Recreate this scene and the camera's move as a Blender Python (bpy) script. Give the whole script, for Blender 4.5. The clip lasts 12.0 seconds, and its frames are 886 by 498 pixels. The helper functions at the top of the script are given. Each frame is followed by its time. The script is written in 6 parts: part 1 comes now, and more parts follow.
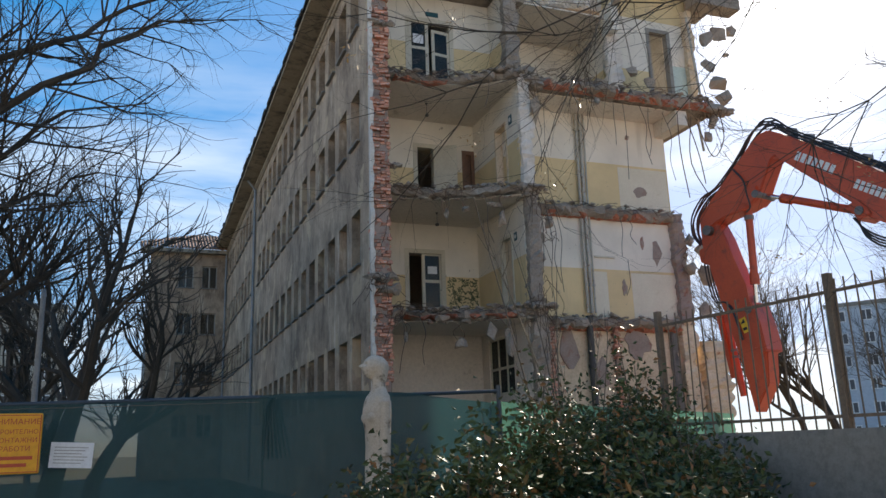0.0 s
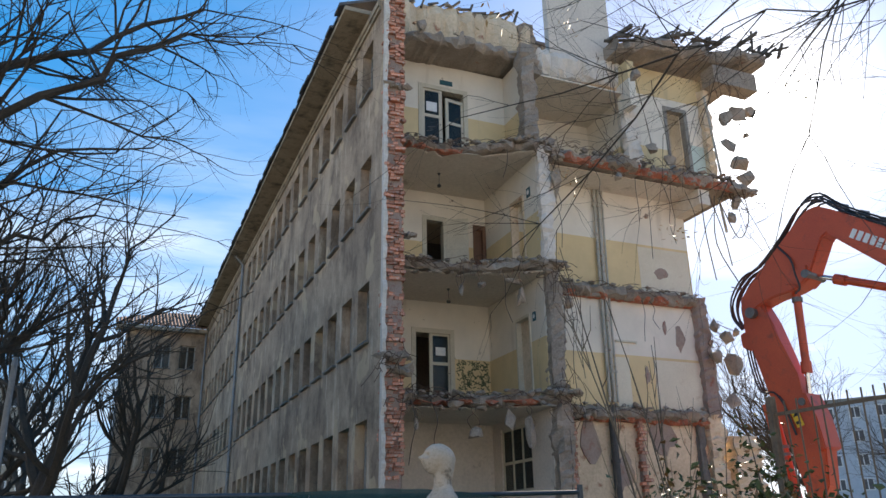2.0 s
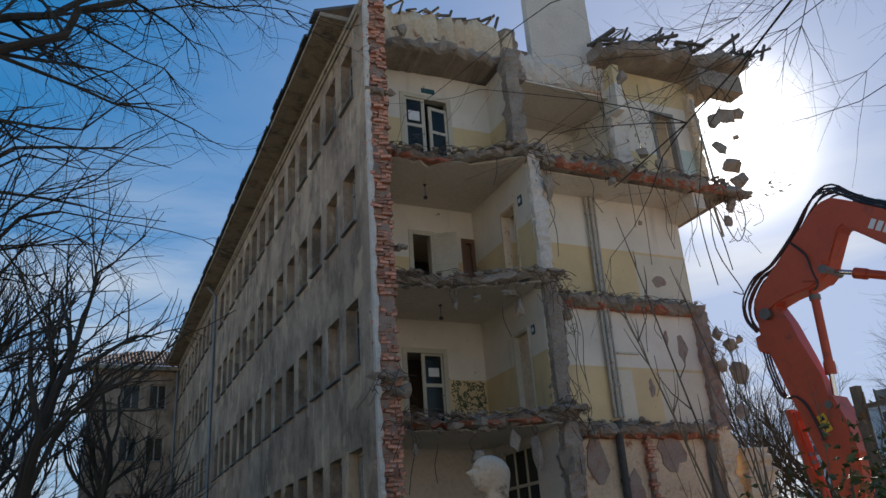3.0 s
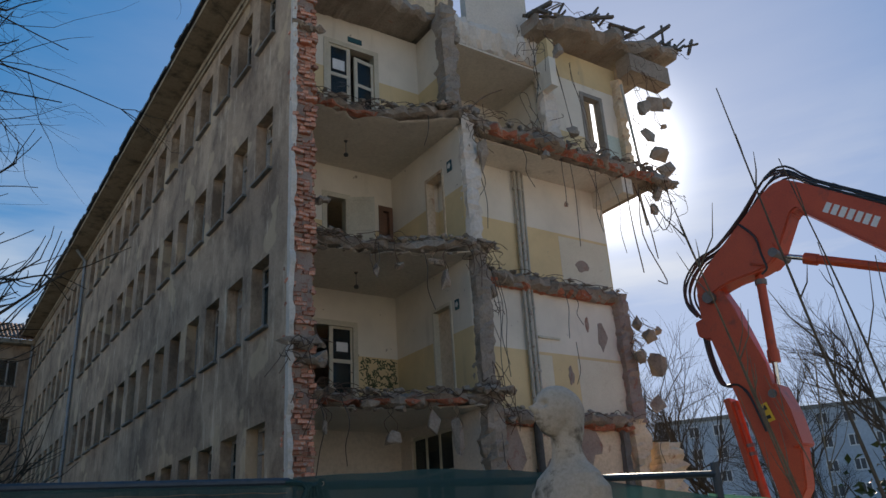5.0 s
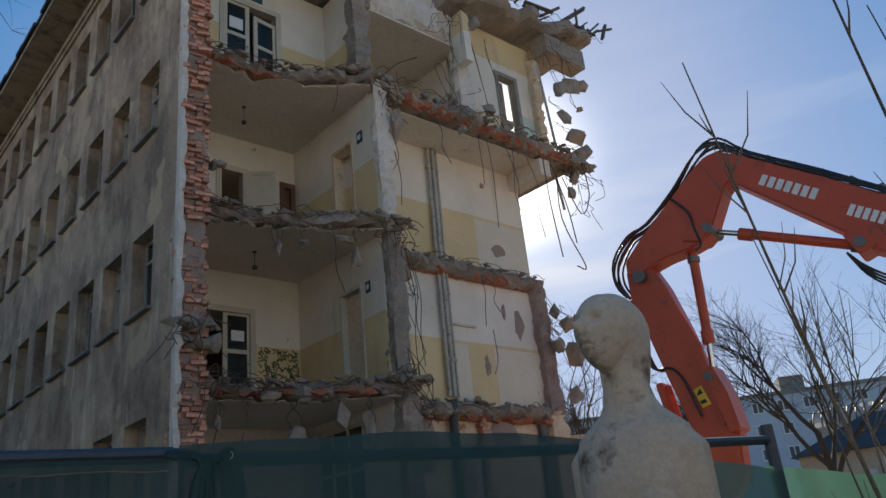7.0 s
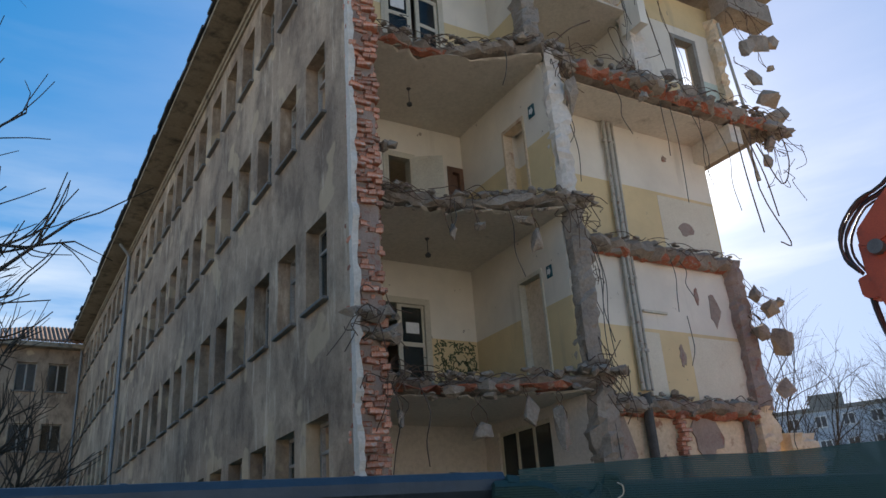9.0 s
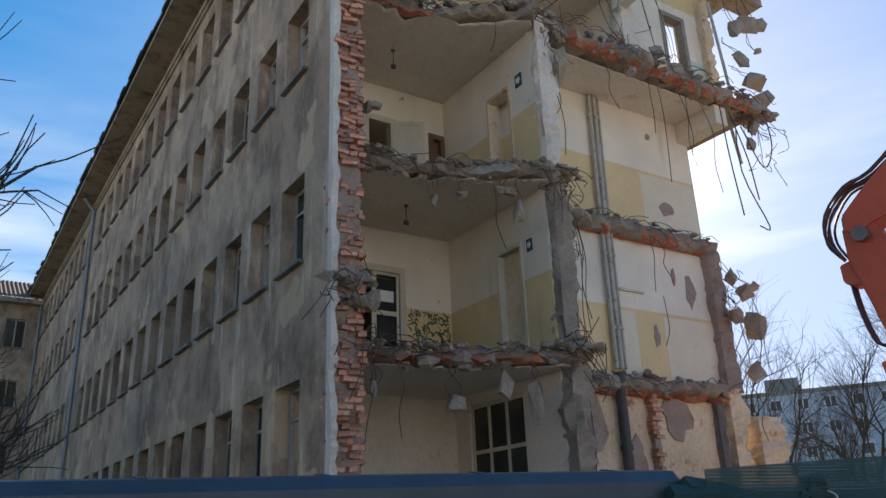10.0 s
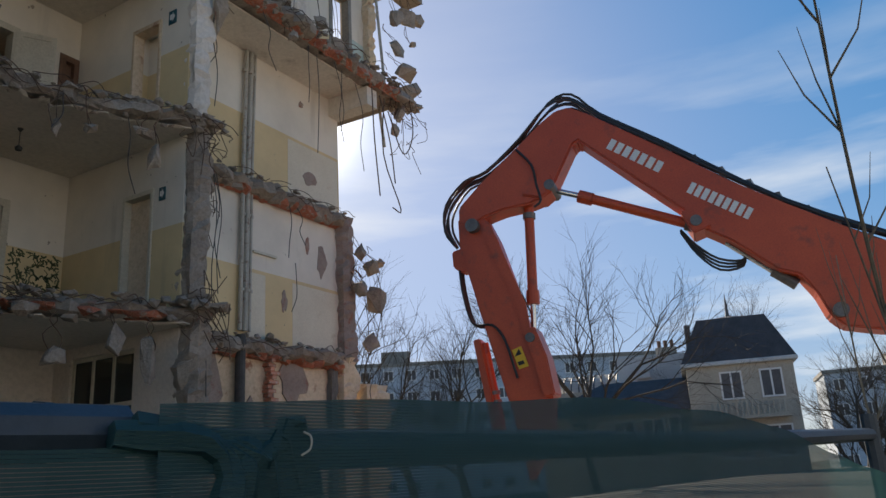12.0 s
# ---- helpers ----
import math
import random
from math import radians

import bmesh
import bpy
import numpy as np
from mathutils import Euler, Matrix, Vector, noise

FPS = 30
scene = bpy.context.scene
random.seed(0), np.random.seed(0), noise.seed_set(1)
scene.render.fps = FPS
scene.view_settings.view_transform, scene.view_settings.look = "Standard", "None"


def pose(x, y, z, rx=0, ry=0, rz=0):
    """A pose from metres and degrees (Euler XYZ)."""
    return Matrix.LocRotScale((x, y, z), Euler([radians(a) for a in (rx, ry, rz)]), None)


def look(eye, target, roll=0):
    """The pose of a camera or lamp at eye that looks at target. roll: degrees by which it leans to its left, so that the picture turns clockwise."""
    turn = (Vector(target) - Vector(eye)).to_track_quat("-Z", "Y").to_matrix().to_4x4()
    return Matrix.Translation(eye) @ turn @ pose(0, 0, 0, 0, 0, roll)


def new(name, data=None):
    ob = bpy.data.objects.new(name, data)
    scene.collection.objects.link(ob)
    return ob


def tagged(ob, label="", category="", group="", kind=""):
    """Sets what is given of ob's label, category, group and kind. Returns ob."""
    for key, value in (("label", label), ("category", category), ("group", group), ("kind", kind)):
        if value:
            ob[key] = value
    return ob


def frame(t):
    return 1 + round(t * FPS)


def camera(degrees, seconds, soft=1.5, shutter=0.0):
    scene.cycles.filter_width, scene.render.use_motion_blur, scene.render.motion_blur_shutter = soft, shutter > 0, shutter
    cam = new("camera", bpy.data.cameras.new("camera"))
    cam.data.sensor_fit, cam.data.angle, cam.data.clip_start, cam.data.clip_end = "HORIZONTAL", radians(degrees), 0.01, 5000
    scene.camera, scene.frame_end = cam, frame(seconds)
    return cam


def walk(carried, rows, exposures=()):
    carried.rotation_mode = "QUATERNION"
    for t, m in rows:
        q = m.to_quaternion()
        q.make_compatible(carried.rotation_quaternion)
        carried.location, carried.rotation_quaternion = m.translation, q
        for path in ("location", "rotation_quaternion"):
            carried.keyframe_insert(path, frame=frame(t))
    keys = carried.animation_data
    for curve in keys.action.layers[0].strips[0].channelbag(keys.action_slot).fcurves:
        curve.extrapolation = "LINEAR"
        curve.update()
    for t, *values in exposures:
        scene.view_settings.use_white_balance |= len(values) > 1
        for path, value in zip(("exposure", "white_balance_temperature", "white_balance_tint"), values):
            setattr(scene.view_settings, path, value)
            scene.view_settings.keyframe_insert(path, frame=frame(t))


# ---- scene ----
cam = camera(58.4, 12.0)
PATH = [
    (0, (-0.119, 0.505, 1.573), (0.572, 2.319, 2.054), -1.9),
    (0.5, (-0.02, 1.237, 1.661), (0.577, 3.07, 2.194), -5.3),
    (1, (0.025, 1.789, 1.733), (0.517, 3.649, 2.277), -3.2),
    (1.5, (-0.186, 2.027, 1.755), (0.433, 3.847, 2.309), 1.0),
    (2, (-0.41, 2.416, 1.765), (0.316, 4.146, 2.456), -1.0),
    (2.5, (-0.449, 3.321, 1.817), (0.329, 5.017, 2.538), -4.3),
    (3, (-0.44, 3.767, 1.787), (0.35, 5.439, 2.546), -4.1),
    (3.5, (-0.454, 4.428, 1.788), (0.492, 6.021, 2.542), -4.1),
    (3.7, (-0.446, 4.683, 1.781), (0.501, 6.272, 2.54), -5.5),
    (5.3, (-0.478, 6.192, 1.738), (0.606, 7.704, 2.472), -3.9),
    (5.5, (-0.482, 6.355, 1.736), (0.637, 7.842, 2.469), -5.3),
    (6, (-0.254, 6.799, 1.73), (1.084, 8.128, 2.397), -7.1),
    (6.5, (-0.012, 7.108, 1.769), (1.293, 8.428, 2.513), -7.1),
    (7, (0.197, 7.484, 1.801), (1.461, 8.85, 2.534), -6.1),
    (7.5, (0.462, 7.859, 1.862), (1.584, 9.393, 2.485), -3.6),
    (7.7, (0.576, 7.989, 1.905), (1.63, 9.578, 2.507), 0.9),
    (9.3, (0.494, 8.977, 2.088), (1.441, 10.553, 2.868), -4.8),
    (9.5, (0.482, 9.072, 2.104), (1.474, 10.617, 2.889), -3.6),
    (10, (0.533, 9.205, 2.137), (1.563, 10.773, 2.823), -2.3),
    (10.5, (0.71, 9.145, 2.122), (1.916, 10.589, 2.791), -2.6),
    (11, (0.862, 9.117, 2.117), (2.334, 10.299, 2.769), -2.5),
    (11.5, (0.838, 9.191, 2.137), (2.47, 10.177, 2.740), -2.3),
    (12, (0.709, 9.184, 2.115), (2.368, 10.149, 2.677), -3.3),
]
walk(cam, [(t, look(eye, target, roll)) for t, eye, target, roll in PATH], exposures=((0.0, 1.05, 7300, 10), (1.0, 1.1, 7300, 10), (2.0, 1.25, 7300, 10), (2.6, 0.45, 7300, 10), (6.7, 0.42, 7300, 10), (7.4, 0.75, 7300, 10), (9.5, 0.98, 7300, 10), (10.5, 1.08, 7300, 10), (11.0, 0.58, 7300, 10), (12.0, 0.55, 7300, 10)))

# world, sun, exposure
SUN = Vector((0.66, 0.60, 0.45)).normalized()
SUN_EL = math.asin(SUN.z)
SUN_AZ = math.atan2(SUN.x, SUN.y)
world = bpy.data.worlds.new("sky")
scene.world = world
world.use_nodes = True
wn, wl = world.node_tree.nodes, world.node_tree.links
wn.clear()
w_out, w_bg = wn.new("ShaderNodeOutputWorld"), wn.new("ShaderNodeBackground")
sky = wn.new("ShaderNodeTexSky")
sky.sky_type, sky.sun_disc = "NISHITA", False
sky.sun_elevation, sky.sun_rotation = SUN_EL, SUN_AZ
sky.air_density, sky.dust_density, sky.ozone_density = 1.0, 0.6, 2.5
def w_node(kind, **inputs):
    nd = wn.new(kind)
    for key, v in inputs.items():
        nd.inputs[key].default_value = v
    return nd


# the aureole round the sun is softened: c / (1 + c / k)
w_div, w_one, w_soft = wn.new("ShaderNodeVectorMath"), wn.new("ShaderNodeVectorMath"), wn.new("ShaderNodeVectorMath")
w_div.operation, w_one.operation, w_soft.operation = "DIVIDE", "ADD", "DIVIDE"
w_div.inputs[1].default_value, w_one.inputs[1].default_value = (3.05, 3.5, 4.6), (1, 1, 1)
wl.new(sky.outputs["Color"], w_div.inputs[0])
wl.new(w_div.outputs[0], w_one.inputs[0])
wl.new(sky.outputs["Color"], w_soft.inputs[0])
wl.new(w_one.outputs[0], w_soft.inputs[1])
w_hs = w_node("ShaderNodeHueSaturation", Saturation=1.75)
wl.new(w_soft.outputs[0], w_hs.inputs["Color"])
w_co, w_map = wn.new("ShaderNodeTexCoord"), wn.new("ShaderNodeMapping")
w_map.inputs["Scale"].default_value = (1.3, 1.3, 8.0)
w_map.inputs["Rotation"].default_value = (0.10, 0.05, 0.5)
w_n = w_node("ShaderNodeTexNoise", Scale=1.5, Detail=8, Roughness=0.55)
w_r = wn.new("ShaderNodeValToRGB")
w_r.color_ramp.elements[0].position, w_r.color_ramp.elements[1].position = 0.46, 0.68
w_sep, w_low = wn.new("ShaderNodeSeparateXYZ"), wn.new("ShaderNodeMapRange")
for key, v in (("From Min", 0.05), ("From Max", 0.5), ("To Min", 1.0), ("To Max", 0.05)):
    w_low.inputs[key].default_value = v
w_mul = wn.new("ShaderNodeMath")
w_mul.operation = "MULTIPLY"
w_cl = wn.new("ShaderNodeMix")
w_cl.data_type = "RGBA"
w_cl.inputs["B"].default_value = (3.6, 3.8, 4.0, 1)
wl.new(w_co.outputs["Generated"], w_map.inputs["Vector"])
wl.new(w_co.outputs["Generated"], w_sep.inputs["Vector"])
wl.new(w_sep.outputs["Z"], w_low.inputs["Value"])
wl.new(w_map.outputs["Vector"], w_n.inputs["Vector"])
wl.new(w_n.outputs["Fac"], w_r.inputs["Fac"])
wl.new(w_r.outputs["Color"], w_mul.inputs[0])
wl.new(w_low.outputs["Result"], w_mul.inputs[1])
wl.new(w_mul.outputs[0], w_cl.inputs["Factor"])
wl.new(w_hs.outputs["Color"], w_cl.inputs["A"])
w_dot, w_pow, w_glow, w_add = wn.new("ShaderNodeVectorMath"), wn.new("ShaderNodeMath"), wn.new("ShaderNodeMath"), wn.new("ShaderNodeMix")
w_dot.operation, w_pow.operation, w_glow.operation = "DOT_PRODUCT", "POWER", "MULTIPLY"
w_dot.inputs[1].default_value, w_pow.inputs[1].default_value, w_glow.inputs[1].default_value = tuple(SUN), 420.0, 14.0
w_add.data_type, w_add.blend_type = "RGBA", "ADD"
w_add.inputs["Factor"].default_value = 1.0
wl.new(w_co.outputs["Generated"], w_dot.inputs[0])
wl.new(w_dot.outputs["Value"], w_pow.inputs[0])
wl.new(w_pow.outputs[0], w_glow.inputs[0])
wl.new(w_cl.outputs["Result"], w_add.inputs["A"])
wl.new(w_glow.outputs[0], w_add.inputs["B"])
wl.new(w_add.outputs["Result"], w_bg.inputs["Color"])
w_bg.inputs["Strength"].default_value = 0.19
wl.new(w_bg.outputs["Background"], w_out.inputs["Surface"])

sun = new("sun", bpy.data.lights.new("sun", "SUN"))
sun.data.energy, sun.data.angle, sun.data.color = 5.0, radians(0.53), (1.0, 0.93, 0.82)
sun.matrix_world = look(SUN * 100, (0, 0, 0))


# ---- materials ----
def shader(name):
    m = bpy.data.materials.new(name)
    m.use_nodes = True
    return m, m.node_tree.nodes, m.node_tree.links, m.node_tree.nodes["Principled BSDF"]


def link_noise(n, l, scale, detail=5, rough=0.6, stretch=(1, 1, 1), coord="Object"):
    co, mp, tx = n.new("ShaderNodeTexCoord"), n.new("ShaderNodeMapping"), n.new("ShaderNodeTexNoise")
    mp.inputs["Scale"].default_value = stretch
    tx.inputs["Scale"].default_value, tx.inputs["Detail"].default_value, tx.inputs["Roughness"].default_value = scale, detail, rough
    l.new(co.outputs[coord], mp.inputs["Vector"])
    l.new(mp.outputs["Vector"], tx.inputs["Vector"])
    return tx.outputs["Fac"]


def ramp(n, l, fac, stops):
    r = n.new("ShaderNodeValToRGB")
    while len(r.color_ramp.elements) < len(stops):
        r.color_ramp.elements.new(0.5)
    for e, (p, c) in zip(r.color_ramp.elements, stops):
        e.position, e.color = p, (*c, 1)
    l.new(fac, r.inputs["Fac"])
    return r.outputs["Color"]


def mixed(n, l, a, b, fac, blend="MIX"):
    m = n.new("ShaderNodeMix")
    m.data_type, m.blend_type = "RGBA", blend
    for sock, v in (("A", a), ("B", b), ("Factor", fac)):
        if isinstance(v, (int, float)):
            m.inputs[sock].default_value = v
        elif isinstance(v, tuple):
            m.inputs[sock].default_value = (*v, 1)
        else:
            l.new(v, m.inputs[sock])
    return m.outputs["Result"]


def bump(n, l, p, fac, strength=0.3, distance=0.02):
    b = n.new("ShaderNodeBump")
    b.inputs["Strength"].default_value, b.inputs["Distance"].default_value = strength, distance
    l.new(fac, b.inputs["Height"])
    l.new(b.outputs["Normal"], p.inputs["Normal"])


def surface(name, dark, light, rough=0.85, big=0.8, fine=14.0, relief=0.35, metal=0.0, stain=None, stain_at=(0.55, 0.7), stretch=(1, 1, 1), depth=0.02, vary=0.0):
    """A mottled surface: two tones at a large and a fine scale, relief, and stains of a third tone."""
    m, n, l, p = shader(name)
    a = link_noise(n, l, big, 6, 0.6, stretch)
    b = link_noise(n, l, fine, 6, 0.7)
    c = ramp(n, l, a, [(0.3, dark), (0.7, light)])
    c = mixed(n, l, c, ramp(n, l, b, [(0.25, tuple(v * 0.65 for v in dark)), (0.6, light)]), 0.4)
    if stain:
        s = link_noise(n, l, big * 2.3, 8, 0.65, stretch)
        c = mixed(n, l, c, stain, ramp(n, l, s, [(stain_at[0], (0, 0, 0)), (stain_at[1], (1, 1, 1))]))
    if vary:
        oi, hs = n.new("ShaderNodeObjectInfo"), n.new("ShaderNodeHueSaturation")
        mr = n.new("ShaderNodeMapRange")
        mr.inputs["To Min"].default_value, mr.inputs["To Max"].default_value = 1 - vary, 1 + vary
        l.new(oi.outputs["Random"], mr.inputs["Value"])
        l.new(mr.outputs["Result"], hs.inputs["Value"])
        l.new(c, hs.inputs["Color"])
        c = hs.outputs["Color"]
    l.new(c, p.inputs["Base Color"])
    p.inputs["Roughness"].default_value, p.inputs["Metallic"].default_value = rough, metal
    if relief:
        bump(n, l, p, b, relief, depth)
    return m


def facade_render(name):
    """Weathered grey-beige render: cloudy blotches, a few pale runs, grime and rain shadows."""
    m, n, l, p = shader(name)
    base = ramp(n, l, link_noise(n, l, 0.55, 8, 0.66, (1, 1, 0.7)), [(0.36, (0.27, 0.175, 0.115)), (0.5, (0.41, 0.28, 0.185)), (0.64, (0.57, 0.405, 0.275))])
    grain = link_noise(n, l, 20, 6, 0.75)
    c = mixed(n, l, base, ramp(n, l, grain, [(0.3, (0.2, 0.15, 0.11)), (0.7, (0.62, 0.50, 0.38))]), 0.33)
    grime = link_noise(n, l, 1.2, 8, 0.7, (1.0, 0.8, 0.6))
    c = mixed(n, l, c, (0.14, 0.095, 0.065), ramp(n, l, grime, [(0.46, (0, 0, 0)), (0.62, (0.72, 0.72, 0.72))]))
    runs = link_noise(n, l, 2.1, 8, 0.72, (1.0, 1.3, 0.22))
    c = mixed(n, l, c, (0.80, 0.67, 0.51), ramp(n, l, runs, [(0.56, (0, 0, 0)), (0.68, (0.6, 0.6, 0.6))]))
    patch = link_noise(n, l, 0.8, 3, 0.5)
    c = mixed(n, l, c, (0.60, 0.45, 0.29), ramp(n, l, patch, [(0.6, (0, 0, 0)), (0.62, (0.6, 0.6, 0.6))]))
    l.new(c, p.inputs["Base Color"])
    p.inputs["Roughness"].default_value = 0.92
    bump(n, l, p, grain, 0.5, 0.025)
    return m


def room_paint(name, floor_z, dado, low, high, storey=3.4):
    """Two-tone oil paint of a room: a coloured dado under a paler upper wall, with chips and dirt."""
    m, n, l, p = shader(name)
    g, sep = n.new("ShaderNodeNewGeometry"), n.new("ShaderNodeSeparateXYZ")
    l.new(g.outputs["Position"], sep.inputs["Vector"])
    sub, mod, lt = n.new("ShaderNodeMath"), n.new("ShaderNodeMath"), n.new("ShaderNodeMath")
    sub.operation, sub.inputs[1].default_value = "SUBTRACT", floor_z
    mod.operation, mod.inputs[1].default_value = "FLOORED_MODULO", storey
    lt.operation, lt.inputs[1].default_value = "LESS_THAN", dado
    l.new(sep.outputs["Z"], sub.inputs[0])
    l.new(sub.outputs[0], mod.inputs[0])
    l.new(mod.outputs[0], lt.inputs[0])
    a = link_noise(n, l, 0.7, 6, 0.6)
    hi = ramp(n, l, a, [(0.3, tuple(v * 0.8 for v in high)), (0.65, high)])
    lo = ramp(n, l, a, [(0.3, tuple(v * 0.78 for v in low)), (0.65, low)])
    c = mixed(n, l, hi, lo, lt.outputs[0])
    chips = link_noise(n, l, 3.2, 8, 0.7)
    c = mixed(n, l, c, (0.30, 0.24, 0.19), ramp(n, l, chips, [(0.66, (0, 0, 0)), (0.675, (0.85, 0.85, 0.85))]))
    runs = link_noise(n, l, 2.2, 5, 0.6, (1, 1, 0.12))
    c = mixed(n, l, c, (0.33, 0.27, 0.2), ramp(n, l, runs, [(0.6, (0, 0, 0)), (0.8, (0.5, 0.5, 0.5))]))
    l.new(c, p.inputs["Base Color"])
    p.inputs["Roughness"].default_value = 0.75
    bump(n, l, p, chips, 0.25, 0.015)
    return m


def glass(name, tint=(0.5, 0.55, 0.55), rough=0.08, clear=0.6):
    m, n, l, p = shader(name)
    out = n["Material Output"]
    tr, mx = n.new("ShaderNodeBsdfTransparent"), n.new("ShaderNodeMixShader")
    tr.inputs["Color"].default_value = (*tint, 1)
    p.inputs["Base Color"].default_value = (0.03, 0.035, 0.04, 1)
    p.inputs["Roughness"].default_value = rough
    d = link_noise(n, l, 2.5, 5, 0.6)
    l.new(ramp(n, l, d, [(0.3, (0.02, 0.025, 0.03)), (0.75, (0.12, 0.12, 0.11))]), p.inputs["Base Color"])
    mx.inputs["Fac"].default_value = clear
    l.new(p.outputs["BSDF"], mx.inputs[1])
    l.new(tr.outputs["BSDF"], mx.inputs[2])
    l.new(mx.outputs["Shader"], out.inputs["Surface"])
    return m


def netting(name, base):
    """Woven green screening: fine horizontal threads, part open, light shining through the weave."""
    m, n, l, p = shader(name)
    out = n["Material Output"]
    co, sep = n.new("ShaderNodeTexCoord"), n.new("ShaderNodeSeparateXYZ")
    l.new(co.outputs["Object"], sep.inputs["Vector"])

    def wave(axis, freq):
        k, s = n.new("ShaderNodeMath"), n.new("ShaderNodeMath")
        k.operation, k.inputs[1].default_value, s.operation = "MULTIPLY", freq, "SINE"
        l.new(sep.outputs[axis], k.inputs[0])
        l.new(k.outputs[0], s.inputs[0])
        return s.outputs[0]

    wz = wave("Z", 2 * math.pi / 0.0032)
    dirt = link_noise(n, l, 1.1, 6, 0.6)
    c = mixed(n, l, ramp(n, l, dirt, [(0.3, tuple(v * 0.6 for v in base)), (0.7, base)]), tuple(v * 1.3 for v in base), wz)
    l.new(c, p.inputs["Base Color"])
    p.inputs["Roughness"].default_value = 0.7
    tl = n.new("ShaderNodeBsdfTranslucent")
    l.new(c, tl.inputs["Color"])
    m1, m2 = n.new("ShaderNodeMixShader"), n.new("ShaderNodeMixShader")
    m1.inputs["Fac"].default_value = 0.25
    l.new(p.outputs["BSDF"], m1.inputs[1])
    l.new(tl.outputs["BSDF"], m1.inputs[2])
    tr = n.new("ShaderNodeBsdfTransparent")
    hole = n.new("ShaderNodeMapRange")
    hole.inputs["From Min"].default_value, hole.inputs["From Max"].default_value = -1, 1
    hole.inputs["To Min"].default_value, hole.inputs["To Max"].default_value = 0.03, 0.24
    l.new(wz, hole.inputs["Value"])
    l.new(hole.outputs["Result"], m2.inputs["Fac"])
    l.new(m1.outputs["Shader"], m2.inputs[1])
    l.new(tr.outputs["BSDF"], m2.inputs[2])
    l.new(m2.outputs["Shader"], out.inputs["Surface"])
    bump(n, l, p, dirt, 0.3, 0.02)
    return m


RENDER = facade_render("weathered_render")
PLASTER_EDGE = surface("white_plaster_edge", (0.50, 0.44, 0.38), (0.74, 0.68, 0.61), 0.9, 2, 20, 0.5)
BRICK = surface("red_brick", (0.40, 0.115, 0.065), (0.62, 0.25, 0.15), 0.9, 3, 30, 0.6, stain=(0.50, 0.40, 0.33), stain_at=(0.54, 0.68), vary=0.4)
BRICK_TORN = surface("torn_brick_layer", (0.34, 0.09, 0.05), (0.56, 0.20, 0.115), 0.95, 3.5, 28, 0.9, stain=(0.40, 0.31, 0.25), stain_at=(0.53, 0.64), depth=0.04)
MORTAR = surface("old_mortar", (0.24, 0.17, 0.14), (0.40, 0.31, 0.26), 0.95, 2, 25, 0.8, stain=(0.3, 0.12, 0.08))
CONCRETE = surface("broken_concrete", (0.18, 0.14, 0.11), (0.44, 0.36, 0.29), 0.95, 1.6, 18, 0.9, stain=(0.33, 0.15, 0.1), stain_at=(0.62, 0.72), depth=0.04)
DUSTY = surface("dusty_rubble", (0.17, 0.135, 0.105), (0.44, 0.36, 0.29), 0.95, 2.5, 22, 0.9, depth=0.04)
PAINT = room_paint("room_paint", 5.05, 1.5, (0.74, 0.56, 0.31), (0.80, 0.72, 0.61))
BARE = surface("ochre_bare_plaster", (0.50, 0.36, 0.235), (0.78, 0.62, 0.44), 0.9, 1.2, 12, 0.6, stain=(0.34, 0.16, 0.1), stain_at=(0.6, 0.7))
LIME = surface("limewash_wall", (0.58, 0.50, 0.43), (0.76, 0.67, 0.58), 0.9, 0.8, 14, 0.3, stain=(0.36, 0.3, 0.25), stain_at=(0.64, 0.75))
CEIL = surface("limewashed_ceiling", (0.60, 0.52, 0.43), (0.78, 0.70, 0.60), 0.9, 0.7, 12, 0.2, stain=(0.4, 0.33, 0.26), stain_at=(0.62, 0.75))
# dark tone paints the shade of closed rooms into the wall colour
SHADE_IN = surface("shade_toned_inner_wall", (0.10, 0.09, 0.08), (0.2, 0.18, 0.16), 0.95)
FRAME_OLD = surface("old_grey_window_paint", (0.20, 0.18, 0.16), (0.44, 0.41, 0.37), 0.8, 3, 30, 0.4)
DOOR_CREAM = surface("cream_door_paint", (0.46, 0.40, 0.30), (0.66, 0.60, 0.48), 0.6, 2, 24, 0.3, stain=(0.3, 0.22, 0.14), stain_at=(0.66, 0.75))
DOOR_BROWN = surface("brown_door_wood", (0.12, 0.055, 0.03), (0.24, 0.12, 0.07), 0.6, 3, 20, 0.3, stretch=(1, 1, 0.15))
GLASS = glass("dusty_glass")
SILL = surface("sill_metal", (0.13, 0.12, 0.11), (0.24, 0.22, 0.2), 0.7, 2, 20, 0.2)
TIN = surface("roof_tin", (0.05, 0.05, 0.055), (0.13, 0.12, 0.12), 0.6, 2, 18, 0.3)
SOFFIT = surface("soffit_plaster", (0.25, 0.19, 0.13), (0.42, 0.34, 0.25), 0.9, 0.8, 12, 0.4, stain=(0.1, 0.08, 0.06), stain_at=(0.5, 0.7))
TILE = surface("clay_roof_tile", (0.15, 0.085, 0.06), (0.28, 0.16, 0.11), 0.9, 2, 25, 0.6)
ORANGE = surface("orange_machine_paint", (0.44, 0.052, 0.018), (0.60, 0.085, 0.026), 0.45, 1.2, 40, 0.08, stain=(0.22, 0.05, 0.028), stain_at=(0.56, 0.72))
STEEL = surface("worn_steel", (0.10, 0.09, 0.085), (0.22, 0.2, 0.19), 0.5, 3, 30, 0.3, metal=0.5)
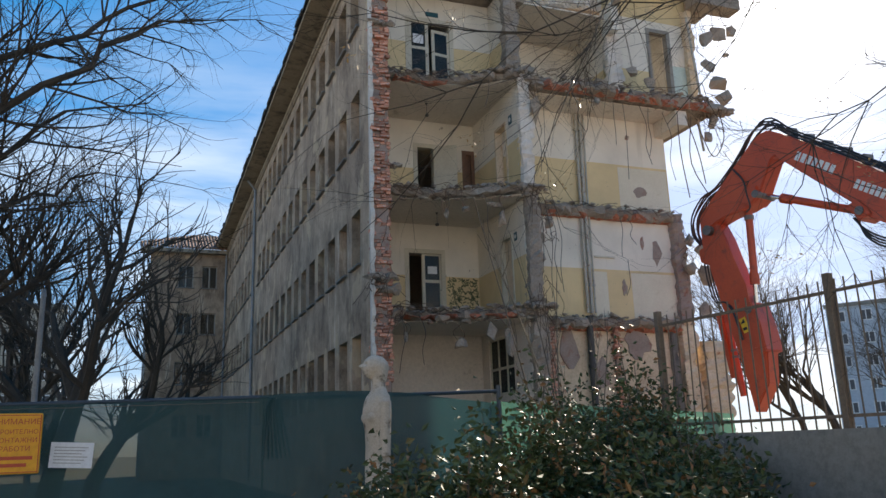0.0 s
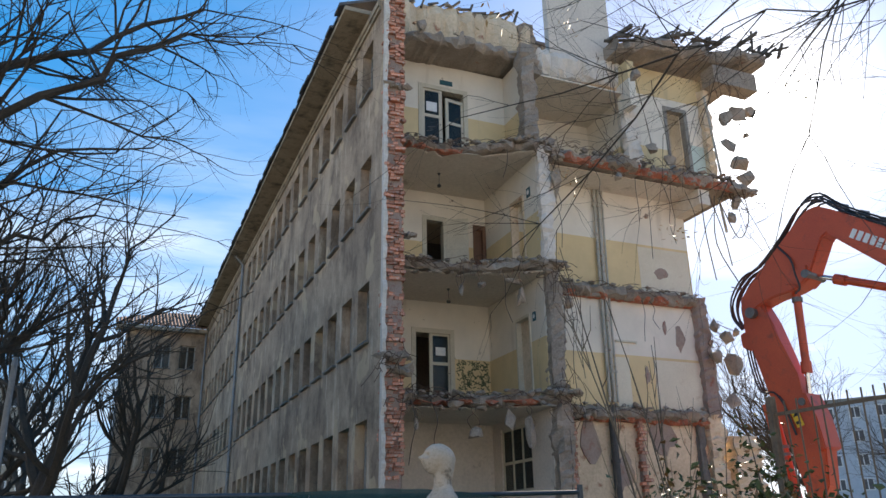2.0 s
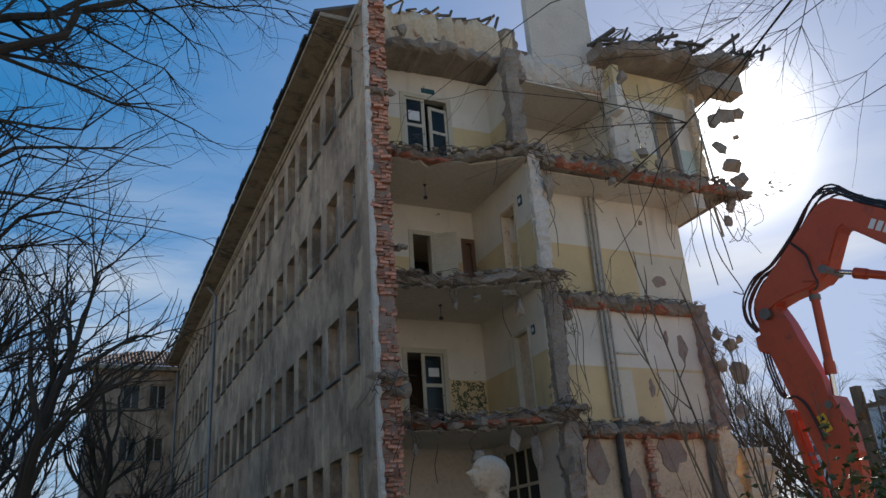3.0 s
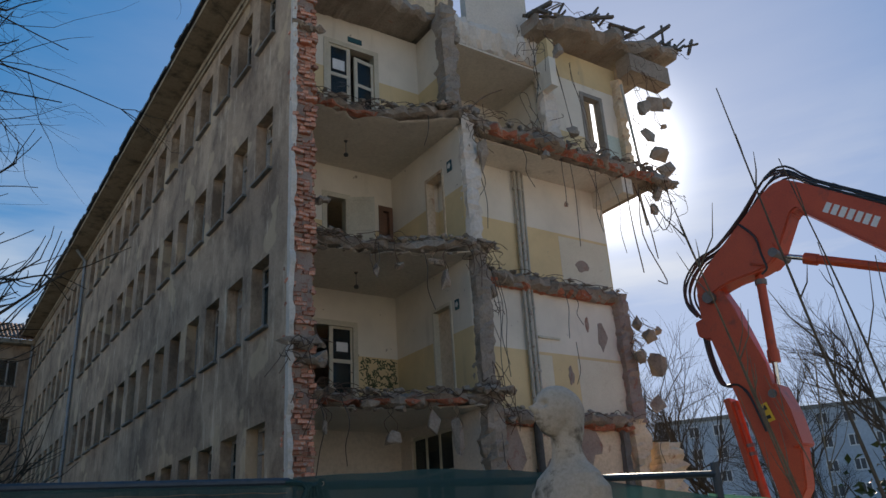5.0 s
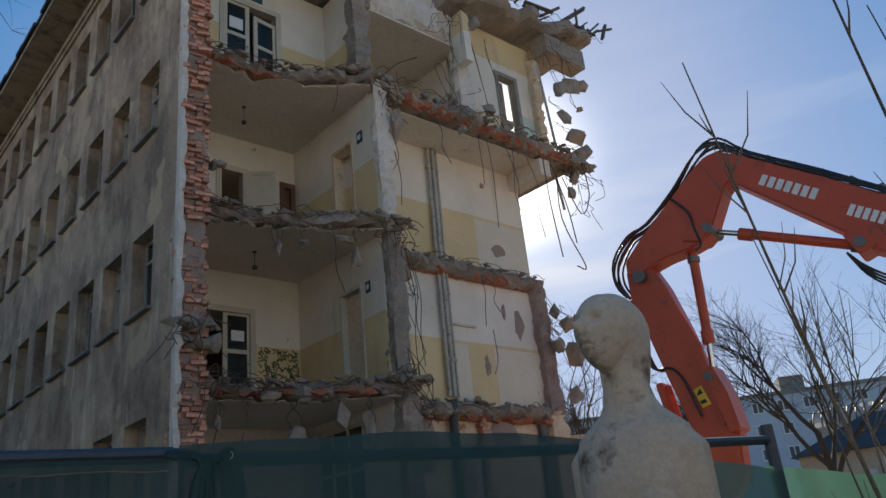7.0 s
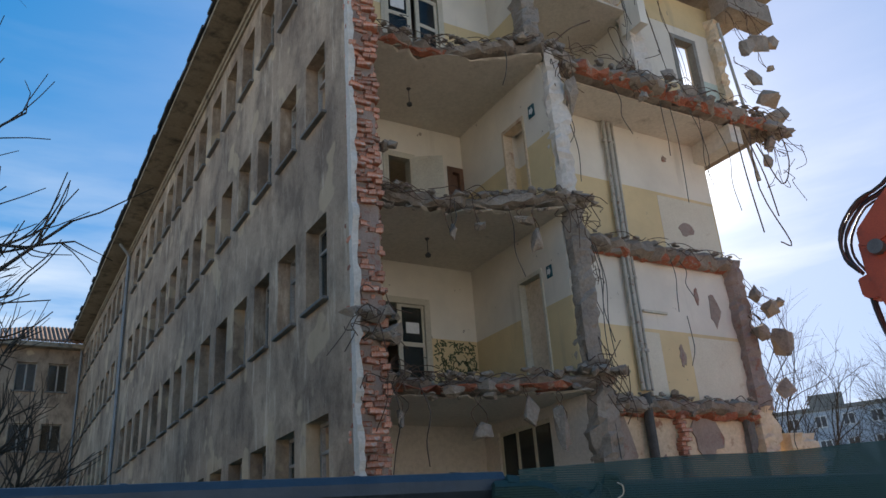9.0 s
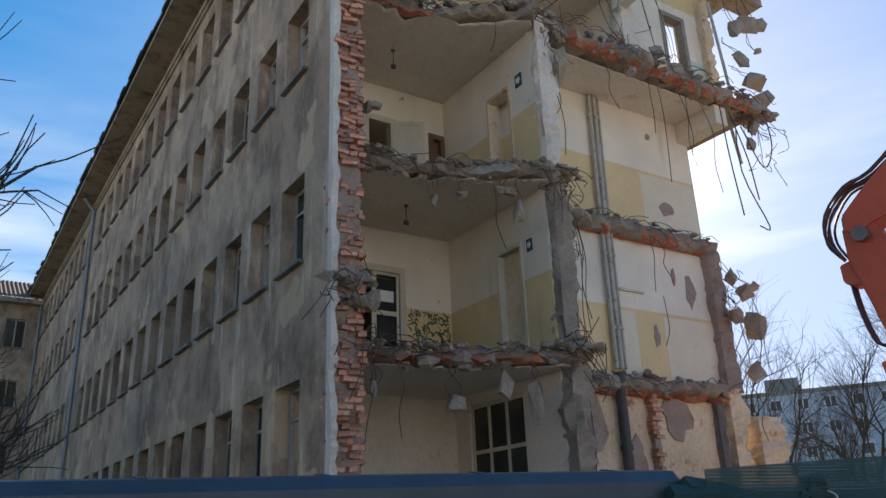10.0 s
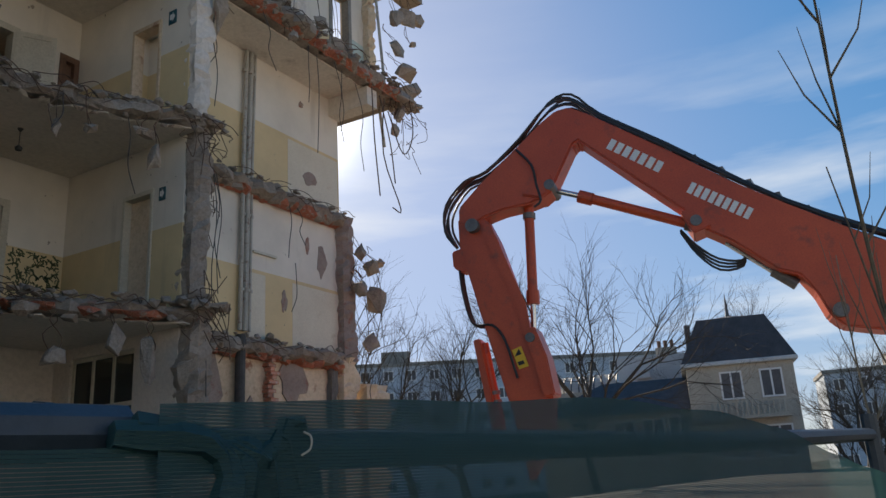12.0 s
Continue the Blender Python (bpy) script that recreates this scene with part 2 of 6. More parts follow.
CHROME = surface("piston_chrome", (0.5, 0.5, 0.5), (0.7, 0.7, 0.7), 0.2, 3, 30, 0.0, metal=1.0)
HOSE = surface("hose_rubber", (0.012, 0.012, 0.013), (0.035, 0.035, 0.037), 0.55, 4, 30, 0.2)
WHITE = surface("white_lettering", (0.68, 0.67, 0.65), (0.8, 0.79, 0.77), 0.6, 4, 30, 0.0)
YELLOW = surface("yellow_sticker", (0.75, 0.42, 0.02), (0.85, 0.5, 0.03), 0.5, 4, 30, 0.0)
BLACK = surface("black_print", (0.01, 0.01, 0.01), (0.03, 0.03, 0.03), 0.7, 4, 30, 0.0)
REBAR = surface("rusty_rebar", (0.06, 0.035, 0.022), (0.15, 0.09, 0.06), 0.85, 6, 40, 0.4)
CABLE = surface("old_cable", (0.03, 0.028, 0.026), (0.09, 0.085, 0.08), 0.7, 6, 40, 0.0)
PIPE = surface("painted_pipe", (0.34, 0.31, 0.26), (0.52, 0.48, 0.41), 0.6, 3, 30, 0.2, stain=(0.2, 0.1, 0.06))
ZINC = surface("zinc_downpipe", (0.16, 0.165, 0.17), (0.30, 0.31, 0.32), 0.55, 2, 20, 0.2, metal=0.3)
STONE = surface("weathered_statue_stone", (0.38, 0.32, 0.25), (0.58, 0.50, 0.41), 0.9, 2.2, 45, 0.5, stain=(0.11, 0.085, 0.06), stain_at=(0.57, 0.68), depth=0.008)
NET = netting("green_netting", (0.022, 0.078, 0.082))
# lighter copy of the netting: sun from behind is painted into its colour
NET_SUNLIT = netting("sunlit_green_netting", (0.12, 0.30, 0.21))
RAIL = surface("dark_painted_rail", (0.02, 0.035, 0.05), (0.05, 0.07, 0.09), 0.45, 3, 30, 0.1, metal=0.2)
BARK = surface("bare_bark", (0.03, 0.024, 0.019), (0.085, 0.068, 0.052), 0.95, 4, 30, 0.7, stretch=(1, 1, 0.3))
TWIG = surface("twig_bark", (0.07, 0.055, 0.042), (0.15, 0.12, 0.09), 0.9, 5, 40, 0.2)
SHOOT = surface("pale_shoot_bark", (0.12, 0.09, 0.06), (0.24, 0.19, 0.13), 0.85, 5, 40, 0.2)
GROUND = surface("bare_earth_and_grass", (0.14, 0.12, 0.08), (0.30, 0.26, 0.19), 0.95, 0.5, 9, 0.8, stain=(0.06, 0.075, 0.03), stain_at=(0.45, 0.6), depth=0.05)
PATHWAY = surface("trodden_asphalt", (0.045, 0.043, 0.04), (0.1, 0.095, 0.088), 0.95, 0.8, 30, 0.4)
RUSTY_FENCE = surface("rusty_fence_iron", (0.10, 0.07, 0.05), (0.22, 0.16, 0.11), 0.85, 4, 30, 0.4)
OLD_CONC = surface("old_concrete_wall", (0.16, 0.15, 0.13), (0.32, 0.30, 0.27), 0.95, 1.2, 16, 0.6)
SIGN_ORANGE = surface("orange_sign_paint", (0.80, 0.33, 0.015), (0.9, 0.42, 0.02), 0.5, 2, 20, 0.0)
SIGN_RED = surface("red_sign_print", (0.5, 0.05, 0.02), (0.6, 0.08, 0.03), 0.5, 2, 20, 0.0)
SIGN_GREEN = surface("exit_sign_teal", (0.01, 0.07, 0.09), (0.02, 0.1, 0.12), 0.5, 2, 20, 0.0)
PAPER = surface("white_paper_sheet", (0.68, 0.68, 0.68), (0.82, 0.82, 0.82), 0.8, 3, 20, 0.0)
BLOCK = surface("blue_grey_panel", (0.38, 0.43, 0.50), (0.54, 0.59, 0.65), 0.9, 0.12, 3, 0.1)
HOUSE = surface("old_house_render", (0.34, 0.29, 0.23), (0.52, 0.46, 0.38), 0.9, 0.7, 8, 0.3)
SLATE = surface("dark_slate_roof", (0.025, 0.025, 0.03), (0.075, 0.072, 0.075), 0.75, 1.5, 14, 0.5)
PALE_WALL = surface("pale_stucco", (0.45, 0.44, 0.44), (0.62, 0.61, 0.6), 0.9, 0.6, 8, 0.2)


def leaf_material(name, a, b, c):
    m, n, l, p = shader(name)
    g = n.new("ShaderNodeNewGeometry")
    col = ramp(n, l, g.outputs["Random Per Island"], [(0.0, a), (0.5, b), (0.76, b), (1.0, c)])
    l.new(col, p.inputs["Base Color"])
    p.inputs["Roughness"].default_value = 0.5
    p.inputs["Specular IOR Level"].default_value = 0.25
    return m


LEAF = leaf_material("evergreen_leaf", (0.03, 0.048, 0.02), (0.075, 0.10, 0.038), (0.30, 0.14, 0.06))
DRY_LEAF = leaf_material("dry_leaf", (0.30, 0.16, 0.06), (0.42, 0.25, 0.09), (0.5, 0.34, 0.14))


# ---- mesh helpers ----
def part(name, bm, material, parent=None, label=""):
    me = bpy.data.meshes.new(name)
    bm.to_mesh(me)
    bm.free()
    me.materials.append(material)
    ob = new(name, me)
    if parent:
        ob.parent = parent
    if label:
        ob["label"] = label
    return ob


def share(name, ob, m, parent=None):
    """Another object on the mesh of ob, at the pose m."""
    o = new(name, ob.data)
    o.matrix_world = m
    if parent:
        o.parent = parent
    return o


def empty(name, label, category, at=(0, 0, 0), group="", kind=""):
    e = new(name)
    e.location = at
    e.empty_display_size = 0.2
    bpy.context.view_layer.update()
    return tagged(e, label, category, group, kind)


def box(bm, x0, x1, y0, y1, z0, z1):
    v = [bm.verts.new(c) for c in ((x0, y0, z0), (x1, y0, z0), (x1, y1, z0), (x0, y1, z0), (x0, y0, z1), (x1, y0, z1), (x1, y1, z1), (x0, y1, z1))]
    for f in ((3, 2, 1, 0), (4, 5, 6, 7), (0, 1, 5, 4), (1, 2, 6, 5), (2, 3, 7, 6), (3, 0, 4, 7)):
        bm.faces.new([v[i] for i in f])
    return v


def boxes(*dims):
    bm = bmesh.new()
    for d in dims:
        box(bm, *d)
    return bm


def soft_box(x0, x1, y0, y1, z0, z1, r=0.01):
    bm = boxes((x0, x1, y0, y1, z0, z1))
    bmesh.ops.bevel(bm, geom=list(bm.edges), offset=r, segments=1, affect="EDGES")
    return bm


def tube(bm, pts, radii, sides=6):
    """A tapered tube along pts."""
    pts = [Vector(p) for p in pts]
    if isinstance(radii, (int, float)):
        radii = [radii] * len(pts)
    rings, side = [], None
    for i, p in enumerate(pts):
        d = (pts[min(i + 1, len(pts) - 1)] - pts[max(i - 1, 0)]).normalized()
        side = d.orthogonal().normalized() if side is None else (side - side.dot(d) * d).normalized()
        up = d.cross(side)
        rings.append([bm.verts.new(p + radii[i] * (math.cos(a) * side + math.sin(a) * up)) for a in (2 * math.pi * k / sides for k in range(sides))])
    for a, b in zip(rings, rings[1:]):
        for k in range(sides):
            bm.faces.new((a[k], a[(k + 1) % sides], b[(k + 1) % sides], b[k]))
    bm.faces.new(rings[0][::-1])
    bm.faces.new(rings[-1])


def chunk(bm, at, size, rng, squash=(1, 1, 1)):
    """An angular lump of broken masonry: the hull of a few scattered points."""
    rot = Euler((rng.uniform(-0.7, 0.7), rng.uniform(-0.7, 0.7), rng.uniform(0, 6))).to_matrix()
    vs = []
    for k in range(18):
        c = Vector((rng.uniform(-1, 1), rng.uniform(-1, 1), rng.uniform(-1, 1)))
        c = c / max(abs(c.x), abs(c.y), abs(c.z)) * rng.uniform(0.75, 1.0) if k < 13 else c.normalized() * 0.95
        c = rot @ c
        vs.append(bm.verts.new(Vector(at) + Vector((c.x * squash[0], c.y * squash[1], c.z * squash[2])) * size * 0.88))
    r = bmesh.ops.convex_hull(bm, input=vs, use_existing_faces=False)
    junk = [g for g in set(r["geom_interior"]) | set(r["geom_unused"]) if isinstance(g, bmesh.types.BMVert)]
    bmesh.ops.delete(bm, geom=junk, context="VERTS")


def sag(a, b, drop, rng, n=8, wob=0.05):
    a, b = Vector(a), Vector(b)
    return [a.lerp(b, i / n) + Vector((rng.uniform(-wob, wob), rng.uniform(-wob, wob), rng.uniform(-wob, wob) - drop * 4 * (i / n) * (1 - i / n))) for i in range(n + 1)]


# ---- ground ----
def ground_sheet():
    bm = bmesh.new()
    bmesh.ops.create_grid(bm, x_segments=2, y_segments=2, size=1500)
    return tagged(part("ground", bm, GROUND), "bare winter earth with thin grass and rubble dust", "ground", kind="structure")


ground_sheet()
walkway = part("pavement", boxes((-3.0, 0.75, -6, 9.7, 0.0, 0.03)), PATHWAY)
tagged(walkway, "worn grey asphalt footpath along the site fence", "pavement", kind="structure")
terrace = part("retaining_terrace", boxes((4.9, 60, -20, 9.2, 0, 1.6), (10.6, 60, 9.2, 17.5, 0, 1.55)), OLD_CONC)
tagged(terrace, "raised yard behind an old concrete retaining wall", "terrace", kind="structure")

# unseen pale walls, added to bounce sunlight onto the shaded building
back = part("bounce_wall_south", boxes((-40, 45, -26, -25.6, 0, 15)), PALE_WALL)
tagged(back, "plain pale wall added unseen across the street to bounce sunlight", "wall", kind="structure")
back = part("bounce_wall_west", boxes((-30.4, -30, -25.6, 40, 0, 13)), PALE_WALL)
tagged(back, "plain pale wall added unseen beyond the trees to bounce sunlight", "wall", kind="structure")

# ---- the half-demolished building ----
FLOORS = (1.65, 5.05, 8.45, 11.85, 15.25)
FX, BACK, PART_X, FRONT = 4.97, 22.53, 9.43, 18.85
END_Y, DEEP_X, BAY_Y = 56.3, 15.5, 20.55
building = empty("demolished_building", "four-storey grey rendered school block, its end torn open by demolition", "building", (FX, FRONT, 0))


def bpart(name, bm, material, label="", parent=None):
    ob = part(name, bm, material, None, label)
    p = parent or building
    ob.parent = p
    ob.matrix_parent_inverse = p.matrix_world.inverted()
    return ob


def bshare(name, src, m, parent):
    o = new(name, src.data)
    o.parent = parent
    o.matrix_parent_inverse = parent.matrix_world.inverted()
    o.matrix_basis = m
    return o


WIN_Y = [19.85 + 1.475 * i for i in range(14)] + [41.65 + 1.475 * i for i in range(10)]
ROWS_Z = [(2.75, 4.38), (6.2, 7.68), (9.6, 11.08), (13.0, 14.55)]
WIN_W = 0.95


def facade():
    bm = bmesh.new()
    x0, x1 = FX, FX + 0.5
    edges = [0.0] + [z for row in ROWS_Z for z in row] + [15.45]
    for a, b in zip(edges[0::2], edges[1::2]):
        box(bm, x0, x1, FRONT + 0.06, END_Y, a, b)
    ys = [FRONT + 0.06] + [v for y in WIN_Y for v in (y, y + WIN_W)] + [END_Y]
    for z0, z1 in ROWS_Z:
        for a, b in zip(ys[0::2], ys[1::2]):
            box(bm, x0, x1, a, b, z0, z1)
    return bpart("wall", bm, RENDER, "weathered grey-beige rendered street facade with pale run marks")


facade()


def window_set():
    """One window: outer frame, mullion and transom set deep in the opening, with two panes, then its copies."""
    for row, (z0, z1) in enumerate(ROWS_Z):
        h, w = z1 - z0, WIN_W
        fr = boxes((0.0, 0.07, 0, 0.06, 0, h), (0.0, 0.07, w - 0.06, w, 0, h), (0.0, 0.07, 0.06, w - 0.06, 0, 0.06), (0.0, 0.07, 0.06, w - 0.06, h - 0.06, h),
                   (-0.012, 0.06, w / 2 - 0.045, w / 2 + 0.045, 0.06, h - 0.06), (-0.006, 0.055, 0.06, w / 2 - 0.045, h * 0.7, h * 0.7 + 0.05), (-0.006, 0.055, w / 2 + 0.045, w - 0.06, h * 0.7, h * 0.7 + 0.05))
        pn = boxes((0.03, 0.036, 0.06, w / 2 - 0.045, 0.06, h - 0.06))
        sl = soft_box(-0.10, 0.2, -0.05, w + 0.05, -0.06, 0.0, 0.012)
        first = None
        rng = random.Random(row)
        for y in WIN_Y:
            m = Matrix.Translation((FX + 0.24, y, z0))
            if first is None:
                wn_ob = bpart("window", fr, FRAME_OLD, "old grey-painted double window, dusty panes")
                wn_ob.matrix_basis = m
                bpy.context.view_layer.update()
                p1 = bpart("pane", pn, GLASS, "", wn_ob)
                p1.matrix_basis = m
                s1 = bpart("window_sill", sl, SILL, "dark metal window sill")
                s1.matrix_basis = Matrix.Translation((FX, y, z0))
                first = (wn_ob, p1, s1)
                win = wn_ob
            else:
                win = bshare("window", first[0], m, building)
                win["label"] = "old grey-painted double window, dusty panes"
                bpy.context.view_layer.update()
                bshare("pane", first[1], m, win)
                if row:
                    s = bshare("window_sill", first[2], Matrix.Translation((FX, y, z0)), building)
            if rng.random() < 0.8:
                bshare("pane", first[1], m @ Matrix.Translation((0, w / 2 - 0.015, 0)), win)


window_set()

# eave, soffit, cornice and roof
bpart("cornice", boxes((FX - 0.10, FX, FRONT + 0.3, END_Y, 15.12, 15.3), (FX - 0.06, FX, FRONT + 0.3, END_Y, 15.0, 15.12)), SOFFIT, "chipped plaster cornice under the eave")
bpart("soffit", boxes((FX - 0.76, FX + 0.45, FRONT + 1.2, END_Y, 15.45, 15.58)), SOFFIT, "stained plaster soffit under the roof overhang")

def roof():
    rng = random.Random(2)
    y = FRONT + 1.3
    while y < END_Y:
        bm = bmesh.new()
        step = 0.545
        j = rng.uniform(-0.04, 0.06)
        z = 15.585 + rng.uniform(0, 0.03)
        rx = 10.2 if y > 23 else FX + 0.5
        rz = 2.6 * (rx - FX + 0.84) / (10.2 - FX + 0.84)
        v = [bm.verts.new(c) for c in ((FX - 0.84 - j, y, z), (FX - 0.84 - j, y + step, z), (rx, y + step, z + rz), (rx, y, z + rz),
                                       (FX - 0.84 - j, y, z + 0.09), (FX - 0.84 - j, y + step, z + 0.09), (rx, y + step, z + rz + 0.09), (rx, y, z + rz + 0.09))]
        for f in ((0, 1, 2, 3), (7, 6, 5, 4), (0, 4, 5, 1), (1, 5, 6, 2), (2, 6, 7, 3), (3, 7, 4, 0)):
            bm.faces.new([v[i] for i in f])
        bpart("roof_sheet", bm, TIN)
        y += 0.55
    # unseen roof, added to keep daylight out of the inner rooms
    bpart("roof", boxes((10.2, 15.5, 23, END_Y, 18.2, 18.3)), TIN, "dark flat roof sheet, unseen, added to shut out light")


roof()
# downpipes
for y, label in ((41.0, "zinc rainwater downpipe"), (56.0, "zinc rainwater downpipe")):
    bm = bmesh.new()
    tube(bm, [(FX - 0.1, y, 0.2), (FX - 0.1, y, 14.9), (FX - 0.5, y, 15.4)], 0.07, 8)
    for z in (2.5, 5.9, 9.2, 12.6):
        tube(bm, [(FX - 0.1, y, z), (FX - 0.1, y, z + 0.07)], 0.085, 8)
    bpart("downpipe", bm, ZINC, label)

# floors, and walls added to shut light out and keep the rooms dark
IN_X = FX + 0.5
for z in FLOORS:
    bpart("floor_slab", boxes((IN_X, DEEP_X, BACK + 0.3, END_Y, z - 0.3, z - 0.002)), CEIL, "")
bpart("wall", boxes((PART_X + 2.6, PART_X + 2.8, BACK + 0.3, END_Y, 0, 18)), SHADE_IN, "added spine wall, shade painted into its dark colour")
bpart("wall", boxes((DEEP_X - 0.45, DEEP_X, BACK + 0.35, END_Y, 0, 15.2)), RENDER, "unseen rear rendered wall, added to keep the rooms dark")
bpart("wall", boxes((FX, DEEP_X, END_Y, END_Y + 0.3, 0, 15.4)), SHADE_IN, "end wall at the wing, shade painted into its dark colour")


def holed_wall_y(name, y0, y1, x0, x1, z0, z1, holes, mat, label):
    """A wall across the plan with rectangular openings (x0, x1, z0, z1) that do not overlap in x."""
    bm = bmesh.new()
    x = x0
    for a, b, c, d in sorted(holes):
        if a > x:
            box(bm, x, a, y0, y1, z0, z1)
        if c > z0:
            box(bm, a, b, y0, y1, z0, c)
        if d < z1:
            box(bm, a, b, y0, y1, d, z1)
        x = b
    if x < x1:
        box(bm, x, x1, y0, y1, z0, z1)
    bmesh.ops.remove_doubles(bm, verts=bm.verts, dist=0.0005)
    return bpart(name, bm, mat, label)


def holed_wall_x(name, x0, x1, y0, y1, z0, z1, holes, mat, label):
    bm = bmesh.new()
    y = y0
    for a, b, c, d in sorted(holes):
        if a > y:
            box(bm, x0, x1, y, a, z0, z1)
        if c > z0:
            box(bm, x0, x1, a, b, z0, c)
        if d < z1:
            box(bm, x0, x1, a, b, d, z1)
        y = b
    if y < y1:
        box(bm, x0, x1, y, y1, z0, z1)
    bmesh.ops.remove_doubles(bm, verts=bm.verts, dist=0.0005)
    return bpart(name, bm, mat, label)


B0, B1 = BACK, BACK + 0.25
holed_wall_y("wall", B0, B1, IN_X, PART_X, 0, FLOORS[1] - 0.3, [], LIME, "pinkish limewashed back wall of the ground-floor room")
holed_wall_y("wall", B0, B1, IN_X, PART_X, FLOORS[1], FLOORS[2] - 0.3, [(7.1, 8.25, 5.05, 7.3)], PAINT, "cream and yellow painted back wall of the first-floor room")
holed_wall_y("wall", B0, B1, IN_X, PART_X, FLOORS[2], FLOORS[3] - 0.3, [(7.45, 8.1, 8.45, 10.72), (9.08, 9.4, 8.45, 10.62)], PAINT, "cream and yellow painted back wall of the second-floor room")
holed_wall_y("wall", 20.95, 21.2, IN_X, PART_X, FLOORS[3], FLOORS[4] - 0.3, [(6.75, 8.15, 11.85, 14.15)], PAINT, "cream and yellow painted back wall of the top-floor room")
for k in (1, 2):
    holed_wall_x("wall", PART_X, PART_X + 0.36, 19.3, B1, FLOORS[k], FLOORS[k + 1] - 0.3, [(20.05, 20.85, FLOORS[k], FLOORS[k] + 2.28)], PAINT, "two-tone painted partition wall with a doorway")
holed_wall_x("wall", PART_X, PART_X + 0.36, 19.3, B1, 0, FLOORS[1] - 0.3, [(20.35, 22.05, 2.9, 4.55)], LIME, "limewashed partition with an inner window")
holed_wall_x("wall", PART_X, PART_X + 0.36, 19.9, B1, FLOORS[3], FLOORS[4] - 0.3, [], PAINT, "painted stub of the top-floor partition")
# one added dark-painted wall stands for the shade of rooms behind the openings
bpart("wall", boxes((IN_X, PART_X + 2.6, 26.5, 26.7, 0, 15)), SHADE_IN, "added cross wall, shade painted into its dark colour")

# bay two: the far wall and its ragged end
holed_wall_y("wall", BAY_Y, BAY_Y + 0.3, PART_X + 0.36, 15.3, FLOORS[1], FLOORS[3] - 0.3, [], PAINT, "two-tone painted wall laid open, with pipe chases")
holed_wall_y("wall", BAY_Y + 0.02, BAY_Y + 0.32, PART_X + 0.36, 15.5, 0, FLOORS[1] - 0.3, [], BARE, "bare ochre plaster wall with brick showing")
holed_wall_y("wall", BAY_Y, BAY_Y + 0.3, 13.55, 16.75, FLOORS[3], FLOORS[4] + 1.0, [(15.1, 15.9, 11.85, 14.9)], PAINT, "torn painted wall of the top storey with a doorway")
holed_wall_y("wall", 22.6, 22.8, PART_X + 0.36, 13.6, FLOORS[3], FLOORS[4] + 0.1, [], PAINT, "back wall of the open top-storey room")
bpart("wall", boxes((13.45, 13.6, BAY_Y + 0.3, 22.6, FLOORS[3], FLOORS[4])), PAINT, "side wall of the open top-storey room")
bpart("ceiling", boxes((PART_X + 0.4, 13.5, 20.3, 22.6, FLOORS[4] - 0.35, FLOORS[4] - 0.3)), CEIL, "dirty plaster ceiling of the top-storey room")
bpart("wall", boxes((10.9, 13.2, 20.5, 20.75, 16.0, 19.6)), LIME, "pale plastered attic wall stub")


def torn_y(x):
    """Where the torn floors of the open rooms end: drawn back along the room, further out at the partition."""
    line = ((5.3, 19.65), (6.0, 19.88), (7.2, 19.92), (8.3, 19.45), (9.2, 18.92), (10.0, 18.9))
    for (xa, ya), (xb, yb) in zip(line, line[1:]):
        if x <= xb:
            return ya + (yb - ya) * max(0.0, (x - xa) / (xb - xa))
    return line[-1][1]


def drawn_back(p):
    """A point hanging at the old wall line, carried back to the torn edge along the line of sight from the path."""
    eye = Vector((0.5, 9.1, 2.1))
    return eye + (Vector(p) - eye) * (torn_y(p[0]) - 0.02 - eye.y) / (p[1] - eye.y) if p[0] < 9.2 and p[2] < 12.6 and p[1] < 19.4 else Vector(p)


def ragged_slab(name, x0, x1, y_front, y_back, z_top, thick, seed, label, wob=0.25, tilt=0.0, top=CONCRETE, rough=1.0, follow=False):
    """A floor slab whose front edge is torn: wavy plan line and broken thickness."""
    rng = random.Random(seed)
    bm = bmesh.new()
    n = max(6, int((x1 - x0) / 0.16))
    cols = []
    for i in range(n + 1):
        x = x0 + (x1 - x0) * i / n
        w = noise.noise((x * 1.1, seed * 3.1, 0.0)) * wob + rng.choice((-0.1, -0.03, 0.0, 0.06, 0.14)) * rng.uniform(0.5, 1.2)
        zt = z_top + rough * (noise.noise((x * 1.7, seed, 4.0)) * 0.05 + rng.uniform(-0.04, 0.04)) + tilt * i / n
        zb = z_top - thick + rough * (noise.noise((x * 1.9, seed, 9.0)) * 0.06 + rng.uniform(-0.05, 0.06)) + tilt * i / n
        yf = (torn_y(x) + y_front if follow else y_front) + w
        cols.append([bm.verts.new(c) for c in ((x, y_back, zt - 0.01), (x, yf + 0.15, zt), (x, yf + rng.uniform(0, 0.08), zt - thick * rng.uniform(0.2, 0.4)),
                                               (x, yf + rng.uniform(0.0, 0.16), zb + thick * rng.uniform(0.1, 0.3)), (x, yf + 0.12 + rng.uniform(0, 0.1), zb), (x, y_back, z_top - thick + tilt * i / n))])
    for a, b in zip(cols, cols[1:]):
        for k in range(6):
            bm.faces.new((a[k], a[(k + 1) % 6], b[(k + 1) % 6], b[k]))
    bm.faces.new(cols[0])
    bm.faces.new(cols[-1][::-1])
    bmesh.ops.recalc_face_normals(bm, faces=bm.faces)
    return bpart(name, bm, top, label)


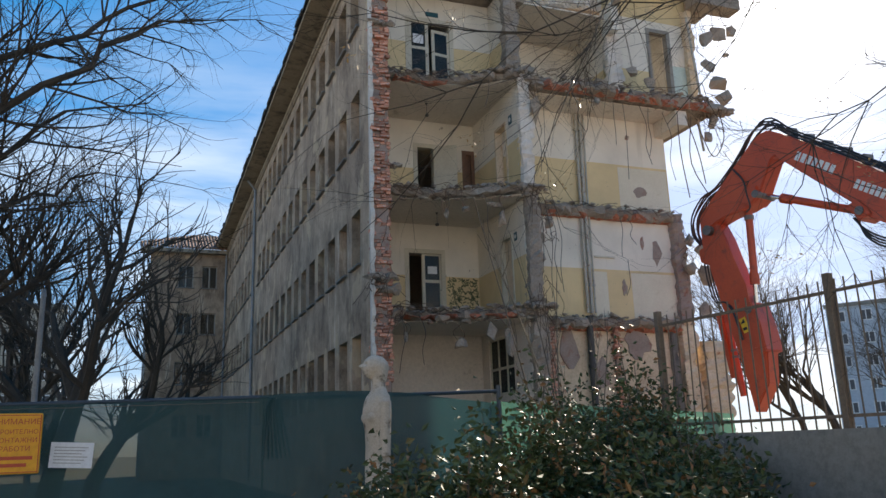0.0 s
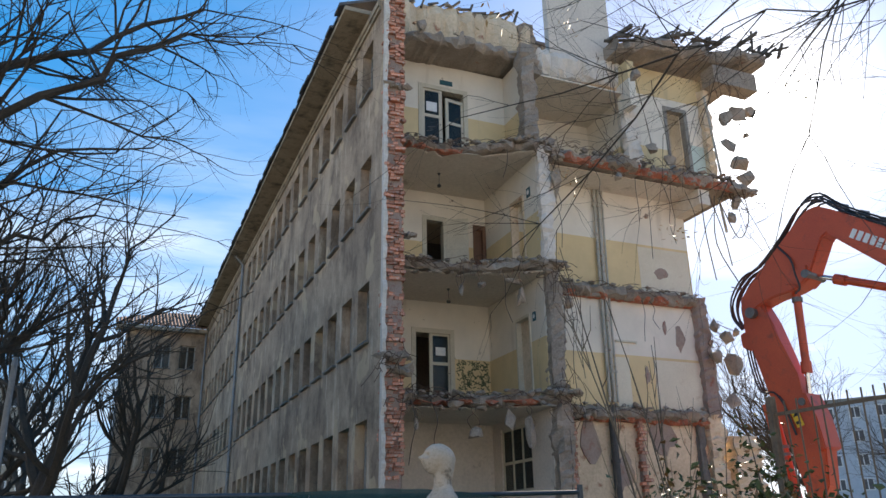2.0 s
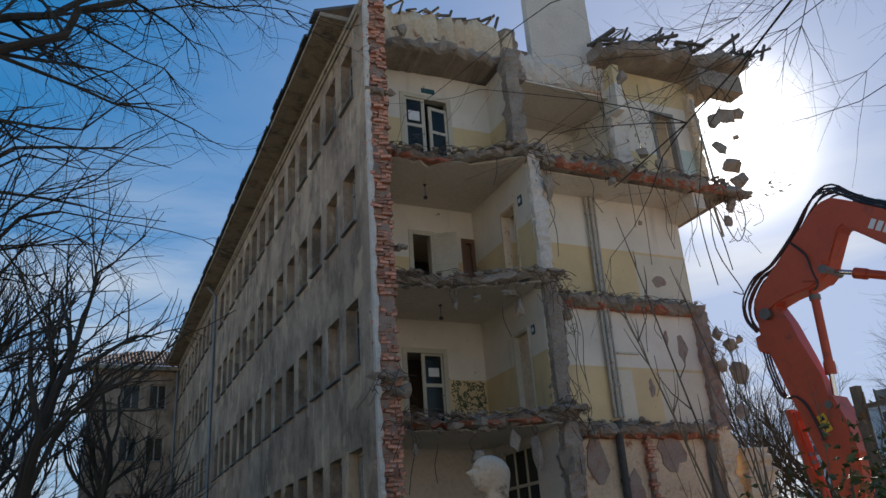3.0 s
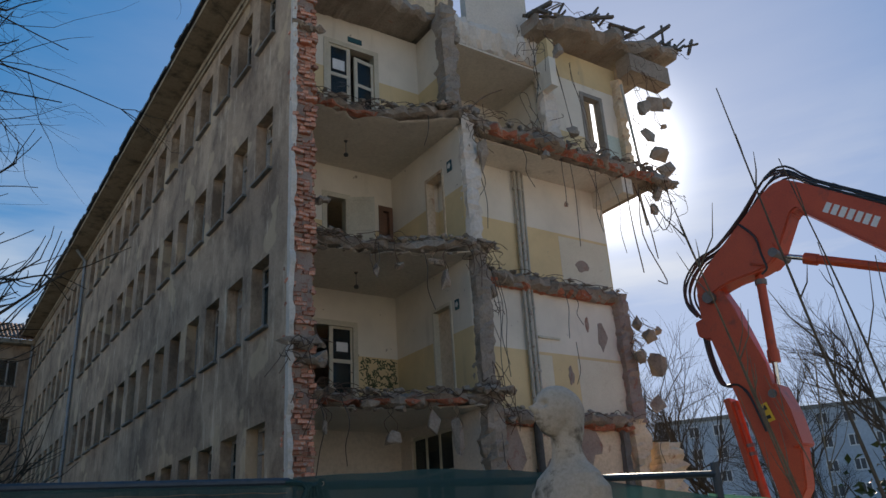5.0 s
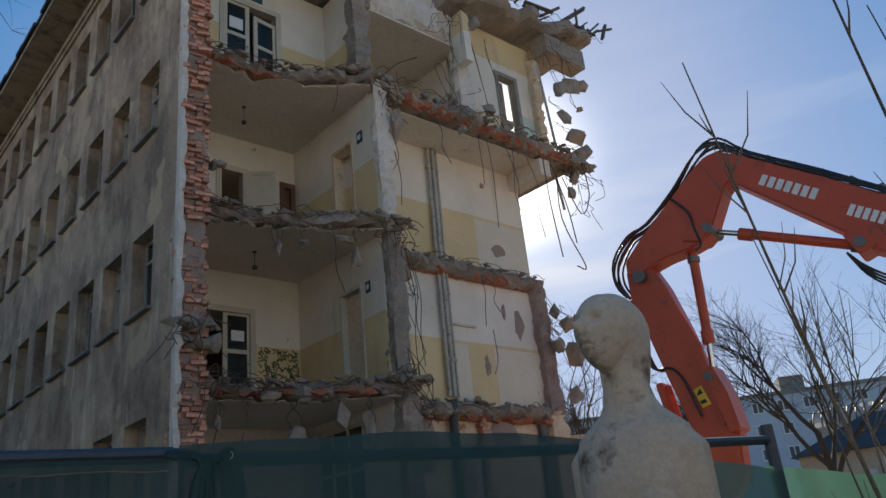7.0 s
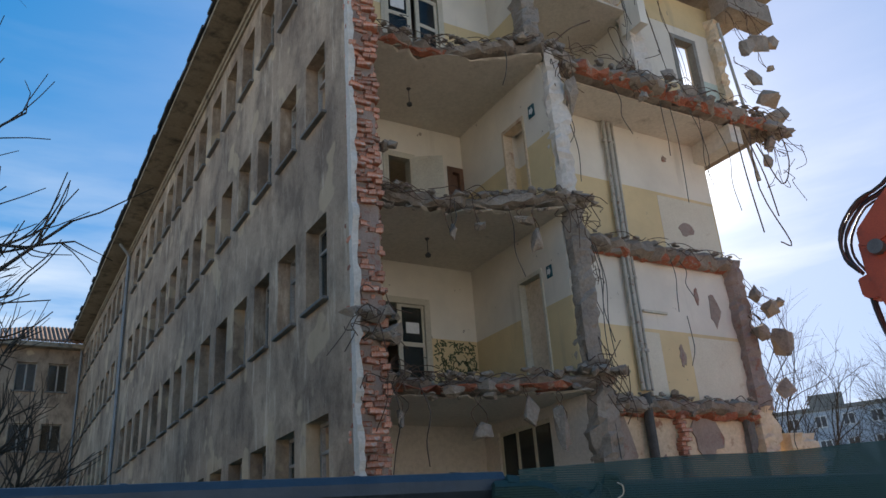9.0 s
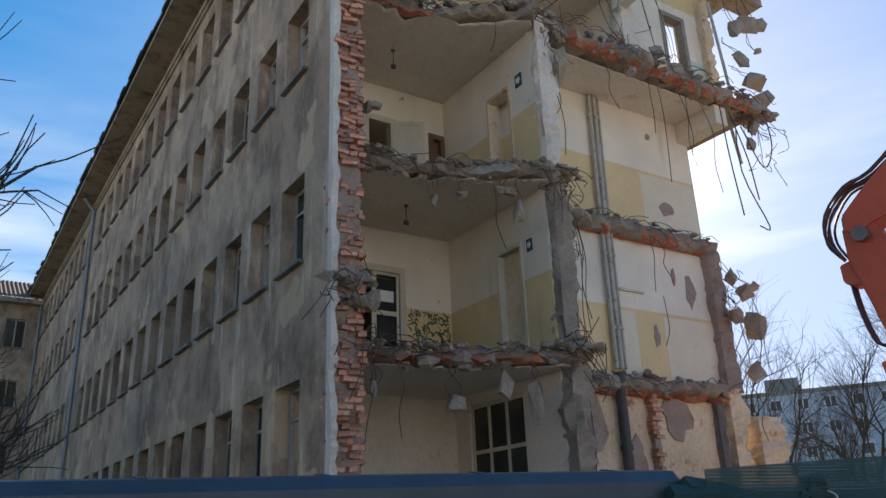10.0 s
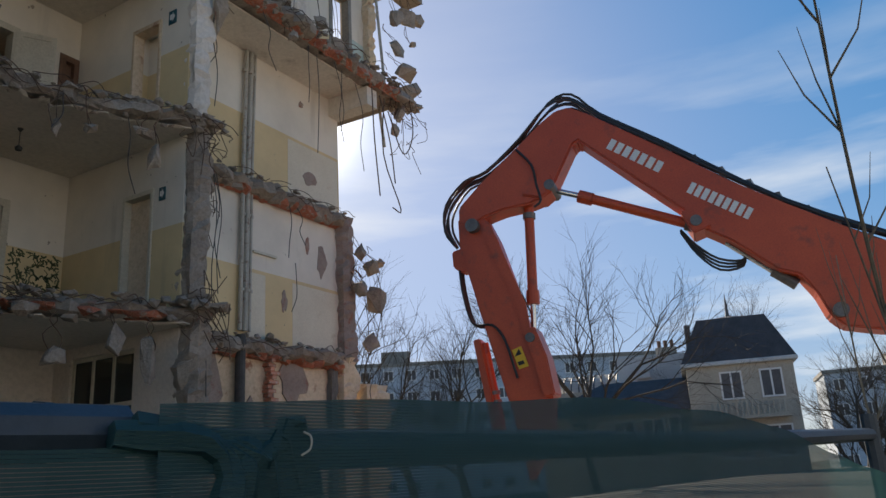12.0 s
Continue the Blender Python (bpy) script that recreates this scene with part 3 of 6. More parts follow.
for k in (1, 2, 3):
    ragged_slab("floor_slab", IN_X, PART_X + 0.4, 0.0, BACK + 0.3, FLOORS[k], 0.24, k, "torn concrete floor slab edge", 0.16, follow=True)
    ragged_slab("ceiling", IN_X + 0.003, PART_X - 0.003, 0.14, BACK - 0.003, FLOORS[k] - 0.262, 0.04, 20 + k, "dirty white plastered ceiling of the open room", 0.12, 0.0, CEIL, 0.0, True)
ragged_slab("floor_slab", IN_X, PART_X + 0.4, 19.7, 21.3, FLOORS[4] - 0.1, 0.34, 4, "torn attic slab edge", 0.3, 0.25)
ragged_slab("wall_remnant", IN_X, PART_X + 0.6, 20.15, 20.5, 16.45, 1.3, 72, "torn knee wall and floor layers of the attic", 0.2, 0.15, BARE)
bpart("floor_slab", boxes((IN_X, PART_X, 21.2, BACK + 0.3, FLOORS[4] - 0.3, FLOORS[4])), CEIL)
ragged_slab("floor_slab", PART_X + 0.4, 15.3, 20.25, 20.6, FLOORS[1], 0.3, 11, "torn slab edge along the wall", 0.12)
ragged_slab("floor_slab", PART_X + 0.4, 15.2, 20.2, 20.6, FLOORS[2], 0.34, 12, "torn slab edge along the wall with red brick", 0.12)
ragged_slab("floor_slab", PART_X + 0.4, 16.4, 19.0, 22.8, FLOORS[3], 0.32, 13, "broad torn slab of the top storey", 0.25)
bpart("ceiling", boxes((PART_X + 0.4, 15.2, 19.5, BAY_Y, FLOORS[3] - 0.37, FLOORS[3] - 0.33)), CEIL, "white plastered ceiling under the top slab")
ragged_slab("floor_slab", 12.9, 18.9, 19.5, 22.6, FLOORS[4] + 1.3, 0.42, 14, "torn roof slab sagging towards the gap", 0.45, 0.75)


def brick_pier():
    """The broken end of the facade wall: courses of single bricks in rough mortar."""
    rng = random.Random(7)
    bpart("mortar_core", boxes((FX + 0.03, FX + 0.47, FRONT + 0.03, FRONT + 0.3, 0, 15.4)), MORTAR, "crumbling mortar core of the wall end")
    shapes = []
    for w in (0.12, 0.25):
        bm = soft_box(0, w, -0.06, 0.12, 0, 0.077, 0.01)
        for v in bm.verts:
            v.co += Vector((rng.uniform(-0.006, 0.006), rng.uniform(-0.02, 0.02), rng.uniform(-0.006, 0.006)))
        me = bpy.data.meshes.new("brick")
        bm.to_mesh(me)
        bm.free()
        me.materials.append(BRICK)
        shapes.append(me)
    z, course = 3.0, 0
    while z < 15.3:
        x = FX + 0.015 + rng.uniform(-0.02, 0.03)
        plan = ((1, 0, 0), (0, 1, 0), (0, 0, 1), (1, 0, 0))[course % 4]
        hollow = 0.10 * noise.noise((z * 0.8, 2, 1)) + 0.05 * noise.noise((z * 3.0, 5, 1))
        for s in plan:
            w = (0.12, 0.25)[s]
            if rng.random() < 0.88:
                o = new("brick", shapes[s])
                o.parent = building
                o.matrix_parent_inverse = building.matrix_world.inverted()
                out = rng.uniform(-0.05, 0.07) + hollow
                o.matrix_basis = Matrix.Translation((x + rng.uniform(-0.015, 0.015), FRONT - out + 0.06, z + rng.uniform(-0.008, 0.008))) @ Euler((rng.uniform(-0.12, 0.12), rng.uniform(-0.07, 0.07), rng.uniform(-0.3, 0.3))).to_matrix().to_4x4()
            x += w + 0.01
        z += 0.09
        course += 1
    # strips of bare bricks in the ground-floor wall of the next bay
    for x0, wide, y in ((10.36, 0.36, 20.36), (12.76, 0.18, 20.45)):
        z, course = 2.0, 0
        while z < 4.72:
            x = x0 + rng.uniform(-0.05, 0.02)
            for s in ((1, 0), (0, 1))[course % 2] if wide > 0.3 else (course % 2,):
                if rng.random() < 0.9:
                    o = new("brick", shapes[s])
                    o.parent = building
                    o.matrix_parent_inverse = building.matrix_world.inverted()
                    o.matrix_basis = Matrix.Translation((x, y + rng.uniform(-0.05, 0.03), z)) @ Euler((rng.uniform(-0.1, 0.1), rng.uniform(-0.06, 0.06), rng.uniform(-0.15, 0.15))).to_matrix().to_4x4()
                x += (0.12, 0.25)[s] + 0.01
            z += 0.088
            course += 1


def plaster_edge():
    """White plaster layer standing out along the torn corner of the facade."""
    rng = random.Random(8)
    bm = bmesh.new()
    z = 0.5
    prev = None
    while z < 15.3:
        y = FRONT - 0.06 + 0.09 * noise.noise((z * 1.3, 0, 3)) + rng.uniform(-0.03, 0.03)
        ring = [bm.verts.new(c) for c in ((FX - 0.012, y, z), (FX + 0.07 + rng.uniform(-0.03, 0.03), y - 0.03, z), (FX + 0.04, FRONT + 0.2, z), (FX - 0.012, FRONT + 0.065 + rng.uniform(0, 0.02), z))]
        if prev:
            for k in range(4):
                bm.faces.new((prev[k], prev[(k + 1) % 4], ring[(k + 1) % 4], ring[k]))
        prev = ring
        z += rng.uniform(0.08, 0.2)
    bpart("plaster_edge", bm, PLASTER_EDGE, "broken white plaster edge along the corner")


plaster_edge()


# ---- the wing at the far end ----
def wing():
    w = empty("building_wing", "shaded rear wing of the school block with a clay tile roof", "building", (2, END_Y, 0))

    def wp(name, bm, mat, label="", parent=None):
        o = part(name, bm, mat, None, label)
        q = parent or w
        o.parent = q
        o.matrix_parent_inverse = q.matrix_world.inverted()
        return o

    x0, x1, y0, y1 = -0.1, FX - 0.02, END_Y, END_Y + 14
    rows, cols = ((2.6, 4.1), (6.05, 7.55), (9.4, 10.85), (12.6, 14.15)), ((1.75, 2.75), (3.3, 4.3))
    bm = bmesh.new()
    xs = [x0, cols[0][0], cols[0][1], cols[1][0], cols[1][1], x1]
    for a, b in zip(xs[0::2], xs[1::2]):
        box(bm, a, b, y0, y0 + 0.4, 0, 15.0)
    for a, b in cols:
        z = 0.0
        for c, d in rows:
            box(bm, a, b, y0, y0 + 0.4, z, c)
            z = d
        box(bm, a, b, y0, y0 + 0.4, z, 15.0)
    box(bm, x0, x0 + 0.4, y0 + 0.4, y1, 0, 15.0)
    wp("wall", bm, RENDER, "grime-streaked grey rendered wall")
    # added backing wall; its dark colour stands in for room shade
    wp("wall", boxes((x0 + 0.4, x1, y0 + 3.5, y0 + 3.7, 0, 15)), SHADE_IN, "added inner wall with shade painted into its colour")
    for i, (a, b) in enumerate(cols):
        for c, d in rows:
            fr = wp("window", boxes((a, b, y0 + 0.2, y0 + 0.27, c, c + 0.06), (a, b, y0 + 0.2, y0 + 0.27, d - 0.06, d), (a, a + 0.06, y0 + 0.2, y0 + 0.27, c + 0.06, d - 0.06),
                                    (b - 0.06, b, y0 + 0.2, y0 + 0.27, c + 0.06, d - 0.06), ((a + b) / 2 - 0.04, (a + b) / 2 + 0.04, y0 + 0.2, y0 + 0.26, c + 0.06, d - 0.06)), FRAME_OLD, "old grey double window in a wing wall")
            bpy.context.view_layer.update()
            wp("pane", boxes((a + 0.06, b - 0.06, y0 + 0.23, y0 + 0.236, c + 0.06, d - 0.06)), GLASS, "", fr)
            wp("window_sill", soft_box(a - 0.08, b + 0.08, y0 - 0.1, y0 + 0.1, c - 0.07, c - 0.002, 0.01), SILL)
    wp("eave", boxes((x0 - 0.65, x1, y0 - 0.55, y0 + 0.45, 14.95, 15.2)), SOFFIT, "dirty plaster eave band")
    n = 26
    for i in range(n):
        bm = bmesh.new()
        t0, t1 = i / n, (i + 1) / n - 0.004
        for (a, b, zz) in ((t0, t1, 0.0),):
            ex0, ex1 = x0 - 0.7 + (x1 - x0 + 0.7) * a, x0 - 0.7 + (x1 - x0 + 0.7) * b
            up = min(1.0, 0.25 + a * 1.2)
            up2 = min(1.0, 0.25 + b * 1.2)
            v = [bm.verts.new(c) for c in ((ex0, y0 - 0.6, 15.2), (ex1, y0 - 0.6, 15.2), (ex1, y0 - 0.6 + 4 * up2, 15.2 + 1.9 * up2), (ex0, y0 - 0.6 + 4 * up, 15.2 + 1.9 * up),
                                           (ex0, y0 - 0.6, 15.32), ((ex0 + ex1) / 2, y0 - 0.6, 15.36), (ex1, y0 - 0.6, 15.32), (ex1, y0 - 0.6 + 4 * up2, 15.32 + 1.9 * up2), ((ex0 + ex1) / 2, y0 - 0.6 + 4 * up, 15.37 + 1.9 * up), (ex0, y0 - 0.6 + 4 * up, 15.32 + 1.9 * up))]
            for f in ((3, 2, 1, 0), (0, 1, 6, 5, 4), (4, 5, 8, 9), (5, 6, 7, 8), (1, 2, 7, 6), (0, 4, 9, 3), (2, 3, 9, 8, 7)):
                bm.faces.new([v[i] for i in f])
        wp("tile_course", bm, TILE)
    bm = bmesh.new()
    tube(bm, [(x0 - 0.45, y0 - 0.3, 14.9), (x0 - 0.3, y0 - 0.2, 12.6), (x0 - 0.08, y0 - 0.1, 12.4), (x0 - 0.08, y0 - 0.1, 0.1)], 0.07, 8)
    wp("downpipe", bm, ZINC, "zinc rainwater downpipe")


wing()


# ---- excavator ----
def excavator():
    d = Vector((0.2131, -0.977, 0)).normalized()
    big = 1.0095
    nrm = Vector((-d.y, d.x, 0))
    origin = Vector((12.837, 13.948, 0))
    ex = empty("excavator", "large orange demolition excavator with a long bent boom", "excavator", tuple(origin + d * 9 + Vector((0, 0, 1.6))))

    def at(u, z, off=0.0):
        return origin + (d * u + nrm * off) * big + Vector((0, 0, z * big + 0.218 if z > 1.5 else z * 1.1548))

    def ep(name, bm, mat, label="", parent=None):
        o = part(name, bm, mat, None, label)
        q = parent or ex
        o.parent = q
        o.matrix_parent_inverse = q.matrix_world.inverted()
        return o

    def plate(name, prof, half, mat, label="", bevel=0.03, off=0.0, parent=None):
        bm = bmesh.new()
        a = [bm.verts.new(at(u, z, off - half)) for u, z in prof]
        b = [bm.verts.new(at(u, z, off + half)) for u, z in prof]
        bm.faces.new(a)
        bm.faces.new(b[::-1])
        k = len(prof)
        for i in range(k):
            bm.faces.new((a[i], b[i], b[(i + 1) % k], a[(i + 1) % k]))
        bmesh.ops.recalc_face_normals(bm, faces=bm.faces)
        if bevel:
            bmesh.ops.bevel(bm, geom=list(bm.edges), offset=bevel, segments=2, affect="EDGES")
        return ep(name, bm, mat, label, parent)

    def rod(name, p, q, r, mat, label="", sides=14, parent=None):
        bm = bmesh.new()
        tube(bm, [p, q], r, sides)
        return ep(name, bm, mat, label, parent)

    boom = plate("boom", [(-1.66, 6.42), (-1.24, 6.81), (-0.65, 7.28), (-0.06, 7.75), (0.18, 7.90), (0.42, 7.92), (0.74, 7.72), (1.9, 6.86), (2.83, 6.12), (3.56, 5.63), (4.65, 4.92), (6.6, 4.2), (9.2, 3.2), (9.5, 2.6), (9.0, 2.4),
                          (6.5, 3.0), (5.0, 3.5), (4.41, 3.6), (4.0, 3.70), (3.84, 3.87), (3.72, 4.22), (3.54, 4.52), (3.25, 4.64), (2.69, 5.16), (2.25, 5.46), (2.16, 5.66), (1.4, 6.4), (0.52, 7.27), (0.42, 7.22), (0.08, 6.63), (0.0, 6.46), (-0.2, 6.35), (-0.43, 6.29), (-0.88, 6.26), (-1.18, 6.19), (-1.5, 6.05), (-1.67, 6.15)],
                  0.24, ORANGE, "orange welded boom with white lettering")
    plate("stick", [(-1.70, 6.24), (-1.42, 6.32), (-1.2, 6.20), (-1.02, 5.78), (-0.80, 5.0), (-0.62, 4.2), (-0.42, 3.95), (-0.30, 3.3), (-0.38, 2.4), (-0.8, 1.8), (-0.92, 2.5), (-1.04, 3.05), (-1.35, 4.28), (-1.58, 5.25), (-1.70, 5.7)], 0.2, ORANGE, "orange stick of the excavator")
    plate("side_plate", [(-1.3, 6.0), (-1.12, 6.05), (-0.62, 4.6), (-0.5, 3.2), (-0.62, 3.2), (-0.75, 4.5)], 0.012, ORANGE, "", 0.004, -0.212)
    plate("lug", [(-1.86, 5.68), (-1.85, 5.40), (-1.72, 5.30), (-1.58, 5.30), (-1.62, 5.74)], 0.14, ORANGE, "", 0.02)
    plate("bracket", [(-0.70, 4.15), (-0.50, 4.2), (-0.34, 3.7), (-0.26, 3.1), (-0.44, 3.05)], 0.3, ORANGE, "", 0.02)
    plate("bracket", [(-0.52, 6.46), (-0.28, 6.7), (0.0, 6.75), (0.02, 6.5), (-0.2, 6.35)], 0.3, ORANGE, "", 0.02)
    plate("bracket", [(1.98, 5.74), (2.2, 5.8), (2.42, 5.45), (2.14, 5.36)], 0.3, ORANGE, "", 0.02)
    c1 = rod("hydraulic_cylinder", at(0.42, 6.37), at(2.2, 5.56), 0.085, ORANGE, "orange hydraulic cylinder under the boom")
    rod("piston_rod", at(-0.05, 6.56), at(0.44, 6.36), 0.05, CHROME, "grey steel piston rod", parent=c1)
    rod("gland", at(0.40, 6.37), at(0.62, 6.27), 0.11, ORANGE, "", parent=c1)
    rod("clevis", at(2.05, 5.63), at(2.24, 5.54), 0.12, STEEL, "", parent=c1)
    c2 = rod("hydraulic_cylinder", at(-0.47, 6.36), at(-0.54, 4.64), 0.085, ORANGE, "orange hydraulic cylinder along the stick")
    rod("piston_rod", at(-0.54, 4.64), at(-0.58, 4.05), 0.05, CHROME, "bright steel piston rod", parent=c2)
    rod("gland", at(-0.532, 4.85), at(-0.54, 4.62), 0.11, ORANGE, "", parent=c2)
    rod("clamp", at(-0.475, 6.2), at(-0.48, 6.1), 0.11, STEEL, "", parent=c2)
    c3 = rod("hydraulic_cylinder", at(3.5, 4.42, 0.0), at(3.2, 4.68, 0.0), 0.09, STEEL, "grey hydraulic ram below the boom")
    rod("piston_rod", at(3.22, 4.66), at(2.6, 5.22), 0.05, CHROME, "", parent=c3)
    c4 = rod("hydraulic_cylinder", at(-1.44, 4.05), at(-1.18, 2.2), 0.08, ORANGE, "orange bucket cylinder beside the stick")
    plate("guard", [(-1.58, 4.10), (-1.46, 4.12), (-1.24, 2.6), (-1.36, 2.6)], 0.16, ORANGE, "", 0.015)
    for k, z in enumerate((3.25, 3.1)):
        rod("clamp", at(-1.32 + 0.02 * k, z), at(-1.312 + 0.02 * k, z - 0.06), 0.1, STEEL, "", parent=c4)
    for u, z, r in ((3.98, 3.93, 0.11), (-0.03, 6.55, 0.09), (-1.42, 6.05, 0.12), (2.2, 5.56, 0.09), (-0.58, 4.02, 0.08)):
        pin = rod("pin", at(u, z, -0.33), at(u, z, 0.33), r, STEEL, "worn steel pivot pin")
    # hoses over the elbow and along the top of the boom
    rng = random.Random(3)
    for k in range(7):
        off = -0.2 + 0.066 * k
        h = 0.05 + 0.04 * (k % 3)
        pts = [at(5.2, 4.70 + h, off), at(3.56, 5.65 + h, off), at(1.9, 6.88 + h, off), at(0.9, 7.62 + h, off), at(0.45, 7.95 + 2.0 * h, off), at(0.05, 7.9 + 1.8 * h, off), at(-0.5, 7.44 + h, off), at(-1.1, 6.96 + h, off), at(-1.55, 6.85 + h * 0.5, off), at(-1.85 - h * 0.6, 6.5, off), at(-1.9 - h * 0.5, 6.1, off), at(-1.78 - h * 0.3, 5.8, off)]
        pts = [p + Vector((rng.uniform(-0.03, 0.03), rng.uniform(-0.03, 0.03), rng.uniform(-0.03, 0.03))) for p in pts]
        bm = bmesh.new()
        tube(bm, smooth(pts, 3), 0.022, 6)
        ep("hose", bm, HOSE, "black hydraulic hose")
    for k in range(3):
        off = -0.12 + 0.1 * k
        bm = bmesh.new()
        tube(bm, smooth([at(-1.75, 5.5, off), at(-1.72, 5.0, off), at(-1.62, 4.5, off), at(-1.5, 4.35, off), at(-1.2, 4.3, off - 0.12), at(-1.0, 4.0, -0.25), at(-0.85, 3.4, -0.25)], 3), 0.022, 6)
        ep("hose", bm, HOSE, "black hydraulic hose")
    for k in range(4):
        bm = bmesh.new()
        tube(bm, smooth([at(1.95, 5.5, -0.1 + 0.06 * k), at(2.15, 5.22 - 0.05 * k, -0.1), at(2.45, 4.98 - 0.06 * k, 0), at(2.8, 4.92 - 0.03 * k, 0.05), at(2.85, 5.1, 0.1)], 3), 0.02, 6)
        ep("hose", bm, HOSE, "black hydraulic hose")
    bm = bmesh.new()
    tube(bm, smooth([at(-0.55, 7.3, -0.27), at(-0.3, 6.95, -0.3), at(-0.25, 6.6, -0.3), at(-0.2, 6.3, -0.3), at(-0.32, 6.2, -0.3)], 3), 0.022, 6)
    ep("hose", bm, HOSE, "black hydraulic hose")
    for k in range(12):
        u = 0.8 + 0.38 * k
        z = 7.70 - 0.74 * (u - 0.75)
        bm = bmesh.new()
        c = at(u, z + 0.09)
        box(bm, c.x - 0.05, c.x + 0.2, c.y - 0.04, c.y + 0.04, c.z - 0.1, c.z + 0.12)
        ep("hose_clamp", bm, STEEL)
    # yellow warning label with a triangle
    s = plate("warning_sticker", [(-0.92, 3.86), (-0.76, 3.91), (-0.66, 3.58), (-0.82, 3.54)], 0.004, YELLOW, "yellow warning sticker", 0, -0.215)
    plate("pictogram", [(-0.88, 3.75), (-0.76, 3.78), (-0.80, 3.87)], 0.003, BLACK, "", 0, -0.221, s)
    plate("pictogram", [(-0.82, 3.60), (-0.72, 3.62), (-0.74, 3.68), (-0.84, 3.66)], 0.003, BLACK, "", 0, -0.221, s)
    # plain white bars where the boom carries trade lettering
    def lettering(u0, z0, u1, z1, count, hgt):
        t = Vector((u1 - u0, z1 - z0))
        n2 = Vector((-t.y, t.x)).normalized()
        for i in range(count):
            a, b = (i + 0.12) / count, (i + 0.82) / count
            p, q = Vector((u0, z0)) + t * a, Vector((u0, z0)) + t * b
            plate("lettering_bar", [tuple(p), tuple(q), tuple(q + n2 * hgt), tuple(p + n2 * hgt)], 0.003, WHITE, "white painted mark", 0, -0.246)
    lettering(0.95, 7.05, 1.76, 6.45, 7, 0.19)
    lettering(2.11, 6.07, 2.97, 5.46, 9, 0.19)
    # undercarriage and house, standing on the terrace
    base = origin + d * 10.2
    ax = Matrix(((d.x, nrm.x, 0), (d.y, nrm.y, 0), (0, 0, 1))).to_4x4()
    bm = boxes((-1.6, 2.2, -1.3, 1.3, 2.4, 4.2))
    bmesh.ops.bevel(bm, geom=list(bm.edges), offset=0.12, segments=2, affect="EDGES")
    bm.transform(Matrix.Translation(base) @ ax)
    ep("machine_house", bm, ORANGE, "orange machine house")
    for sgn in (-1, 1):
        bm = boxes((-2.2, 2.2, sgn * 1.15 - 0.3, sgn * 1.15 + 0.3, 1.6, 2.35))
        bmesh.ops.bevel(bm, geom=[e for e in bm.edges], offset=0.2, segments=3, affect="EDGES")
        bm.transform(Matrix.Translation(base) @ ax)
        ep("track", bm, STEEL, "steel crawler track")


def smooth(pts, k=3):
    """Catmull-Rom points through pts."""
    p = [Vector(v) for v in pts]
    p = [p[0] * 2 - p[1]] + p + [p[-1] * 2 - p[-2]]
    out = []
    for a, b, c, d in zip(p, p[1:], p[2:], p[3:]):
        for i in range(k):
            t = i / k
            out.append(0.5 * (2 * b + (c - a) * t + (2 * a - 5 * b + 4 * c - d) * t * t + (3 * b - a - 3 * c + d) * t ** 3))
    out.append(p[-2])
    return out


excavator()


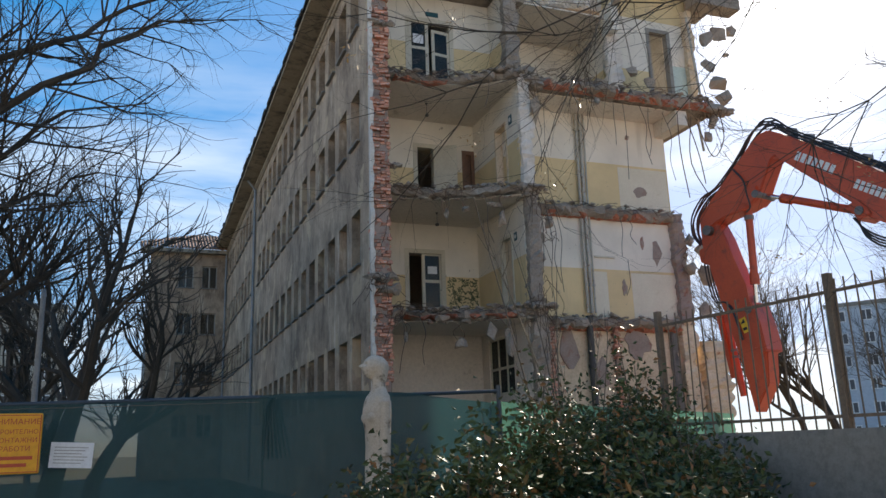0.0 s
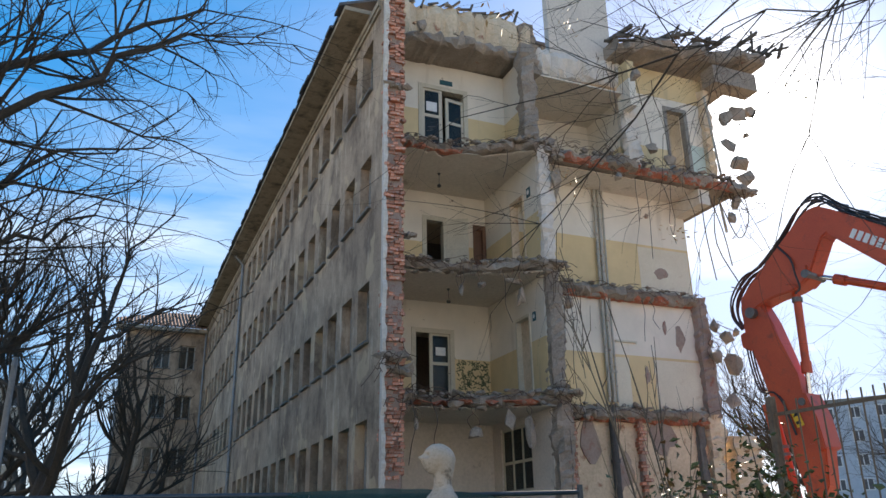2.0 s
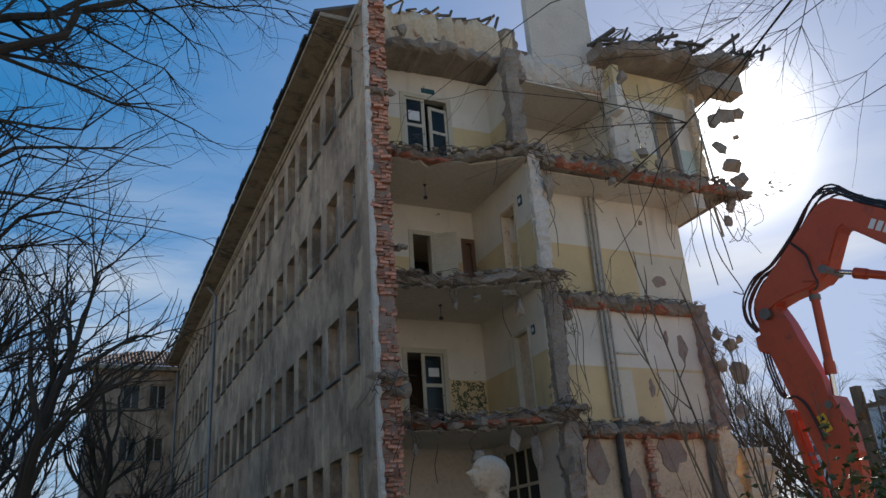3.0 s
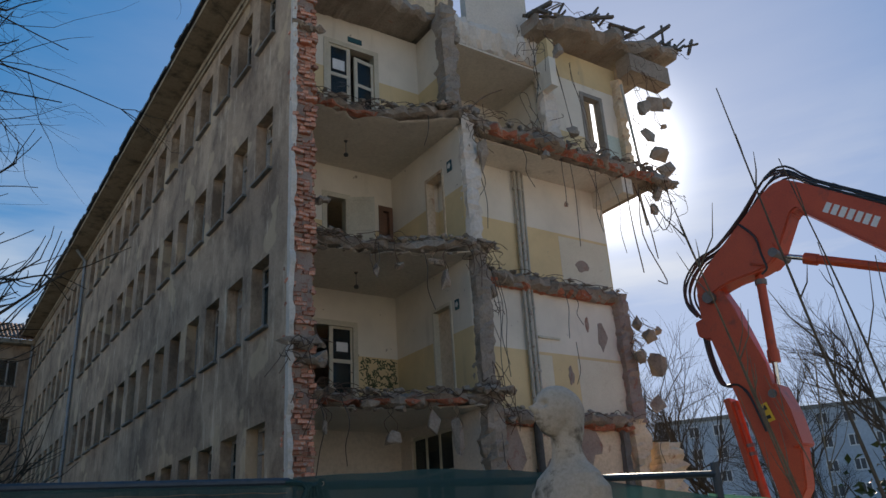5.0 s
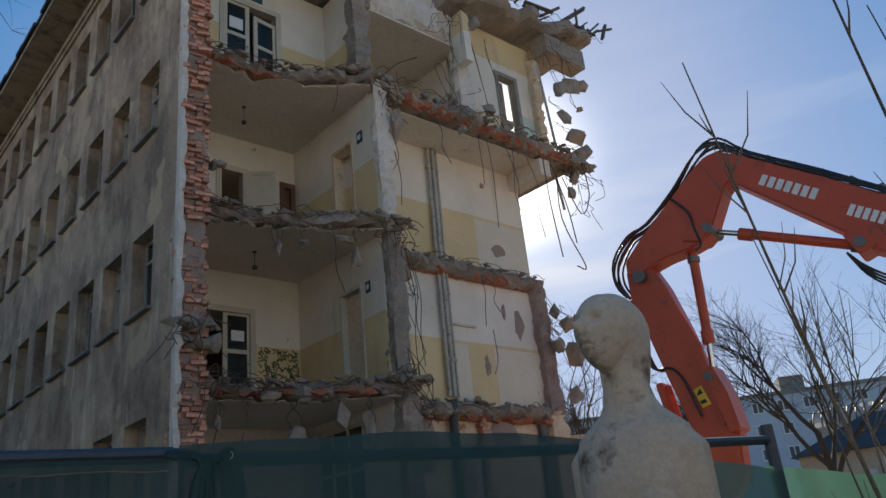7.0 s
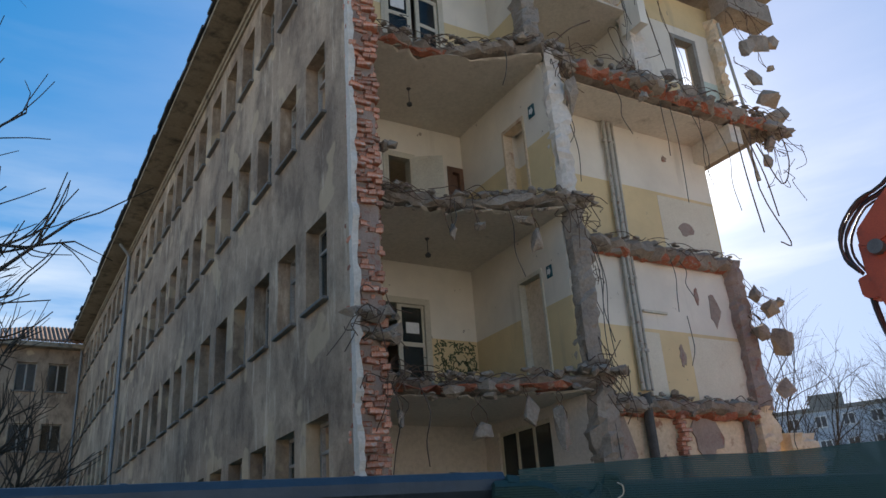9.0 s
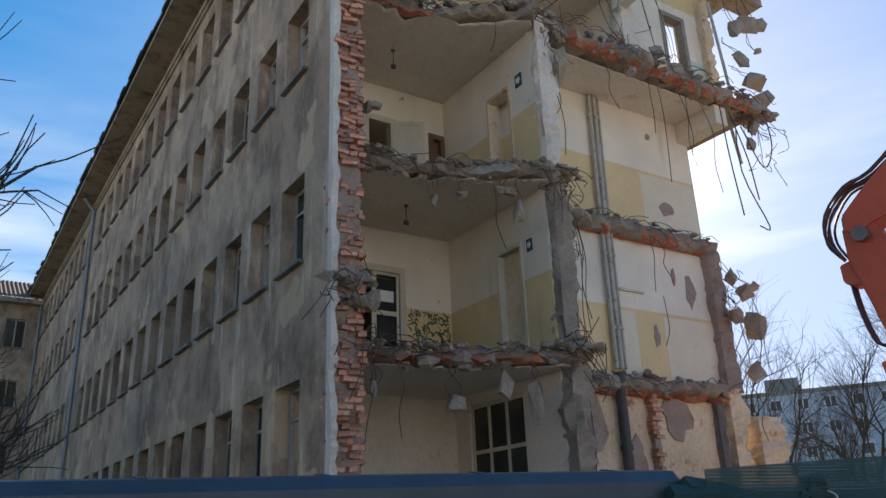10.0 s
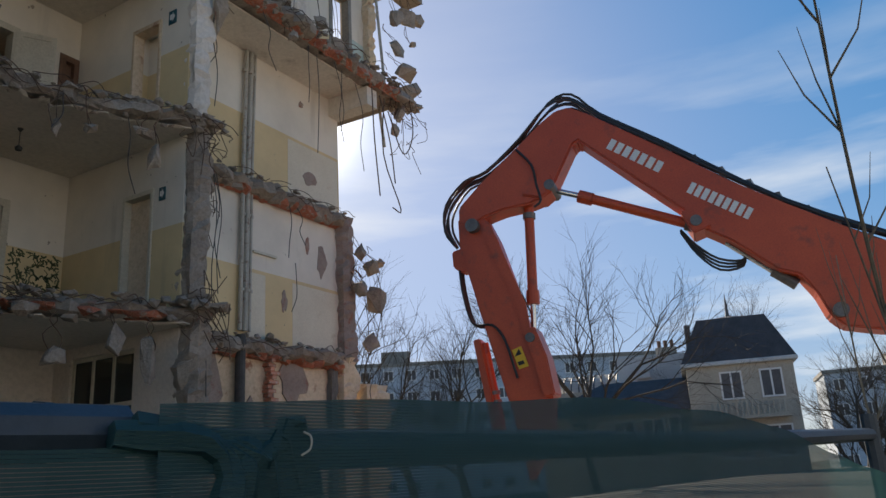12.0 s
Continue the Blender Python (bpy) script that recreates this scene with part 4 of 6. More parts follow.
# ---- stone statue ----
def statue():
    """A standing stone figure, one plain mesh: plinth, body, neck, head and tied-back hair."""
    bm = bmesh.new()
    cx, cy, up = 2.28, 8.97, 0.13
    face = Vector((-0.97, -0.2, 0)).normalized()
    side = Vector((-face.y, face.x, 0))

    def ring(z, rx, ry, fwd=0.0, seg=24, lat=0.0):
        c = Vector((cx, cy, 0)) + face * fwd + side * lat
        return [bm.verts.new(c + side * (rx * math.cos(a)) + face * (ry * math.sin(a)) + Vector((0, 0, z))) for a in (2 * math.pi * k / seg for k in range(seg))]

    def loft(rows):
        rs = [ring(*r) for r in rows]
        for a, b in zip(rs, rs[1:]):
            for k in range(len(a)):
                bm.faces.new((a[k], a[(k + 1) % len(a)], b[(k + 1) % len(b)], b[k]))
        bm.faces.new(rs[0][::-1])
        bm.faces.new(rs[-1])

    loft([(0.75, 0.155, 0.14), (1.2, 0.155, 0.135), (1.45, 0.15, 0.125), (1.62, 0.16, 0.13), (1.74, 0.17, 0.135, 0.02), (1.84, 0.18, 0.135, 0.015), (1.93, 0.19, 0.125, 0.0), (1.985, 0.18, 0.11, -0.01), (2.02, 0.14, 0.09, -0.015),
          (2.05, 0.102, 0.084, -0.022), (2.08, 0.084, 0.078, -0.022), (2.13, 0.073, 0.074, -0.018), (2.19, 0.069, 0.072, -0.008), (2.25, 0.07, 0.078, 0.01)])
    for s in (-1, 1):
        bmesh.ops.create_uvsphere(bm, u_segments=20, v_segments=12, radius=1.0, matrix=Matrix.Translation(Vector((cx, cy, 1.76)) + face * 0.085 + side * (s * 0.075)) @ Matrix.Diagonal((0.066, 0.07, 0.07, 1)))
        rows = []
        for z, r in ((1.35, 0.045), (1.6, 0.052), (1.8, 0.058), (1.92, 0.058), (1.975, 0.035)):
            rows.append((z, r, r * 1.15, -0.01, 16, s * (0.165 - 0.02 * (z > 1.95))))
        loft(rows)
    face = Vector((-0.99, 0.02, 0)).normalized()
    side = Vector((-face.y, face.x, 0))
    head = bmesh.ops.create_uvsphere(bm, u_segments=56, v_segments=48, radius=1.0)["verts"]
    tip = Matrix.Rotation(radians(13), 3, "X")
    for v in head:
        x, y, z = v.co
        w = 0.078 * (1 - 0.24 * max(0, -z) ** 1.3)
        f = 0.098 * (1 - 0.10 * max(0, -z)) * y
        if y > 0:
            f += 0.034 * math.exp(-((x / 0.15) ** 2)) * math.exp(-(((z + 0.12) / 0.2) ** 2)) * (1.5 if z < -0.1 else 1)
            f -= 0.034 * math.exp(-(((abs(x) - 0.38) / 0.2) ** 2)) * math.exp(-(((z - 0.08) / 0.12) ** 2))
            f += 0.007 * math.exp(-(((abs(x) - 0.38) / 0.14) ** 2)) * math.exp(-(((z - 0.05) / 0.05) ** 2))
            f += 0.02 * math.exp(-((x / 0.28) ** 2)) * math.exp(-(((z + 0.47) / 0.06) ** 2))
            f -= 0.02 * math.exp(-((x / 0.3) ** 2)) * math.exp(-(((z + 0.54) / 0.03) ** 2))
            f += 0.019 * math.exp(-((x / 0.28) ** 2)) * math.exp(-(((z + 0.61) / 0.05) ** 2))
            f += 0.014 * math.exp(-((x / 0.3) ** 2)) * math.exp(-(((z + 0.86) / 0.12) ** 2))
        c = tip @ Vector((x * w, f, z * 0.118)) * 1.1
        v.co = Vector((cx, cy, 2.30)) + face * (0.05 + c.y) + side * c.x + Vector((0, 0, c.z))
    hair = bmesh.ops.create_uvsphere(bm, u_segments=24, v_segments=14, radius=1.0)["verts"]
    for v in hair:
        x, y, z = v.co
        back, low = max(0, -y), max(0, -z)
        c = tip @ Vector((0.092 * x, 0.094 * y - 0.045 * back - 0.03 * back * low, 0.105 * z - 0.27 * back * low)) * 1.13
        v.co = Vector((cx, cy, 2.315)) + face * (0.018 + c.y) + side * c.x + Vector((0, 0, c.z))
    box(bm, cx - 0.26, cx + 0.26, cy - 0.3, cy + 0.13, 0.0, 0.75)
    bmesh.ops.translate(bm, verts=[v for v in bm.verts if v.co.z > 0.3], vec=(0, 0, up))
    for f in bm.faces:
        f.smooth = True
    bmesh.ops.recalc_face_normals(bm, faces=bm.faces)
    ob = part("statue", bm, STONE)
    rm = ob.modifiers.new("merge", "REMESH")
    rm.mode, rm.voxel_size, rm.use_smooth_shade = "VOXEL", 0.0055, True
    sm = ob.modifiers.new("soften", "SMOOTH")
    sm.factor, sm.iterations = 0.5, 2
    tagged(ob, "weathered pale stone statue bust on a plinth before the site fence", "statue")


statue()


# ---- site fence with green netting ----
def fence_line(x):
    return 9.986 - 0.15 * x


def netted_fence():
    fence = empty("site_fence", "temporary site fence hung with dark green netting", "fence", (0, 10.2, 0))

    def fp(name, bm, mat, label=""):
        o = part(name, bm, mat, None, label)
        o.parent = fence
        o.matrix_parent_inverse = fence.matrix_world.inverted()
        return o

    def cloth(x0, x1, z0, z1, lift, seed, off=0.0):
        bm = bmesh.new()
        nx, nz = int((x1 - x0) / 0.06), 34
        grid = []
        for i in range(nx + 1):
            x = x0 + (x1 - x0) * i / nx
            col = []
            for j in range(nz + 1):
                t = j / nz
                top = z1 + lift(x)
                z = z0 + (top - z0) * t
                fold = 0.05 * noise.noise((x * 1.6, seed, z * 0.35)) + 0.025 * noise.noise((x * 5.0, seed, z * 0.8)) + 0.018 * noise.noise((x * 1.2, seed + 5, z * 4.0))
                y = fence_line(x) - 0.05 + off + fold * (1.2 - 0.8 * t)
                col.append(bm.verts.new((x, y, z)))
            grid.append(col)
        for a, b in zip(grid, grid[1:]):
            for j in range(nz):
                f = bm.faces.new((a[j], b[j], b[j + 1], a[j + 1]))
                f.smooth = True
        return bm

    def rail_z(x):
        return 2.18 - 0.01 * max(0.0, 1.4 - x)

    for x0, x1 in ((-9.0, -4.2), (-4.2, -1.4), (-1.4, 1.42)):
        bm = bmesh.new()
        tube(bm, [(x0 + 0.02, fence_line(x0), rail_z(x0)), (x1 - 0.02, fence_line(x1), rail_z(x1))], 0.024, 10)
        fp("rail", bm, RAIL, "dark blue-grey painted fence rail")
        for k in range(int((x1 - x0) / 0.14) if x1 > 0 else 0):
            x = x0 + 0.07 + 0.14 * k
            bm = bmesh.new()
            tube(bm, [(x, fence_line(x), rail_z(x)), (x + 0.008, fence_line(x), rail_z(x))], 0.0255, 10)
            fp("rail_ring", bm, RAIL)
        bm = bmesh.new()
        tube(bm, [(x0, fence_line(x0) + 0.03, 0.0), (x0, fence_line(x0) + 0.03, rail_z(x0) + 0.02)], 0.025, 10)
        fp("post", bm, RAIL, "dark fence post")
    fp("netting", cloth(-9.0, 1.42, 0.05, 2.165, lambda x: -0.01 * max(0.0, 1.4 - x), 1.0), NET, "dark green woven screening")

    # netting pulled over the top beyond the knot, sinking towards the far post
    def swell(x):
        top = 2.2 + 0.035 * math.exp(-(((x - 2.25) / 0.55) ** 2)) - 0.13 * max(0.0, x - 2.95)
        return top - 2.2 + 0.012 * noise.noise((x * 4, 1, 1))

    fp("netting", cloth(1.40, 4.1, 0.05, 2.2, swell, 3.0, -0.01), NET, "dark green woven screening")
    fp("netting", cloth(4.05, 7.2, 0.05, 2.08, lambda x: 0.02 * noise.noise((x * 2, 1, 1)) - 0.07 * (x - 4.05), 4.0, 0.03), NET_SUNLIT, "green screening, its backlight painted in as a paler colour")
    bm = bmesh.new()
    tube(bm, [(1.45, fence_line(1.45) + 0.02, 2.165), (2.8, fence_line(2.8) + 0.02, 2.175), (4.14, fence_line(4.14), 2.2)], 0.022, 8)
    fp("rail", bm, RAIL)
    bm = bmesh.new()
    tube(bm, [(4.15, fence_line(4.15), 0), (4.15, fence_line(4.15), 2.27)], 0.028, 10)
    fp("post", bm, RAIL, "dark fence post")
    bm = bmesh.new()
    tube(bm, [(4.15, fence_line(4.15) + 0.02, 1.9), (7.2, fence_line(7.2) + 0.02, 1.78)], 0.02, 8)
    fp("rail", bm, RAIL)
    # gathered knot with its pale tie
    for k in range(7):
        bm = bmesh.new()
        tube(bm, smooth([(1.37 + 0.02 * k, fence_line(1.4) - 0.03, 2.175 + 0.006 * math.sin(k * 2)), (1.46 + 0.01 * k, fence_line(1.5) - 0.045, 2.155), (1.44 + 0.022 * k, fence_line(1.5) - 0.045, 2.02 + 0.02 * k), (1.42 + 0.05 * k, fence_line(1.5) - 0.03, 1.5)], 4), [0.012 + 0.004 * math.sin(j + k) for j in range(13)], 6)
        fp("netting_fold", bm, NET, "netting gathered into a knot at the rail")
    bm = bmesh.new()
    tube(bm, smooth([(1.545, fence_line(1.5) - 0.065, 2.178), (1.55, fence_line(1.5) - 0.07, 2.173), (1.549, fence_line(1.5) - 0.07, 2.162), (1.542, fence_line(1.5) - 0.065, 2.156)], 4), 0.001, 6)
    fp("cable_tie", bm, PIPE, "pale plastic cable tie")
    bm = bmesh.new()
    tube(bm, [(x, fence_line(x) - 0.105 + 0.004 * math.sin(x * 40), rail_z(x) - 0.057 + 0.003 * math.sin(x * 23)) for x in [-1.35 + 0.05 * i for i in range(55)]], 0.0022, 5)
    fp("hem_cord", bm, RUSTY_FENCE, "reddish hem cord of the netting")
    fence.location.x -= 0.24
    fence.location.z -= 0.01


netted_fence()


# ---- bare trees ----
def bare_tree(name, base, height, seed, label, lean=(0, 0), spread=1.0, levels=5, r0=0.16, fork=0.3, category="tree", twig=True, bark=None):
    rng = random.Random(seed)
    t = empty(name, label, category, base)
    trunk, crown = bmesh.new(), bmesh.new()

    def grow(p, d, length, r, lev):
        n = 4 if lev < 3 else 3
        pts, rad = [p.copy()], [r]
        for i in range(n):
            d = (d + Vector((rng.gauss(0, 0.13), rng.gauss(0, 0.13), rng.gauss(0.05, 0.09)))).normalized()
            p = p + d * (length / n)
            pts.append(p.copy())
            rad.append(r * (1 - 0.42 * (i + 1) / n))
        tube(trunk if lev == 0 else crown, pts, rad, (8, 6, 5, 4, 3, 3, 3)[lev])
        if lev >= levels:
            return
        kids = (4, 5, 5, 4, 4, 3)[lev]
        for k in range(kids):
            f = rng.uniform(fork, 1.0) if k else 1.0
            i = min(n - 1, int(f * n))
            q = pts[i].lerp(pts[i + 1], f * n - i) if f < 1 else pts[-1]
            ax = d.orthogonal().normalized()
            ax.rotate(Matrix.Rotation(rng.uniform(0, 6.283), 3, d))
            nd = (d + ax * rng.uniform(0.35, 1.0) * spread).normalized()
            grow(q, nd, length * rng.uniform(0.55, 0.8), max(0.0025, r * (0.58 if k else 0.62) * (1 - 0.25 * f)), lev + 1)

    grow(Vector((0, 0, -0.1)), Vector((lean[0], lean[1], 1)).normalized(), height * 0.34, r0, 0)
    a = part("trunk", trunk, bark or BARK, t)
    b = part("crown", crown, bark or BARK, t)
    return t


TREES = "bare trees behind the fence"
for i, (x, y, h, r, lx) in enumerate(((-3.6, 14.5, 9.5, 0.15, 0.10), (-2.2, 20, 11, 0.17, 0.22), (-5.5, 18, 11, 0.17, 0.0), (-4.4, 27, 13, 0.2, 0.05), (-1.6, 30, 11, 0.18, 0.25), (-3.4, 38, 13, 0.2, 0.1))):
    tagged(bare_tree("tree", (x, y, 0), h, 20 + i, "leafless dark-barked tree with many fine twigs", (lx, 0), 0.85, 4 if i in (0, 1, 2, 4) else 5, r * (1.6 if i in (0, 1, 2, 4) else 1.35)), group=TREES)


def limb_tree(name, base, trunk_pts, r0, limbs, seed, label, leaves=0):
    """A tree whose main limbs are set out one by one; finer boughs and twigs grow from them."""
    rng = random.Random(seed)
    t = empty(name, label, "tree", base)
    trunk, crown = bmesh.new(), bmesh.new()
    off = Vector(base)
    tube(trunk, [Vector(p) - off for p in smooth(trunk_pts, 4)], [r0 * (1 - 0.5 * i / (4 * (len(trunk_pts) - 1))) for i in range(4 * (len(trunk_pts) - 1) + 1)], 10)
    tips = []

    def grow(p, d, length, r, lev):
        pts, rad = [p.copy()], [r]
        for i in range(4):
            d = (d + Vector((rng.gauss(0, 0.16), rng.gauss(0, 0.16), rng.gauss(0.03, 0.12)))).normalized()
            p = p + d * (length / 4)
            pts.append(p.copy())
            rad.append(r * (1 - 0.6 * (i + 1) / 4))
        tube(crown, pts, rad, (5, 4, 3, 3)[lev])
        tips.append(pts[-1])
        if lev < 2:
            for k in range((6, 5)[lev]):
                q = pts[rng.randrange(1, 5)]
                ax = d.orthogonal().normalized()
                ax.rotate(Matrix.Rotation(rng.uniform(0, 6.283), 3, d))
                grow(q, (d + ax * rng.uniform(0.5, 1.1)).normalized(), length * rng.uniform(0.35, 0.65), r * 0.42, lev + 1)

    for pts, r in limbs:
        c = [Vector(p) - off for p in smooth(pts, 5)]
        n = len(c) - 1
        wob = [v + Vector((rng.gauss(0, 0.05), rng.gauss(0, 0.05), rng.gauss(0, 0.06))) for v in c]
        tube(crown, wob, [r * (1 - 0.75 * i / n) for i in range(n + 1)], 7)
        for i in range(2, n + 1):
            d = (wob[min(i + 1, n)] - wob[i - 1]).normalized()
            for k in range(2):
                ax = d.orthogonal().normalized()
                ax.rotate(Matrix.Rotation(rng.uniform(0, 6.283), 3, d))
                grow(wob[i], (d * 0.8 + ax * rng.uniform(0.5, 1.0) + Vector((0, 0, 0.15))).normalized(), rng.uniform(0.7, 1.7), max(0.006, r * 0.38 * (1 - 0.6 * i / n)), 0)
    part("trunk", trunk, BARK, t)
    part("crown", crown, BARK, t)
    if leaves:
        verts, faces = [], []
        for c in range(leaves):
            q = rng.choice(tips)
            for k in range(26):
                p = q + Vector((rng.gauss(0, 0.06), rng.gauss(0, 0.06), rng.gauss(-0.06, 0.06)))
                d = Vector((rng.gauss(0, 1), rng.gauss(0, 1), rng.gauss(-0.5, 0.6))).normalized()
                sd = d.orthogonal().normalized() * rng.uniform(0.006, 0.012)
                i = len(verts)
                verts += [p, p + d * 0.02 + sd, p + d * 0.045, p + d * 0.02 - sd]
                faces.append((i, i + 1, i + 2, i + 3))
        me = bpy.data.meshes.new("dry_seed_cluster")
        me.from_pydata([tuple(v) for v in verts], [], faces)
        me.materials.append(DRY_LEAF)
        o = new("dry_seed_cluster", me)
        o.parent = t
        o["label"] = "clusters of dry brown seeds"
        o["kind"] = "stuff"
    return t


limb_tree("tree", (-4.3, 9.0, 0), [(-4.3, 9.0, 0), (-4.2, 9.1, 1.6), (-4.0, 9.2, 3.2), (-3.8, 9.3, 5.0), (-3.7, 9.6, 7.5), (-3.5, 9.8, 9.5)], 0.2,
          [([(-4.0, 9.2, 3.4), (-3.0, 9.3, 4.4), (-1.6, 9.3, 5.2), (-0.1, 9.5, 6.6)], 0.085), ([(-3.9, 9.3, 4.6), (-2.9, 9.8, 5.6), (-1.4, 10.2, 6.4), (0.1, 10.6, 7.7)], 0.075), ([(-3.8, 9.3, 5.2), (-2.9, 8.7, 6.4), (-1.6, 8.4, 7.4), (-0.3, 8.4, 8.6)], 0.07),
           ([(-3.7, 9.6, 6.8), (-2.8, 10.4, 8.2), (-1.5, 10.8, 9.4), (-0.3, 11.0, 10.4)], 0.06), ([(-3.9, 9.2, 4.0), (-2.8, 10.2, 4.2), (-1.9, 11.0, 4.6), (-0.9, 11.6, 5.2)], 0.06)], 11, "large leafless tree reaching over the fence")["group"] = TREES
limb_tree("tree", (7.4, 1.6, 1.6), [(7.4, 1.6, 1.6), (7.3, 1.7, 3.0), (7.0, 1.9, 4.6), (6.6, 2.2, 6.2), (6.3, 2.4, 8.0)], 0.16,
          [([(7.1, 1.8, 4.2), (5.6, 2.6, 4.9), (3.6, 3.9, 4.75), (1.9, 5.0, 4.1)], 0.018), ([(7.0, 1.9, 4.6), (6.0, 3.4, 5.4), (4.8, 5.4, 5.6), (3.5, 6.8, 5.5)], 0.018), ([(7.2, 1.8, 3.8), (6.4, 3.2, 4.6), (5.7, 4.6, 4.5), (5.2, 5.6, 3.9)], 0.016)], 12, "leafless tree with hanging boughs and dry brown seed clusters", 28)
for i, (x, y, h) in enumerate(((27, 26, 12.5), (33, 34, 13), (30, 20.0, 15), (38, 30, 13), (60, 22.5, 17), (56, 12.5, 9), (72, 50, 14), (50, 9, 8), (40, 8.6, 8.5), (44, 11.5, 9))):
    tagged(bare_tree("tree", (x, y, 0), h, 80 + i, "leafless tree beyond the site", (0, 0), 0.9, 5, 0.2), group="bare trees beyond the site")


def shoots(name, base, specs, seed, label, mat, twigs=5):
    """A sapling of long thin shoots, each a gentle curve with short side twigs."""
    rng = random.Random(seed)
    t = empty(name, label, "sapling", base)
    for dx, dy, dz, r in specs:
        bm = bmesh.new()
        side = Vector((rng.uniform(-1, 1), rng.uniform(-1, 1), 0)) * 0.12
        pts = smooth([Vector((0, 0, 0)), Vector((dx * 0.3, dy * 0.3, dz * 0.36)) + side, Vector((dx * 0.66, dy * 0.66, dz * 0.7)) + side, Vector((dx, dy, dz))], 6)
        tube(bm, pts, [r * (1 - 0.8 * i / (len(pts) - 1)) for i in range(len(pts))], 6)
        for k in range(twigs):
            i = rng.randrange(5, len(pts) - 2)
            p = pts[i]
            d = (pts[i + 1] - p).normalized()
            q = Vector((rng.uniform(-1, 1), rng.uniform(-1, 1), rng.uniform(0.1, 1))).normalized()
            ln = rng.uniform(0.15, 0.5)
            tube(bm, [p, p + (d + q * 0.9).normalized() * ln * 0.5, p + (d * 1.3 + q * 0.8).normalized() * ln], [r * 0.35, r * 0.25, r * 0.1], 4)
        part("shoot", bm, mat, t)
    return t


shoots("sapling", (4.1, 8.1, 0.0), ((-0.85, 0.25, 4.3, 0.016), (-0.45, 0.2, 3.9, 0.014), (-0.25, -0.1, 3.2, 0.012), (0.3, 0.5, 3.6, 0.014), (0.7, 0.1, 3.0, 0.012), (0.1, 0.6, 3.1, 0.012)), 5, "thin leafless sapling with upright shoots", TWIG, 8)
shoots("sapling", (5.0, 9.05, 0.0), ((-1.25, 0.2, 4.2, 0.018), (-0.75, 0.3, 3.3, 0.014), (-0.3, 0.35, 2.9, 0.012), (0.5, 0.4, 3.2, 0.013), (-1.0, 0.1, 2.7, 0.011)), 6, "thin leafless sapling with pale upright shoots", SHOOT, 9)


def shrub(at, size, leaves, seed, label):
    """An evergreen bush: stems, and clusters of pointed glossy leaflets."""
    rng = random.Random(seed)
    t = empty("shrub", label, "shrub", at)
    stems, crown = bmesh.new(), bmesh.new()
    verts, faces = [], []
    tips = []
    for k in range(46):
        a = rng.uniform(0, 6.283)
        e = rng.uniform(0.15, 1.0)
        p = Vector((math.cos(a) * size[0] * math.sqrt(1 - e * e * 0.8) * rng.uniform(0.5, 1), math.sin(a) * size[1] * math.sqrt(1 - e * e * 0.8) * rng.uniform(0.5, 1), size[2] * e * rng.uniform(0.75, 1.05)))
        tube(stems, smooth([Vector((p.x * 0.1, p.y * 0.1, 0)), Vector((p.x * 0.5, p.y * 0.5, p.z * 0.6)), p], 3), [0.014, 0.013, 0.011, 0.01, 0.008, 0.006, 0.004], 5)
        tips.append(p)
    for k in range(leaves):
        p = rng.choice(tips) * rng.uniform(0.62, 1.0) + Vector((rng.gauss(0, 0.13), rng.gauss(0, 0.13), rng.gauss(0, 0.12)))
        p.z = max(0.03, p.z)
        d = Vector((rng.gauss(0, 1), rng.gauss(0, 1), rng.gauss(0.25, 0.6))).normalized()
        s = d.orthogonal().normalized()
        s.rotate(Matrix.Rotation(rng.uniform(0, 6.283), 3, d))
        u = d.cross(s)
        ln, wd = rng.uniform(0.045, 0.085), rng.uniform(0.014, 0.024)
        i = len(verts)
        verts += [p, p + d * ln * 0.45 + s * wd + u * 0.006, p + d * ln * 0.45 - u * 0.004, p + d * ln * 0.45 - s * wd + u * 0.006, p + d * ln - u * 0.01]
        faces += [(i, i + 1, i + 2), (i, i + 2, i + 3), (i + 1, i + 4, i + 2), (i + 2, i + 4, i + 3)]
    part("stem_bundle", stems, TWIG, t)["kind"] = "stuff"
    me = bpy.data.meshes.new("foliage")
    me.from_pydata([tuple(v) for v in verts], [], faces)
    me.materials.append(LEAF)
    o = new("foliage", me)
    o.parent = t
    return t


HEDGE = "evergreen shrubs along the path"
for i, (x, y, sx, sy, sz, n) in enumerate(((1.75, 5.3, 0.75, 0.65, 1.62, 9000), (1.45, 6.2, 0.5, 0.5, 1.6, 6000), (4.75, 7.6, 0.5, 0.6, 2.6, 7000), (3.0, 6.9, 0.75, 0.7, 2.1, 11000), (4.0, 7.2, 0.75, 0.75, 2.05, 10000), (2.4, 4.4, 0.8, 0.7, 1.25, 8000), (3.4, 5.3, 0.85, 0.8, 1.6, 9000), (4.3, 6.2, 0.7, 0.7, 1.7, 7000), (4.5, 8.4, 0.6, 0.45, 2.2, 7000))):
    tagged(shrub((x, y, 0), (sx, sy, sz), n, 40 + i, "glossy dark evergreen shrub with some bronze leaves"), group=HEDGE)


